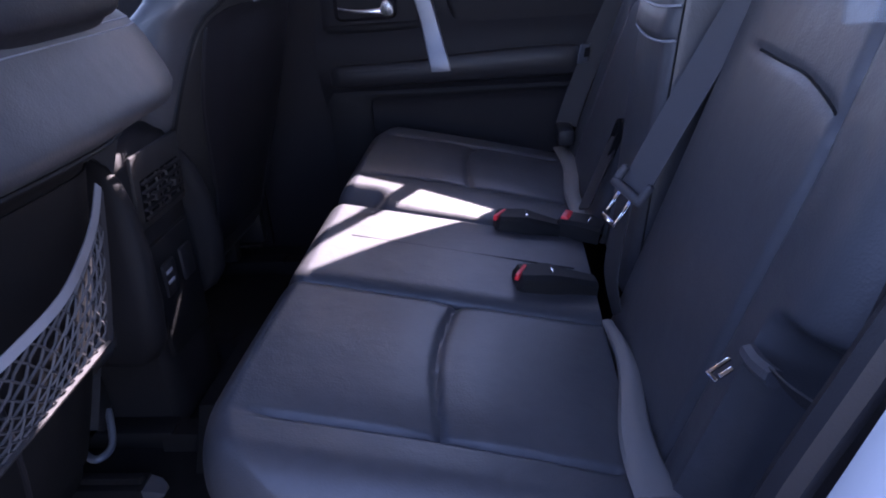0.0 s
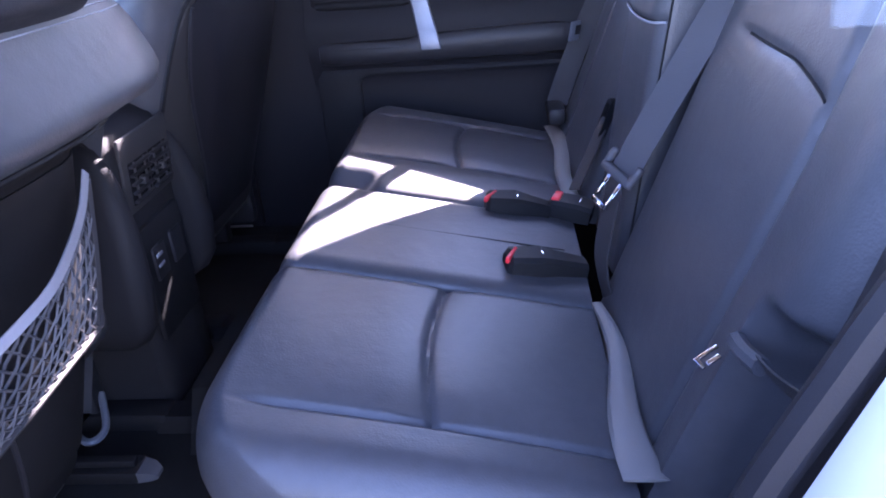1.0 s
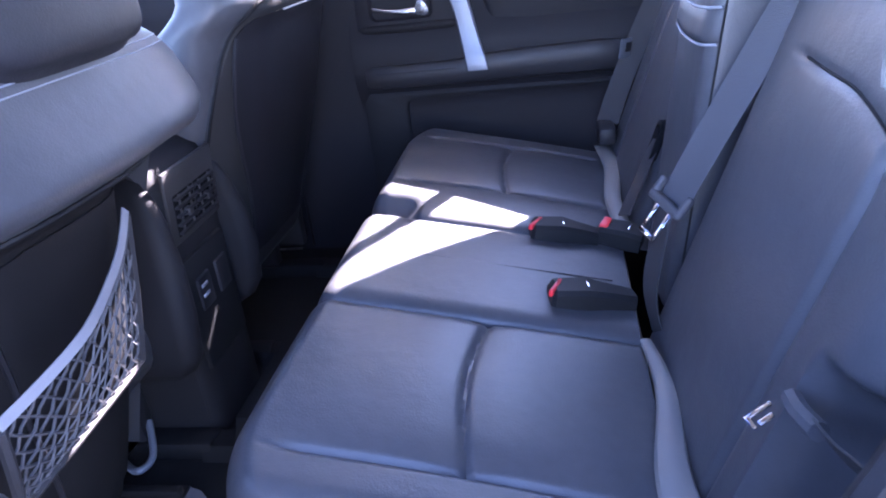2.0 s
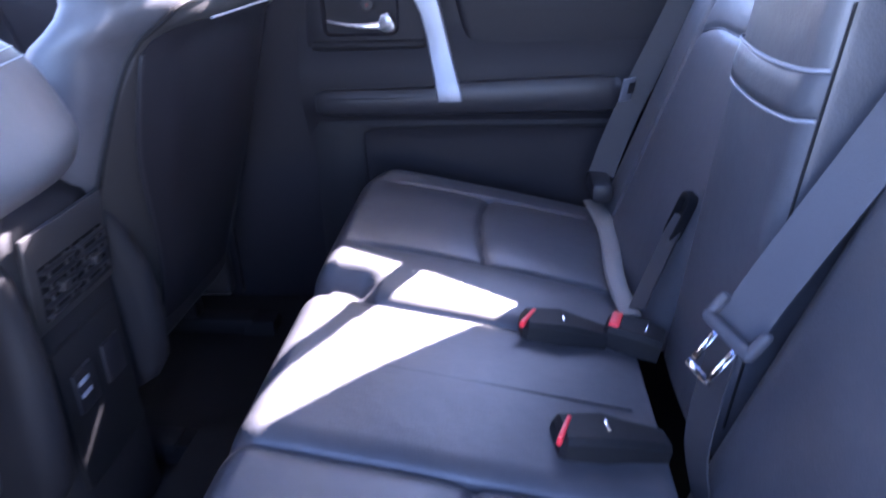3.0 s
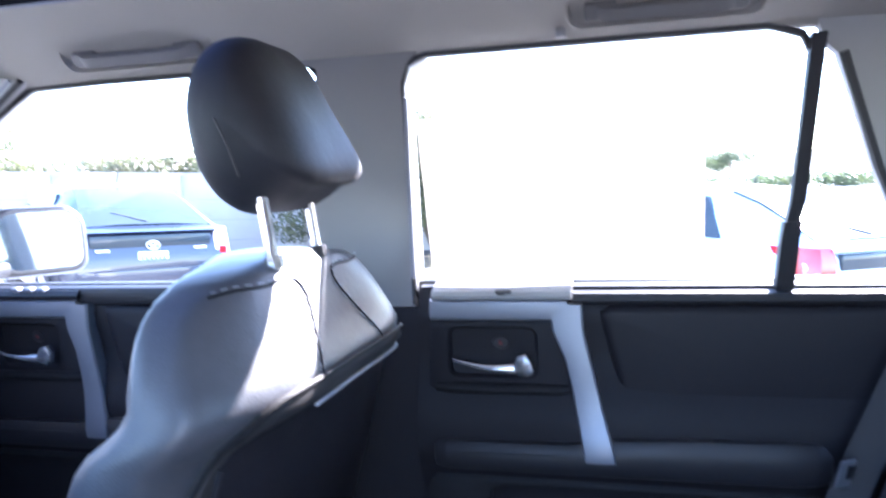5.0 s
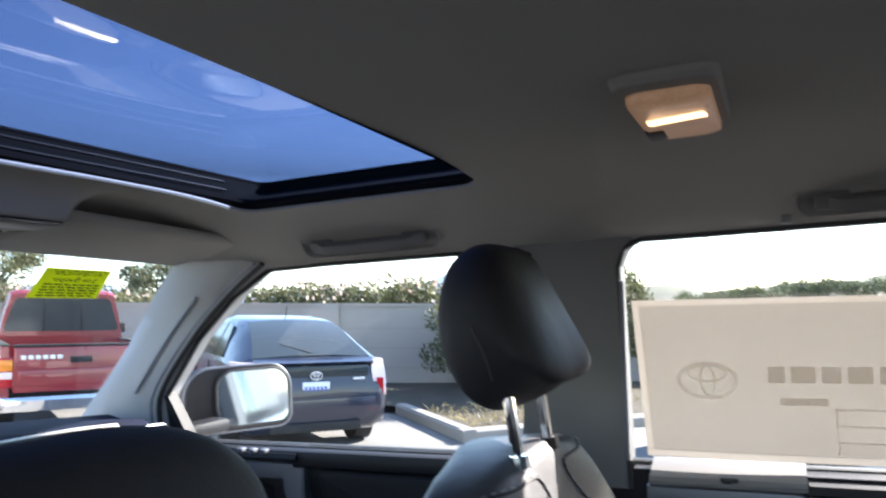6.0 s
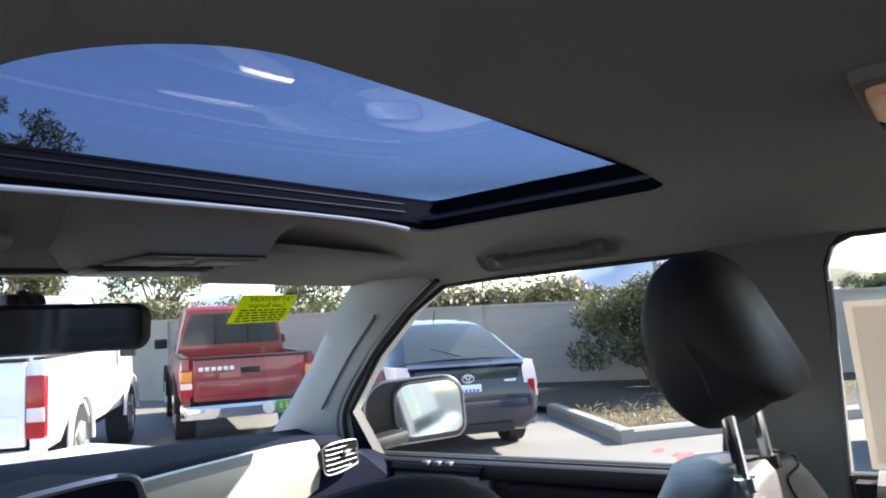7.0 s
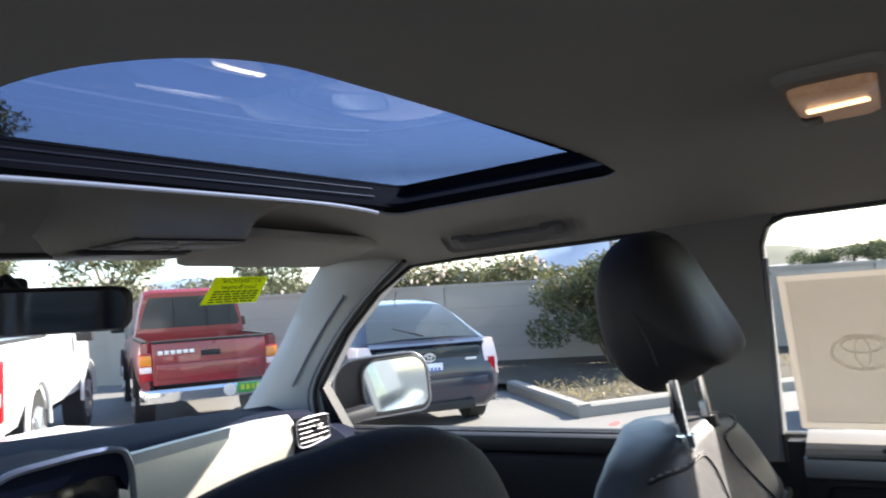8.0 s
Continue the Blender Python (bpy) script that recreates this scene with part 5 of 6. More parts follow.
# inside mirror
rv = thing("rear_view_mirror", (-0.02, 1.5, 1.50), "black inside rear view mirror on a windscreen stalk", "mirror")
out = []
for d, sc in ((0.0, 0.86), (0.012, 1.0), (0.035, 0.96), (0.05, 0.75)):
    out.append([Vector((0.0 + u * sc, 1.475 + d, 1.490 + v * sc)) for u, v in rrect(-0.128, 0.128, -0.034, 0.034, 0.022, 6)])
mrot = Matrix.Translation((-0.055, 1.49, 1.507)) @ Euler((radians(9), radians(2), radians(-14))).to_matrix().to_4x4() @ Matrix.Translation((0, -1.49, -1.49))
part("shell", moved(loft(out), mrot), PLASTIC, rv)
part("glass", moved(loft([[Vector((u, 1.4735, 1.490 + v)) for u, v in rrect(-0.112, 0.112, -0.029, 0.029, 0.018, 6)], [Vector((u, 1.476, 1.490 + v)) for u, v in rrect(-0.112, 0.112, -0.029, 0.029, 0.018, 6)]]), mrot), MIRROR, rv)
part("stalk", [tube([(-0.05, 1.525, 1.515), (-0.045, 1.60, 1.56), (-0.04, 1.64, 1.545)], 0.012, 8), bx(-0.075, -0.015, 1.585, 1.64, 1.525, 1.565, 0.01)], PLASTIC, rv)

# overhead console, visors, grab handles
oc = thing("overhead_console", (0.03, 1.36, 1.60), "grey overhead console with reading lamps and glasses box", "console")
OX = 0.048
part("body", loft([[Vector((OX + u * sx, 1.365 + oy + v * sy, z)) for u, v in rrect(-0.106, 0.106, -0.10, 0.12, 0.03, 6)] for sx, sy, oy, z in ((1.75, 1.30, 0.0, 1.640), (1.40, 1.18, 0.0, 1.630), (1.16, 1.07, 0.0, 1.616), (1.05, 1.02, 0.0, 1.602), (1.0, 0.99, 0.0, 1.590), (0.96, 0.96, 0.0, 1.585))]), HEADLINER, oc, smooth=60)
panel = part("panel", loft([[Vector((OX + u, 1.33 + v, z)) for u, v in rrect(-0.096, 0.096, -0.058, 0.050, 0.012, 5)] for z in (1.588, 1.5815)]), PLASTIC, oc)
for dx in (-0.052, 0.052):
    part("reading_lamp", loft([[Vector((OX + dx + u * q, 1.312 + v * q, z)) for u, v in rrect(-0.040, 0.040, -0.022, 0.022, 0.008, 4)] for q, z in ((1, 1.584), (1, 1.5795), (0.9, 1.578))]), PILLAR, panel, "pale grey reading lamp lens")
part("button", [bx(OX + k - 0.010, OX + k + 0.010, 1.345, 1.362, 1.5785, 1.584, 0.002) for k in (-0.03, 0.0, 0.03)], PILLAR_DARK, panel)
part("glasses_lid", loft([[Vector((OX + u * q, 1.435 + v * q, z)) for u, v in rrect(-0.096, 0.096, -0.045, 0.040, 0.02, 5)] for q, z in ((1, 1.588), (1, 1.580), (0.9, 1.576))]), PLASTIC, oc, "black glasses box lid")
for sx in (1, -1):
    vz = thing("sun_visor", (sx * 0.38, 1.43, 1.59), "grey cloth sun visor folded up", "sun visor", "sun visors")
    outline = rounded([(0.165, 1.318), (0.618, 1.345), (0.600, 1.545), (0.195, 1.530)], 0.035, 6)
    base = resample(outline, (0.39, 1.43), 72)

    def visor_z(x, y):
        return 1.606 - 0.135 * (y - 1.318) - 0.02 * max(x - 0.2, 0)
    part("board", loft([[Vector((sx * x, y, visor_z(x, y) + o)) for x, y in shrunk(base, d)] for d, o in ((0.010, 0.009), (0.002, 0.006), (0.0, 0.0), (0.002, -0.006), (0.010, -0.009))]), HEADLINER, vz, smooth=50)
    part("hinge", tube([(sx * 0.585, 1.36, 1.590), (sx * 0.615, 1.365, 1.602), (sx * 0.630, 1.37, 1.615)], 0.009, 8), PILLAR, vz)
    part("clip", bx(min(sx * 0.150, sx * 0.172), max(sx * 0.150, sx * 0.172), 1.40, 1.43, 1.588, 1.628, 0.005), PILLAR, vz)


def grab_handle(y0, y1, label):
    g = thing("grab_handle", (0.6, (y0 + y1) / 2, 1.57), label, "grab handle", "grab handles")
    m = Matrix.Translation((0.594, (y0 + y1) / 2, 1.577)) @ Euler((0, radians(50), 0)).to_matrix().to_4x4()
    h = (y1 - y0) / 2
    # a shallow dish moulded in the cloth, with a folded grip in it
    part("dish", moved(loft([[Vector((u * q, v * (1 - (1 - q) * 0.25), z)) for u, v in rrect(-0.026, 0.026, -h - 0.045, h + 0.045, 0.020, 6)] for q, z in ((1.12, 0.004), (1.05, -0.007), (0.96, -0.008), (0.86, 0.002))]), m), HEADLINER, g, "moulded grey surround")
    rows = []
    for k in range(21):
        u = -1 + 2 * k / 20
        e = smoothstep(1.0, 0.84, abs(u))
        rows.append([Vector((x, u * h * 1.06, -0.006 - 0.011 * e + z)) for x, z in ((-0.012, 0.0), (-0.009, -0.008), (0.009, -0.008), (0.012, 0.0), (0.009, 0.006), (-0.009, 0.006))])
    part("grip", moved(loft(rows), m), PILLAR_DARK, g, smooth=50)
    for y in (-h, h):
        part("mount", moved(bx(-0.013, 0.013, y - 0.022, y + 0.022, -0.014, 0.004, 0.005), m), PILLAR_DARK, g)
    return g


grab_handle(0.975, 1.165, "grey folded grab handle above the front window")
grab_handle(0.165, 0.335, "grey folded grab handle above the rear window")
ch = part("coat_hook", bx(0.625, 0.645, 0.385, 0.40, 1.548, 1.566, 0.003), PILLAR)
tagged(ch, "small grey coat hook beside grab handle", "coat hook")

# roof lamp
dl = thing("dome_lamp", (0.17, 0.49, 1.62), "lit roof lamp with clear ribbed lens in headliner", "ceiling lamp")
part("bezel", loft([[Vector((0.200 + u * s, 0.490 + v * s, roof_z(0.17, 0.49) - d)) for u, v in rrect(-0.100, 0.100, -0.046, 0.046, 0.016, 6)] for s, d in ((1.02, -0.002), (1.00, 0.005), (0.95, 0.009))]), HEADLINER, dl)
lens = part("lens", loft([[Vector((0.208 + u * s, 0.490 + v * s, roof_z(0.17, 0.49) - d)) for u, v in rrect(-0.082, 0.086, -0.037, 0.037, 0.016, 6)] for s, d in ((1.0, 0.010), (0.98, 0.018), (0.85, 0.0215))]), LENS_GLOW, dl, "warm glowing lens")
part("bulb", tube([(0.186, 0.462, roof_z(0.17, 0.49) - 0.0215), (0.196, 0.515, roof_z(0.17, 0.49) - 0.0215)], 0.007, 8, flat=0.5), LAMP_GLOW, lens)
part("switch", bx(0.235, 0.275, 0.506, 0.526, roof_z(0.17, 0.49) - 0.024, roof_z(0.17, 0.49) - 0.006, 0.004), PLASTIC, dl)

# paper sheet on the rear door window
pp = thing("paper_sheet", (0.73, 0.41, 1.33), "cream paper sheet with grey print fixed to the window", "paper sheet")
PX = [(0.631, 1.447), (0.631, 1.186), (0.185, 1.182), (0.187, 1.438)]


def on_paper(u, v, off):
    a, b, c, d = PX
    y = (a[0] * (1 - v) + b[0] * v) * (1 - u) + (d[0] * (1 - v) + c[0] * v) * u
    z = (a[1] * (1 - v) + b[1] * v) * (1 - u) + (d[1] * (1 - v) + c[1] * v) * u
    wave = 0.0015 * math.sin(9 * u + 2 * v) + 0.001 * math.sin(17 * v)
    return Vector((side_x(z) + 0.012 - off + wave, y, z))


def paper_patch(u0, u1, v0, v1, off, nu=12, nv=12, thick=0.0004):
    return sheet(lambda a, b: on_paper(u0 + (u1 - u0) * a, v0 + (v1 - v0) * b, off), nu, nv, thick, (1, 0, 0))


part("sheet", paper_patch(0.026, 0.974, 0.035, 0.955, 0.0, 24, 16), PAPER, pp)
part("hem", [paper_patch(0, 1, 0, 0.035, 0.001, 24, 2), paper_patch(0, 1, 0.955, 1, 0.001, 24, 2), paper_patch(0, 0.026, 0.035, 0.955, 0.001, 2, 16), paper_patch(0.974, 1, 0.035, 0.955, 0.001, 2, 16)], PAPER_EDGE, pp, "paler folded paper hem")


def paper_ring(cu, cv, ru, rv, w, off=0.0032):
    rings = [[on_paper(cu + (ru + s) * math.cos(t), cv + (rv + s * 1.7) * math.sin(t), off) for t in [2 * math.pi * k / 36 for k in range(36)]] for s in (-w, w)]
    return loft(rings, caps=False)


part("emblem", [paper_ring(0.240, 0.500, 0.098, 0.108, 0.007), paper_ring(0.240, 0.455, 0.064, 0.048, 0.005), paper_ring(0.240, 0.500, 0.024, 0.090, 0.005)], PAPER_INK, pp, "faint printed oval emblem")
xs = 0.44
for w in (0.055, 0.075, 0.06, 0.075, 0.055, 0.065):
    part("print_bar", paper_patch(xs, xs + w, 0.41, 0.51, 0.0032, 2, 2), PAPER_INK, pp)
    xs += w + 0.018
part("print_line", paper_patch(0.47, 0.62, 0.60, 0.645, 0.0032, 2, 2), PAPER_INK, pp)
for k in range(3):
    part("print_line", paper_patch(0.64, 0.95, 0.66 + 0.1 * k, 0.668 + 0.1 * k, 0.0032, 6, 1), PAPER_INK, pp)
part("print_line", paper_patch(0.64, 0.645, 0.66, 0.94, 0.0032, 1, 6), PAPER_INK, pp)

# yellow notice on the windscreen, seen from its back
st = thing("notice_sheet", (0.47, 1.68, 1.53), "yellow paper notice with reversed black writing on windscreen", "notice")


def on_screen(u, v, off):
    a, b, c, d = Vector((0.375, 1.625, 1.555)), Vector((0.376, 1.685, 1.502)), Vector((0.532, 1.688, 1.500)), Vector((0.521, 1.628, 1.552))
    return (a * (1 - v) + b * v) * (1 - u) + (d * (1 - v) + c * v) * u - SCREEN_N * off


part("sheet", sheet(lambda a, b: on_screen(a, b, 0.0), 6, 6, 0.0004, SCREEN_N), YELLOW, st)
for k in range(5):
    v0 = 0.50 + 0.095 * k
    u0 = 0.10
    n = 0
    while u0 < 0.86:
        w = random.uniform(0.05, 0.14)
        part("print_bar", sheet(lambda a, b: on_screen(u0 + (min(u0 + w, 0.92) - u0) * a, v0 + 0.045 * b, 0.0012), 1, 1, 0.0003, SCREEN_N), INK, st)
        u0 += w + 0.025


def reversed_text(words, u, v, height, parent):
    """Words as seen from behind the sheet, mirrored."""
    cu = bpy.data.curves.new("writing", "FONT")
    cu.body, cu.size, cu.align_x, cu.extrude = words, 1.0, "CENTER", 0.0
    tmp = new("writing", cu)
    bpy.context.view_layer.update()
    me = bpy.data.meshes.new_from_object(tmp.evaluated_get(bpy.context.evaluated_depsgraph_get()))
    bpy.data.objects.remove(tmp)
    o, ex, ey = on_screen(u, v, 0.0014), on_screen(u + 0.1, v, 0.0014), on_screen(u, v - 0.1, 0.0014)
    ex, ey = (ex - o).normalized(), (ey - o).normalized()
    bm = bmesh.new()
    bm.from_mesh(me)
    bpy.data.meshes.remove(me)
    for q in bm.verts:
        q.co = o + (-ex * q.co.x + ey * q.co.y) * height
    ob = part("writing", bm, INK, parent, smooth=0)
    return ob


reversed_text("\"ATTENTION\"", 0.52, 0.20, 0.0185, st)
reversed_text("Low Bumper", 0.50, 0.42, 0.0185, st)

# outside mirror on the right
sm = thing("side_mirror", (0.90, 1.66, 1.22), "black and chrome outside mirror on the door", "side mirror")
out = []
fc = Vector((0.985, 1.685, 1.242))
mr = Matrix.Translation(fc) @ Euler((radians(0), 0, radians(-32))).to_matrix().to_4x4()
MIRROR_OUT = rrect(-0.158, 0.120, -0.082, 0.082, (0.055, 0.035, 0.06, 0.07), 8)
for d, s in ((-0.010, 0.96), (-0.004, 1.0), (0.03, 1.02), (0.07, 0.88), (0.10, 0.55)):
    out.append([mr @ Vector((u * s, d, v * s)) for u, v in MIRROR_OUT])
part("housing", loft(out), PLASTIC, sm)
part("rim", tube([mr @ Vector((u, -0.006, v)) for u, v in MIRROR_OUT], 0.0028, 6, True), SILVER, sm)
gm = Matrix.Translation(fc) @ Euler((0, 0, radians(-29))).to_matrix().to_4x4() @ Euler((radians(-3.0), 0, 0)).to_matrix().to_4x4()
part("glass", loft([[gm @ Vector((u, d, v)) for u, v in rrect(-0.082, 0.108, -0.068, 0.070, (0.05, 0.030, 0.045, 0.045), 7)] for d in (-0.0235, -0.021)]), MIRROR_BLUE, sm)
part("glass_bezel", tube([gm @ Vector((u, -0.021, v)) for u, v in rrect(-0.083, 0.109, -0.069, 0.071, (0.05, 0.030, 0.045, 0.045), 7)], 0.004, 6, True), RUBBER, sm)
part("arm", bx(0.76, 0.90, 1.66, 1.72, 1.17, 1.205, 0.012), PLASTIC, sm)

# ---- outside: a sloping car park with a wall, parked cars and planting
def gz(x, y):
    r = math.hypot(x, y)
    s = smoothstep(60, 25, r)
    return -0.06 + s * (-0.022 * (x - 6) + 0.039 * (y - 4.5))


TILT = Vector((0, 0, 1)).rotation_difference(Vector((0.022, -0.039, 1)).normalized()).to_matrix().to_4x4()
ASPHALT = mat("sunlit_asphalt", (0.17, 0.165, 0.158), 0.9, vary=0.28, scale=0.6, grain=45, bump=0.5, depth=0.01)
WALL = mat("grey_block_wall", (0.34, 0.312, 0.278), 0.9, vary=0.14, scale=0.8, grain=14, bump=0.5, depth=0.01)
# kerb and soil colours are darkened for the shade over the bed
KERB = mat("pale_kerb_concrete", (0.25, 0.24, 0.22), 0.85, vary=0.15, scale=2, grain=50, bump=0.4)
SOIL = mat("shade_dark_dry_soil", (0.060, 0.049, 0.034), 0.95, vary=0.6, scale=1.6, grain=30, bump=0.9, depth=0.03)
RED_PAINT = mat("dark_red_car_paint", (0.21, 0.010, 0.015), 0.3, vary=0.06, bump=0, coat=0.7)
BLUE_PAINT = mat("dark_blue_car_paint", (0.011, 0.014, 0.030), 0.3, vary=0.06, bump=0, coat=0.7)
PALE_PAINT = mat("pale_blue_car_paint", (0.42, 0.50, 0.60), 0.3, vary=0.05, bump=0, coat=0.7)
CAR_GLASS = mat("dark_car_glass", (0.030, 0.038, 0.042), 0.08, vary=0.1, bump=0, spec=0.3)
TYRE = mat("tyre_rubber", (0.02, 0.02, 0.02), 0.85, bump=0.3)
RIM = mat("alloy_rim", (0.45, 0.46, 0.48), 0.35, metal=0.8, bump=0)
LAMP_RED = mat("red_tail_lens", (0.38, 0.015, 0.02), 0.15, vary=0.1, bump=0)
LAMP_CLEAR = mat("clear_tail_lens", (0.75, 0.62, 0.62), 0.12, vary=0.1, bump=0)
LAMP_AMBER = mat("amber_lens", (0.75, 0.25, 0.03), 0.15, bump=0)
PLATE = mat("pale_plate", (0.72, 0.74, 0.80), 0.5, bump=0)
PLATE_INK = mat("blue_plate_print", (0.10, 0.13, 0.35), 0.6, bump=0)
GREEN_SIGN = mat("green_badge", (0.03, 0.30, 0.05), 0.4, bump=0)
BADGE = mat("pale_badge", (0.70, 0.70, 0.72), 0.3, metal=0.4, bump=0)
RED_MARK = mat("red_ground_paint", (0.75, 0.10, 0.10), 0.8, vary=0.3, bump=0)
POLE = mat("grey_pole_metal", (0.22, 0.21, 0.20), 0.6, bump=0.1)
BARK = mat("brown_bark", (0.13, 0.10, 0.07), 0.9, vary=0.3, grain=20, bump=0.8, depth=0.02)


def leaf_mat(name, dark, light):
    m = mat(name, dark, 0.6, vary=0.1, bump=0)
    n, l = m.node_tree.nodes, m.node_tree.links
    geo, ramp = n.new("ShaderNodeNewGeometry"), n.new("ShaderNodeValToRGB")
    ramp.color_ramp.elements[0].color, ramp.color_ramp.elements[1].color = (*dark, 1), (*light, 1)
    l.new(geo.outputs["Random Per Island"], ramp.inputs["Fac"])
    l.new(ramp.outputs["Color"], n["Principled BSDF"].inputs["Base Color"])
    tr, mx = n.new("ShaderNodeBsdfTranslucent"), n.new("ShaderNodeMixShader")
    l.new(ramp.outputs["Color"], tr.inputs["Color"])
    mx.inputs[0].default_value = 0.35
    l.new(n["Principled BSDF"].outputs[0], mx.inputs[1])
    l.new(tr.outputs[0], mx.inputs[2])
    l.new(mx.outputs[0], n["Material Output"].inputs["Surface"])
    return m


LEAF = leaf_mat("green_leaves", (0.035, 0.045, 0.018), (0.155, 0.155, 0.07))
LEAF_DARK = leaf_mat("dark_green_leaves", (0.03, 0.045, 0.02), (0.10, 0.12, 0.05))
FLOWER = leaf_mat("pink_white_flowers", (0.55, 0.38, 0.32), (0.80, 0.70, 0.62))
GRASS = leaf_mat("dry_grass_blades", (0.16, 0.13, 0.06), (0.36, 0.31, 0.17))

rings = []
for r in (0.01, 2, 4, 6, 8, 10, 13, 16, 20, 25, 30, 40, 50, 60, 100, 300, 1000, 3000):
    rings.append([Vector((5 + r * math.cos(t), 6 + r * math.sin(t), gz(5 + r * math.cos(t), 6 + r * math.sin(t)))) for t in [2 * math.pi * k / 48 for k in range(48)]])
tagged(part("ground", loft(rings, caps=False), ASPHALT), "grey sunlit asphalt car park", "ground", kind="structure")

# boundary wall with a coping
W0, W1 = Vector((17.4, -1.2, 0)), Vector((1.9, 26.5, 0))
WN = Vector(((W1 - W0).y, -(W1 - W0).x, 0)).normalized()


def wall_piece(h0, h1, d0, d1):
    rows = []
    for k in range(41):
        p = W0 + (W1 - W0) * k / 40
        z = gz(p.x, p.y)
        a, b = p + WN * d0, p + WN * d1
        rows.append([Vector((a.x, a.y, z + h0)), Vector((a.x, a.y, z + h1)), Vector((b.x, b.y, z + h1)), Vector((b.x, b.y, z + h0))])
    return loft(rows)


wall = tagged(part("wall_boundary", wall_piece(-0.2, 1.66, 0.0, 0.2), WALL), "long grey block boundary wall with coping", "wall", kind="structure")
part("coping", wall_piece(1.66, 1.72, -0.03, 0.23), WALL, wall)
part("course_joint", [wall_piece(h, h + 0.012, -0.004, 0.0) for h in (0.4, 0.8, 1.2)], KERB, wall)
for k in range(1, 14):
    p = W0 + (W1 - W0) * k / 14
    z = gz(p.x, p.y)
    d = (W1 - W0).normalized() * 0.2
    q = p - WN * 0.06
    part("pier", loft([[Vector((q.x - d.x, q.y - d.y, z + h)), Vector((q.x + d.x, q.y + d.y, z + h)), Vector((q.x + d.x + WN.x * 0.1, q.y + d.y + WN.y * 0.1, z + h)), Vector((q.x - d.x + WN.x * 0.1, q.y - d.y + WN.y * 0.1, z + h))] for h in (-0.1, 1.70)]), WALL, wall)

# kerbed planting island in front of the wall
KC, KA, KB = Vector((7.33, 3.84, 0)), Vector((9.20, 5.77, 0)), Vector((12.5, -0.10, 0))


def kerb_run(a, b, w, h):
    rows = []
    n = Vector(((b - a).y, -(b - a).x, 0)).normalized() * w
    if n.dot(Vector((1, 0.2, 0))) < 0:
        n = -n
    for k in range(13):
        p = a + (b - a) * k / 12
        z = gz(p.x, p.y)
        rows.append([Vector((p.x, p.y, z - 0.1)), Vector((p.x, p.y, z + h - 0.03)), Vector((p.x + n.x * 0.2, p.y + n.y * 0.2, z + h)), Vector((p.x + n.x, p.y + n.y, z + h)), Vector((p.x + n.x, p.y + n.y, z - 0.1))])
    return loft(rows)


kerb = thing("kerb", (KC.x, KC.y, gz(KC.x, KC.y)), "pale concrete kerb round the planting bed", "kerb", kind="structure")
part("kerb_stone", kerb_run(KC, KA, 0.16, 0.15), KERB, kerb)
part("kerb_stone", kerb_run(KC, KB, 0.16, 0.15), KERB, kerb)
P4 = [KC + Vector((0.15, 0.06, 0)), KB, Vector((17.0, -0.6, 0)), Vector((9.6, 12.6, 0)), KA]
ctr = sum(P4, Vector((0, 0, 0))) / len(P4)
rings = []
for r in range(13):
    ring = []
    for k in range(len(P4)):
        a, b = P4[k], P4[(k + 1) % len(P4)]
        for j in range(8):
            p = a + (b - a) * j / 8
            q = ctr + (p - ctr) * (1 - r / 12.5)
            ring.append(Vector((q.x, q.y, gz(q.x, q.y) + 0.11 + 0.05 * min(r / 3, 1) * noise.noise(Vector((q.x, q.y, 0)) * 1.3))))
    rings.append(ring)
tagged(part("planting_bed", loft(rings, caps=False), SOIL), "dry grassy soil bed behind the kerb, colour darkened for shade", "planting bed", kind="structure")


def leaf_mesh(name, centres, size, material, parent=None, label="", category="", kind="", group="", flat=0.5):
    """Many small leaves, two triangles each, one mesh."""
    rng = np.random.default_rng(len(centres))
    c = np.asarray(centres, float)
    n = len(c)
    a = rng.normal(size=(n, 3))
    a /= np.linalg.norm(a, axis=1, keepdims=True)
    b = np.cross(a, rng.normal(size=(n, 3)))
    b /= np.linalg.norm(b, axis=1, keepdims=True)
    s = size * rng.uniform(0.6, 1.3, (n, 1))
    v = np.stack([c - a * s, c + b * s * flat * 0.5, c + a * s, c - b * s * flat * 0.5], 1).reshape(-1, 3)
    if parent:
        v = v - np.array(root_of(parent))
    me = bpy.data.meshes.new(name)
    me.from_pydata(v.tolist(), [], (np.arange(n)[:, None] * 4 + np.arange(4)).tolist())
    me.materials.append(material)
    ob = new(name, me)
    if parent:
        ob.parent = parent
    return tagged(ob, label, category, group, kind)


def clumps(rng, blobs, per, rough=0.35):
    """Leaf places in uneven clumps: blobs are (x, y, z, rx, ry, rz)."""
    out = []
    for x, y, z, rx, ry, rz in blobs:
        d = rng.normal(size=(per, 3))
        d /= np.linalg.norm(d, axis=1, keepdims=True)
        r = 1 - np.abs(rng.normal(size=(per, 1))) * rough
        out.append(np.array([x, y, z]) + d * r * np.array([rx, ry, rz]))
    return np.concatenate(out)


rng = np.random.default_rng(7)
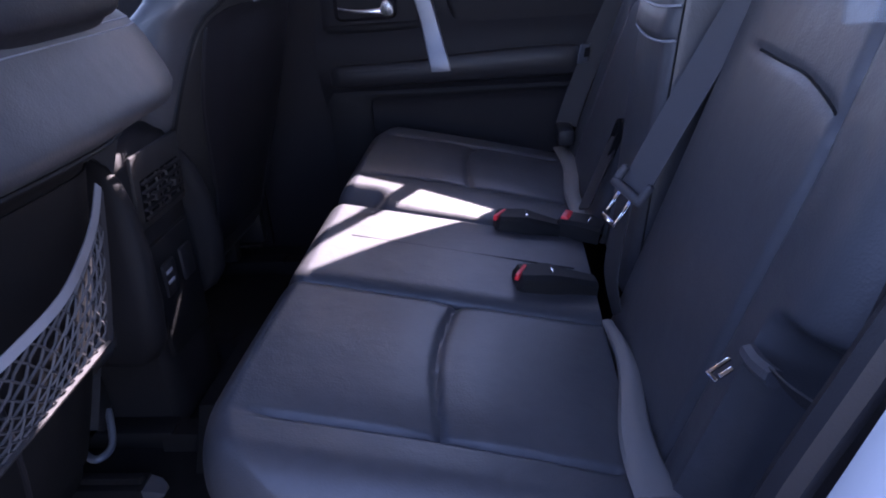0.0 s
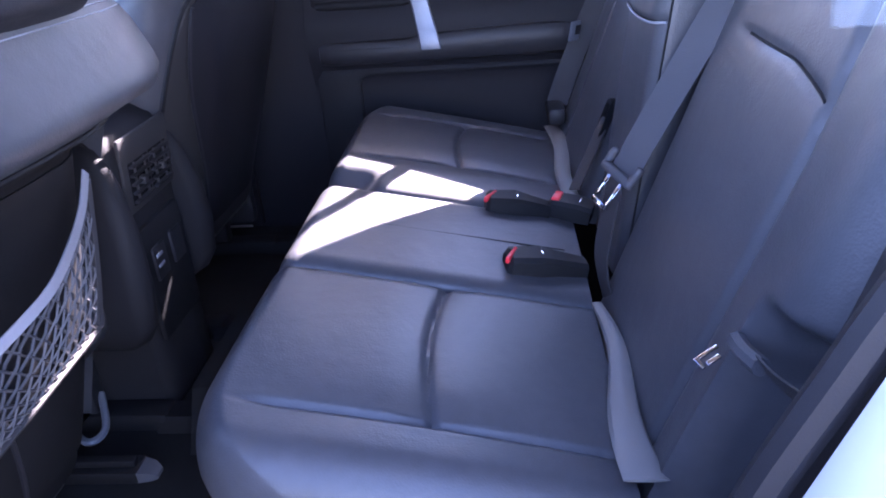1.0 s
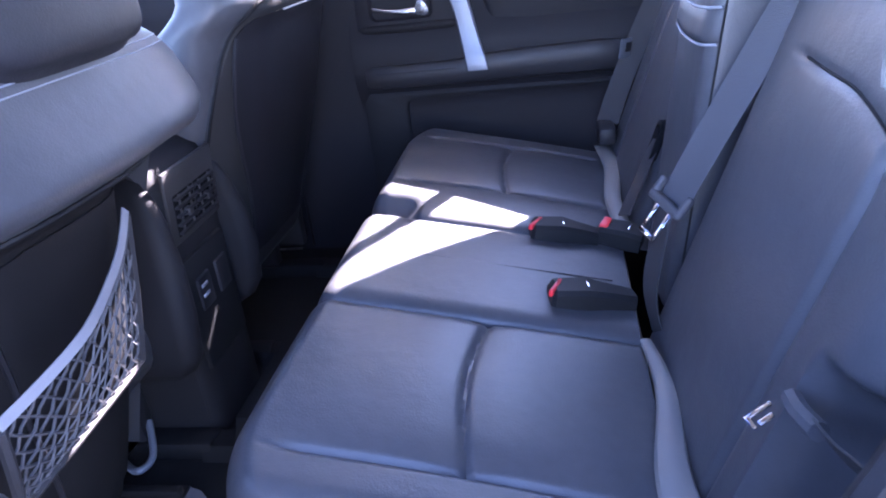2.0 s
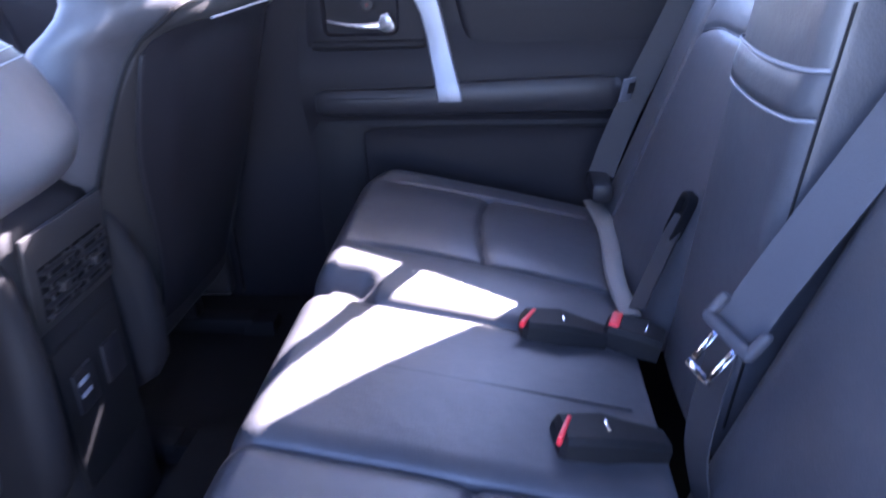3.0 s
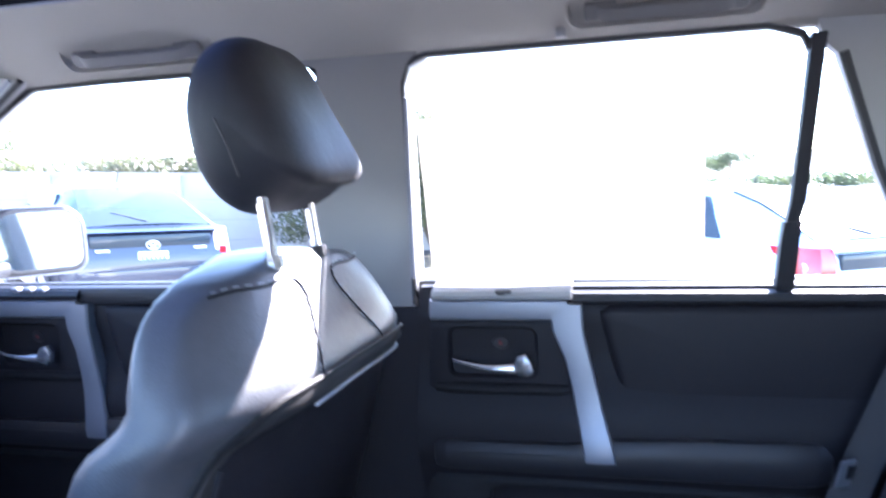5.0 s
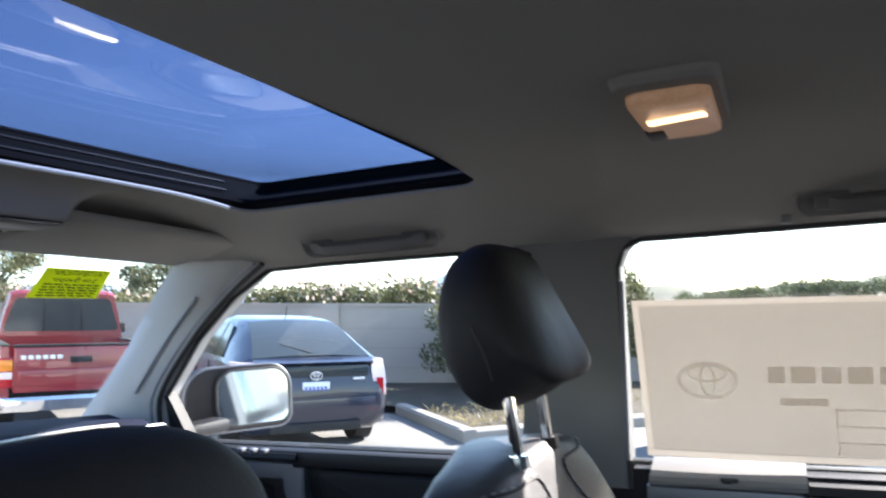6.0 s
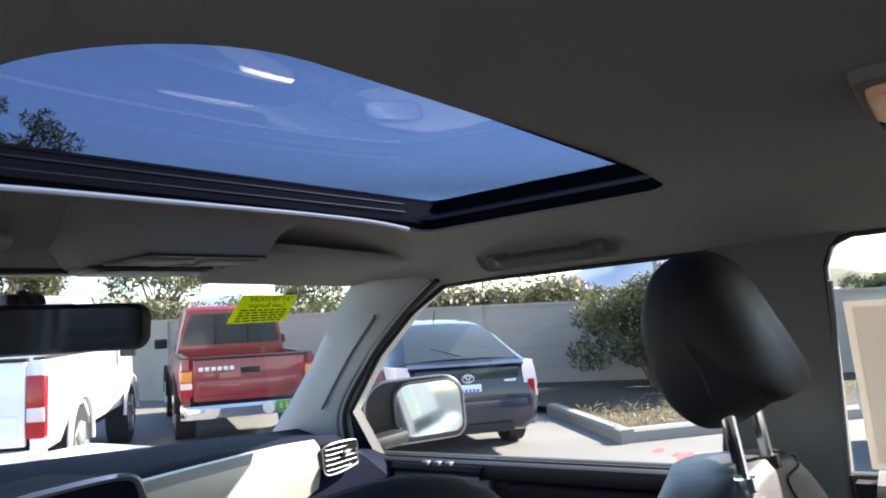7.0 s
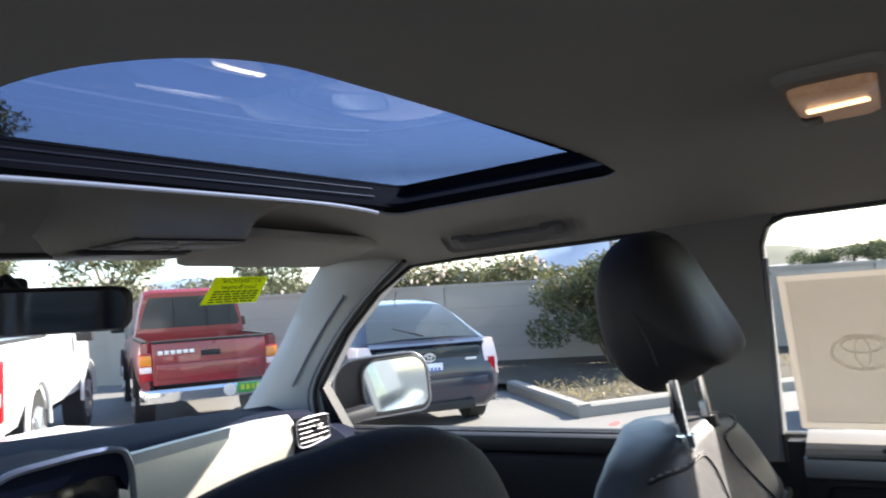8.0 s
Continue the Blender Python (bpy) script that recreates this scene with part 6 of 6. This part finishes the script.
# hedge behind the wall
blobs, fl = [], []
for k in range(150):
    t = rng.uniform(0.19, 1)
    p = W0 + (W1 - W0) * t + WN * rng.uniform(0.5, 2.4)
    h = rng.uniform(0.55, 1.0) * (1.0 + 0.25 * math.sin(t * 23) + 0.15 * math.sin(t * 61 + 1))
    z = gz(p.x, p.y) + 1.55 + 0.25 * h
    blobs.append((p.x, p.y, z, 0.6, 0.6, 0.45 * h))
pts = clumps(rng, blobs, 260)
leaf_mesh("hedge", pts, 0.085, LEAF, None, "long green flowering hedge behind the wall", "hedge", "stuff")
leaf_mesh("hedge_flowers", clumps(rng, [b for b in blobs if rng.uniform() < 0.6], 22, 0.12), 0.07, FLOWER, None, "pale pink blossom in the hedge", "flowers", "stuff", flat=1.4)


def bush(x, y, r, h, label, material=LEAF, per=900):
    z0 = gz(x, y) + 0.1
    b = thing("bush", (x, y, z0), label, "bush")
    limbs = []
    for k in range(9):
        a = rng.uniform(0, 6.28)
        e = Vector((x + 0.75 * r * math.cos(a), y + 0.75 * r * math.sin(a), z0 + h * rng.uniform(0.55, 0.9)))
        m = Vector((x + 0.25 * r * math.cos(a), y + 0.25 * r * math.sin(a), z0 + h * 0.35))
        limbs.append(tube([(x, y, z0 - 0.1), m, e], 0.025, 6))
    part("branches", limbs, BARK, b)
    bl = []
    for k in range(22):
        a, q = rng.uniform(0, 6.28), r * math.sqrt(rng.uniform(0, 1)) * 0.8
        bl.append((x + q * math.cos(a), y + q * math.sin(a), z0 + h * (0.35 + 0.55 * rng.uniform()) * (1 - 0.25 * (q / r) ** 2), r * 0.34, r * 0.34, h * 0.17))
    leaf_mesh("foliage", clumps(rng, bl, per // 3), 0.07, material, b)
    return b


bush(12.1, 5.1, 1.40, 2.05, "large green bush against the wall, the taller one added for shade", per=1500)
# these two stand out of view, added to cast shade on the bed
bush(12.8, 3.7, 1.3, 2.9, "large green bush against the wall, the taller one added for shade", per=2400)
bush(13.2, 3.35, 0.75, 2.3, "dark green bush out of view, added to shade the bed", LEAF_DARK, 1600)
# tufts crowd the kerb corner, where the bed is in sun
g = []
for k in range(800):
    u, v = 0.55 * rng.uniform(0, 1) ** 1.7, rng.uniform(0, 1) ** 1.3
    p = KC + (KA - KC) * u * 1.1 + Vector((1, 0.1, 0)) * (0.25 + 2.2 * v ** 1.6) + (KB - KC) * 0.55 * v * (1 - u)
    g.append((p.x, p.y, gz(p.x, p.y) + 0.14 + 0.10 * rng.uniform()))
leaf_mesh("dry_grass", g, 0.06, GRASS, None, "dry yellow grass tufts in the bed", "grass", "stuff", flat=0.25)


def tree(x, y, h, r, label, material=LEAF, n=26, base=None):
    z0 = gz(x, y) if base is None else base
    t = thing("tree", (x, y, z0), label, "tree", "trees beyond the wall")
    trunk = [[Vector((x + q * math.cos(a) + 0.1 * math.sin(z), y + q * math.sin(a), z0 + z)) for a in [2 * math.pi * k / 8 for k in range(8)]] for z, q in ((0, 0.035 * h), (h * 0.3, 0.024 * h), (h * 0.6, 0.015 * h))]
    part("trunk", loft(trunk), BARK, t)
    bl, limbs = [], []
    for k in range(n):
        a, q = rng.uniform(0, 6.28), r * math.sqrt(rng.uniform(0, 1)) * 0.85
        z = z0 + h * rng.uniform(0.45, 0.93) * (1 - 0.15 * (q / r) ** 2)
        c = Vector((x + q * math.cos(a), y + q * math.sin(a), z))
        limbs.append(tube([(x, y, z0 + h * 0.35), ((x + c.x) / 2, (y + c.y) / 2, z - 0.12 * h), c], 0.006 * h, 5))
        bl.append((c.x, c.y, c.z, r * 0.32, r * 0.32, r * 0.22))
    part("limb", limbs, BARK, t)
    leaf_mesh("crown", clumps(rng, bl, 170), 0.045 * r + 0.05, material, t)
    return t


tree(11.5, 27.9, 11.2, 2.3, "tall green tree beyond the wall")
for x, y, h, r in ((6, 29, 5.2, 2.2), (10.5, 26, 4.4, 1.8), (14.5, 24, 4.6, 1.9), (3.0, 33, 5.5, 2.6), (19, 21, 3.8, 1.6)):
    tree(x, y, h, r, "rounded green tree beyond the wall", LEAF, 20)
for x, y, h, r in ((88, 2, 3.2, 3.0), (92, -5, 4.2, 3.6), (95, -9, 3.4, 3.2), (99, -14, 4.0, 3.4), (90, 9, 2.8, 3.0), (93, -2, 3.6, 3.2), (91, 5, 3.0, 2.8)):
    tree(x, y, h, r, "dark distant tree on the hill", LEAF_DARK, 18, base=-0.4)
p = W0 + (W1 - W0) * 0.20 + WN * 7
ob = part("lamp_post", [tube([(p.x, p.y, -0.5), (p.x, p.y, 7.5)], 0.075, 10), tube([(p.x, p.y, 7.4), (p.x - 0.8, p.y + 0.3, 7.55)], 0.05, 8)], POLE)
tagged(ob, "tall grey metal lamp post beyond the wall", "lamp post")

# low far planting beyond the car park
fr = []
for k in range(46):
    a = radians(rng.uniform(-32, 16))
    d = rng.uniform(52, 60)
    fr.append((d * math.cos(a), d * math.sin(a), -0.15 + rng.uniform(0.2, 0.5), 1.6, 1.6, 0.55))
leaf_mesh("far_hedge", clumps(rng, fr, 240), 0.22, LEAF_DARK, None, "dark low hedge far across the car park", "hedge", "stuff")

# far hills
def hill(name, d, b0, b1, hmax, seed, color, label):
    m = mat(name + "_ground", color, 0.95, vary=0.2, scale=0.01, grain=0.2, bump=0)
    rows = []
    for k in range(61):
        b = radians(b0 + (b1 - b0) * k / 60)
        h = hmax * (0.35 + 0.65 * abs(noise.noise(Vector((k * 0.11, seed, 0))) + 0.35)) * smoothstep(0, 8, k) * smoothstep(60, 52, k)
        rows.append([Vector(((d + o) * math.sin(b), (d + o) * math.cos(b), z)) for o, z in ((-d * 0.12, -2.0), (-d * 0.04, h * 0.6 - 1), (0, h), (d * 0.12, -2.0))])
    return tagged(part(name, loft(rows, closed=False, caps=False), m, smooth=60), label, "hill", kind="structure")


hill("hill", 420, 76, 120, 15, 3.3, (0.10, 0.10, 0.07), "low brown distant hill")
# the mountains' blue is air haze put into the surface colour
hill("mountain", 2600, 10, 82, 190, 9.1, (0.20, 0.27, 0.38), "distant mountain range with blue haze in its colour")

for u, v, w in ((7.12, 3.34, 0.13), (6.90, 2.98, 0.20), (6.98, 3.10, 0.10)):
    ob = part("paint_mark", loft([[Vector((u + w * math.cos(t) * s, v + 0.4 * w * math.sin(t) * s, gz(u, v) + 0.006)) for t in [k * 0.63 + 0.2 * math.sin(k * 2.1) for k in range(10)]] for s in (1, 0.1)], caps=False), RED_MARK)
    tagged(ob, "faded red paint mark on asphalt", "paint mark")


# ---- parked vehicles; built with the rear at the origin and the nose along +y
def wheel(name, parent, x, y, r, w):
    wh = part(name, tube([(x - w / 2, y, r), (x - w / 2 + 0.02, y, r), (x + w / 2 - 0.02, y, r), (x + w / 2, y, r)], r * 0.985, 28), TYRE, parent)
    sgn = 1 if x > 0 else -1
    xf = x + sgn * w / 2
    part("rim", loft([[Vector((xf + sgn * o, y + q * math.cos(t), r + q * math.sin(t))) for t in [2 * math.pi * k / 24 for k in range(24)]] for o, q in ((0.002, r * 0.64), (0.008, r * 0.60), (-0.03, r * 0.5), (0.0, r * 0.12))]), RIM, wh)
    for k in range(5):
        t = 2 * math.pi * k / 5
        part("spoke", tube([(xf + sgn * 0.004, y + 0.1 * r * math.cos(t), r + 0.1 * r * math.sin(t)), (xf + sgn * 0.006, y + 0.6 * r * math.cos(t), r + 0.6 * r * math.sin(t))], 0.03, 6), RIM, wh)
    return wh


def place(ob, x, y, heading):
    ob.matrix_basis = Matrix.Translation((x, y, gz(x, y))) @ TILT @ pose(0, 0, 0, 0, 0, -heading)


def section_body(stations):
    """Stations: y, half width, bottom, belt height, roof height, half width at the roof."""
    rings = []
    for y, w, zb, zs, zr, wr in stations:
        half = [(w * 0.80, zb), (w * 0.97, zb + 0.10), (w, zb + 0.55 * (zs - zb)), (w * 0.985, zs - 0.04), (w * 0.95, zs), ((w * 0.95 + wr) / 2 + 0.01, (zs + zr) / 2), (wr, zr - 0.035), (wr * 0.85, zr - 0.004), (wr * 0.4, zr)]
        rings.append([Vector((x, y, z)) for x, z in half] + [Vector((-x, y, z)) for x, z in half[::-1]])
    fine = []
    for k in range(len(rings) - 1):
        a, b, c, d = rings[max(k - 1, 0)], rings[k], rings[k + 1], rings[min(k + 2, len(rings) - 1)]
        for j in range(3):
            t = j / 3
            fine.append([p + (q - p) * t for p, q in zip(b, c)])
    fine.append(rings[-1])
    return loft(fine)


def emblem(parent, y, z, r):
    for rx, rz, cz in ((1.0, 0.68, 0), (0.62, 0.30, 0.25), (0.30, 0.62, 0)):
        part("emblem_ring", tube([(r * rx * math.cos(t), y, z + r * (cz + rz * math.sin(t))) for t in [2 * math.pi * k / 20 for k in range(20)]], r * 0.09, 5, True), BADGE, parent)


def number_plate(parent, x, y, z, w=0.30, h=0.15):
    pl = part("number_plate", bx(x - w / 2, x + w / 2, y - 0.008, y, z, z + h, 0.004), PLATE, parent, "pale number plate with blue bars")
    for k in range(6):
        xx = x - w * 0.42 + k * w * 0.145
        part("plate_bar", bx(xx, xx + w * 0.09, y - 0.011, y - 0.007, z + h * 0.25, z + h * 0.68, 0.001), PLATE_INK, pl)
    return pl


def hatchback(paint, label, x, y, heading, red=False):
    c = thing("hatchback_car", (0, 0, 0), label, "car", "parked vehicles")
    st = [(0.00, 0.74, 0.30, 0.62, 0.68, 0.70), (0.05, 0.82, 0.27, 0.80, 0.92, 0.74), (0.14, 0.86, 0.24, 0.92, 1.03, 0.72), (0.42, 0.87, 0.22, 0.97, 1.16, 0.66), (0.80, 0.875, 0.20, 0.98, 1.32, 0.61), (1.25, 0.875, 0.20, 0.97, 1.44, 0.58), (1.85, 0.875, 0.20, 0.96, 1.49, 0.57), (2.4, 0.875, 0.20, 0.95, 1.46, 0.57), (3.0, 0.87, 0.20, 0.94, 1.28, 0.60), (3.5, 0.86, 0.20, 0.92, 1.02, 0.66), (4.1, 0.80, 0.22, 0.75, 0.82, 0.60), (4.45, 0.60, 0.28, 0.55, 0.60, 0.45)]
    part("body", section_body(st), paint, c, smooth=50)
    # rear glass, spoiler and lower glass panel
    part("rear_window", loft([[Vector((-w, yy, zz)), Vector((-w * 0.4, yy, zz + 0.022)), Vector((w * 0.4, yy, zz + 0.022)), Vector((w, yy, zz)), Vector((w, yy + 0.05, zz - 0.05)), Vector((-w, yy + 0.05, zz - 0.05))] for yy, zz, w in ((0.16, 1.035, 0.66), (0.45, 1.175, 0.60), (0.80, 1.325, 0.55), (1.10, 1.415, 0.51))]), CAR_GLASS, c)
    part("spoiler", loft([[Vector((xx, 0.02, 0.985)), Vector((xx, 0.20, 1.04)), Vector((xx, 0.22, 1.01)), Vector((xx, 0.05, 0.955))] for xx in (-0.66, -0.3, 0.3, 0.66)]), paint, c)
    part("lower_glass", bx(-0.60, 0.60, 0.015, 0.06, 0.83, 0.95, 0.01), CAR_GLASS, c)
    part("wiper", tube([(0.0, 0.20, 1.075), (-0.30, 0.40, 1.165)], 0.012, 6), TYRE, c)
    for sx in (-1, 1):
        lamp = part("tail_lamp", loft([[Vector((sx * a, yy, zz)) for a, yy, zz in ((w0, y0, z), (w1, y0 + 0.01, z), (0.862, 0.13 + 0.12 * f, z), (0.845, 0.30 + 0.15 * f, z))] for z, w0, w1, y0, f in ((0.60, 0.70, 0.80, 0.03, 0.0), (0.75, 0.66, 0.82, 0.02, 0.2), (0.90, 0.64, 0.80, 0.03, 0.6), (1.00, 0.66, 0.78, 0.06, 1.0))]), LAMP_RED if red else LAMP_CLEAR, c, "tall red tail lamp" if red else "tall clear tail lamp")
        part("red_lens", loft([[Vector((sx * a, yy, zz)) for a, yy, zz in ((w0, y0, z), (w1, y0 + 0.01, z), (w1, y0 + 0.05, z), (w0, y0 + 0.05, z))] for z, w0, w1, y0 in ((0.62, 0.72, 0.79, 0.020), (0.80, 0.70, 0.78, 0.012))]), LAMP_RED, lamp)
        part("side_window", loft([[Vector((sx * (0.845 - 0.50 * (z - 0.97)), yy, z)) for yy, z in pr] + [Vector((sx * (0.80 - 0.5 * (z - 0.97)), yy, z)) for yy, z in pr[::-1]] for pr in ([(0.95, 1.02), (1.55, 1.02)], [(1.25, 1.36), (1.55, 1.41)])]), CAR_GLASS, c)
        part("side_window", loft([[Vector((sx * (0.845 - 0.50 * (z - 0.97)), yy, z)) for yy, z in pr] + [Vector((sx * (0.80 - 0.5 * (z - 0.97)), yy, z)) for yy, z in pr[::-1]] for pr in ([(1.62, 1.02), (3.0, 1.02)], [(1.62, 1.41), (2.5, 1.38)])]), CAR_GLASS, c)
        part("door_line", [tube([(sx * 0.874, 1.58, 0.35), (sx * 0.872, 1.58, 0.95)], 0.006, 4), tube([(sx * 0.874, 2.55, 0.35), (sx * 0.872, 2.55, 0.95)], 0.006, 4)], TYRE, c)
        for yy in (0.85, 3.55):
            wheel("wheel", c, sx * 0.78, yy, 0.31, 0.20)
            part("wheel_arch", tube([(sx * 0.872, yy + 0.37 * math.cos(t), 0.31 + 0.37 * math.sin(t)) for t in [math.pi * k / 12 for k in range(13)]], 0.018, 6), TYRE, c)
    part("bumper", loft([[Vector((xx, yy - 0.04, 0.60)), Vector((xx, yy - 0.055, 0.48)), Vector((xx, yy, 0.30)), Vector((xx, 0.25, 0.30)), Vector((xx, 0.25, 0.62))] for xx, yy in ((-0.80, 0.12), (-0.66, 0.03), (-0.3, 0.0), (0.3, 0.0), (0.66, 0.03), (0.80, 0.12))]), paint, c)
    part("bumper_insert", bx(-0.5, 0.5, -0.05, 0.05, 0.26, 0.36, 0.02), TYRE, c)
    number_plate(c, 0.0, 0.012, 0.63)
    emblem(c, 0.005, 0.845, 0.065)
    for xx in (-0.55, 0.42):
        part("badge_bar", bx(xx, xx + 0.13, -0.002, 0.02, 0.79, 0.815, 0.003), BADGE, c)
    part("antenna", tube([(0, 1.35, 1.45), (0, 1.25, 1.60)], 0.006, 6), TYRE, c)
    place(c, x, y, heading)
    return c


def pickup(paint, label, x, y, heading, width=1.70, h_bed=1.13, h_cab=1.84, r=0.38, old=True):
    c = thing("pickup_truck", (0, 0, 0), label, "pickup truck", "parked vehicles")
    w = width / 2
    # bed sides, each with a rail and a wheel arch bulge
    for sx in (-1, 1):
        rows = []
        for yy, o in ((0.0, -0.02), (0.06, 0.0), (0.6, 0.0), (0.9, 0.03), (1.2, 0.04), (1.5, 0.03), (1.85, 0.0)):
            zb = 0.50 + (0.30 if 0.75 < yy < 1.65 else 0.05)
            rows.append([Vector((sx * a, yy, z)) for a, z in ((w - 0.03, zb), (w + o, zb + 0.12), (w + o, h_bed - 0.22), (w - 0.015, h_bed - 0.03), (w - 0.04, h_bed), (w - 0.10, h_bed), (w - 0.12, zb))])
        part("bed_side", loft(rows), paint, c, smooth=50)
        part("bed_rail", bx(sx * (w - 0.07) - 0.045, sx * (w - 0.07) + 0.045, 0.05, 1.85, h_bed - 0.005, h_bed + 0.02, 0.008), TYRE, c)
        lamp = part("tail_lamp", bx(sx * (w - 0.075) - 0.075, sx * (w - 0.075) + 0.075, -0.015, 0.10, 0.66, h_bed - 0.13, 0.015), LAMP_RED, c, "upright red tail lamp")
        part("amber_lens" if old else "clear_lens", bx(sx * (w - 0.075) - 0.07, sx * (w - 0.075) + 0.07, -0.021, 0.0, h_bed - 0.28 if old else 0.80, h_bed - 0.15 if old else 0.92, 0.01), LAMP_AMBER if old else LAMP_CLEAR, lamp)
        if old:
            part("clear_lens", bx(sx * (w - 0.075) - 0.07, sx * (w - 0.075) + 0.07, -0.021, 0.0, 0.76, 0.84, 0.01), LAMP_CLEAR, lamp)
        for yy in (1.2, 4.05):
            wheel("wheel", c, sx * (w - 0.12), yy, r, 0.25)
            part("wheel_arch", tube([(sx * (w + 0.02), yy + (r + 0.09) * math.cos(t), r + 0.02 + (r + 0.09) * math.sin(t)) for t in [math.pi * k / 12 for k in range(13)]], 0.025, 6), TYRE if old else paint, c)
        mir = part("mirror", bx(sx * (w + 0.12) - 0.10, sx * (w + 0.12) + 0.10, 3.15, 3.27, 1.20, 1.36, 0.03, 3), TYRE, c, "black door mirror")
        part("side_window", loft([[Vector((sx * (w - 0.03 - 0.28 * (z - 1.15)), yy, z)) for yy, z in pr] + [Vector((sx * (w - 0.10 - 0.28 * (z - 1.15)), yy, z)) for yy, z in pr[::-1]] for pr in ([(2.1, 1.20), (3.2, 1.20)], [(2.2, h_cab - 0.14), (2.9, h_cab - 0.14)])]), CAR_GLASS, c)
    part("bed_floor", bx(-w + 0.1, w - 0.1, 0.05, 1.85, 0.62, 0.68, 0.01), TYRE, c)
    # cab with rear window
    st = [(1.88, w * 0.97, 0.48, h_bed + 0.03, h_cab - 0.05, w * 0.77), (1.98, w * 0.99, 0.46, h_bed + 0.04, h_cab, w * 0.78), (2.6, w, 0.46, h_bed + 0.03, h_cab + 0.01, w * 0.78), (3.0, w, 0.46, h_bed, h_cab - 0.06, w * 0.78), (3.55, w, 0.46, h_bed - 0.03, h_bed + 0.05, w * 0.80), (4.4, w * 0.98, 0.48, h_bed - 0.08, h_bed - 0.02, w * 0.75), (4.85, w * 0.9, 0.52, h_bed - 0.2, h_bed - 0.15, w * 0.7)]
    part("cab", section_body(st), paint, c, smooth=50)
    rw = part("rear_window", loft([[Vector((-a, 1.872, z)), Vector((a, 1.872, z)), Vector((a, 1.90, z)), Vector((-a, 1.90, z))] for z, a in ((h_bed + 0.13, w * 0.82), (h_bed + 0.18, w * 0.85), (h_cab - 0.17, w * 0.72), (h_cab - 0.12, w * 0.67))]), CAR_GLASS, c)
    for sx in (-1, 1):
        part("slider_bar", bx(sx * 0.24 - 0.012, sx * 0.24 + 0.012, 1.862, 1.875, h_bed + 0.13, h_cab - 0.14, 0.003), TYRE, rw)
    part("stop_lamp", bx(-0.13, 0.13, 1.885, 1.91, h_cab - 0.085, h_cab - 0.055, 0.006), LAMP_RED, c)
    # tailgate
    tg = part("tailgate", [bx(-w + 0.155, w - 0.155, -0.02, 0.05, 0.60, h_bed - 0.01, 0.012, 3), bx(-w + 0.20, w - 0.20, -0.028, 0.0, 0.66, 0.86, 0.012, 3)], paint, c)
    part("gate_cap", bx(-w + 0.14, w - 0.14, -0.03, 0.06, h_bed - 0.012, h_bed + 0.02, 0.008), TYRE, tg)
    part("gate_handle", bx(-0.12, 0.12, -0.04, -0.01, 0.93, 1.0, 0.01), TYRE, tg)
    xx = -w + 0.22
    if old:
        for k in range(6):
            part("badge_bar", bx(xx, xx + 0.055, -0.026, -0.015, 0.975, 1.025, 0.004), BADGE, tg)
            xx += 0.075
    # chrome step bumper
    bp = part("bumper", loft([[Vector((a, yy - 0.14, 0.56)), Vector((a, yy - 0.16, 0.52)), Vector((a, yy - 0.14, 0.40)), Vector((a, yy, 0.38)), Vector((a, yy, 0.57))] for a, yy in ((-w + 0.0, 0.05), (-w + 0.08, 0.0), (-0.3, -0.01), (0.3, -0.01), (w - 0.08, 0.0), (w, 0.05))]), CHROME if old else paint, c, "bright step bumper")
    if old:
        part("emblem_disc", tube([(0.20, -0.185, 0.48), (0.20, -0.172, 0.48)], 0.075, 16), BADGE, bp)
        sg = part("dealer_plate", bx(0.29, 0.69, -0.185, -0.172, 0.43, 0.56, 0.006), GREEN_SIGN, bp, "dark green plate with pale bars")
        for k in range(5):
            part("plate_bar", bx(0.33 + 0.066 * k, 0.375 + 0.066 * k, -0.188, -0.183, 0.465, 0.53, 0.002), YELLOW, sg)
    part("under_frame", bx(-w + 0.2, w - 0.2, 0.05, 4.6, 0.40, 0.62, 0.03), TYRE, c)
    place(c, x, y, heading)
    return c


pickup(RED_PAINT, "dark red older pickup truck parked facing wall", 5.53, 8.06, 31)
hatchback(BLUE_PAINT, "dark blue hatchback car parked facing the wall", 5.97, 4.98, 38)
pickup(WHITE_PAINT, "white pickup truck parked with its tail out", 1.70, 7.55, 40, width=1.95, h_bed=1.32, h_cab=1.95, r=0.40, old=False)
hatchback(PALE_PAINT, "pale blue car with red tail lamps parked alongside", 5.6, -1.70, 50, True)
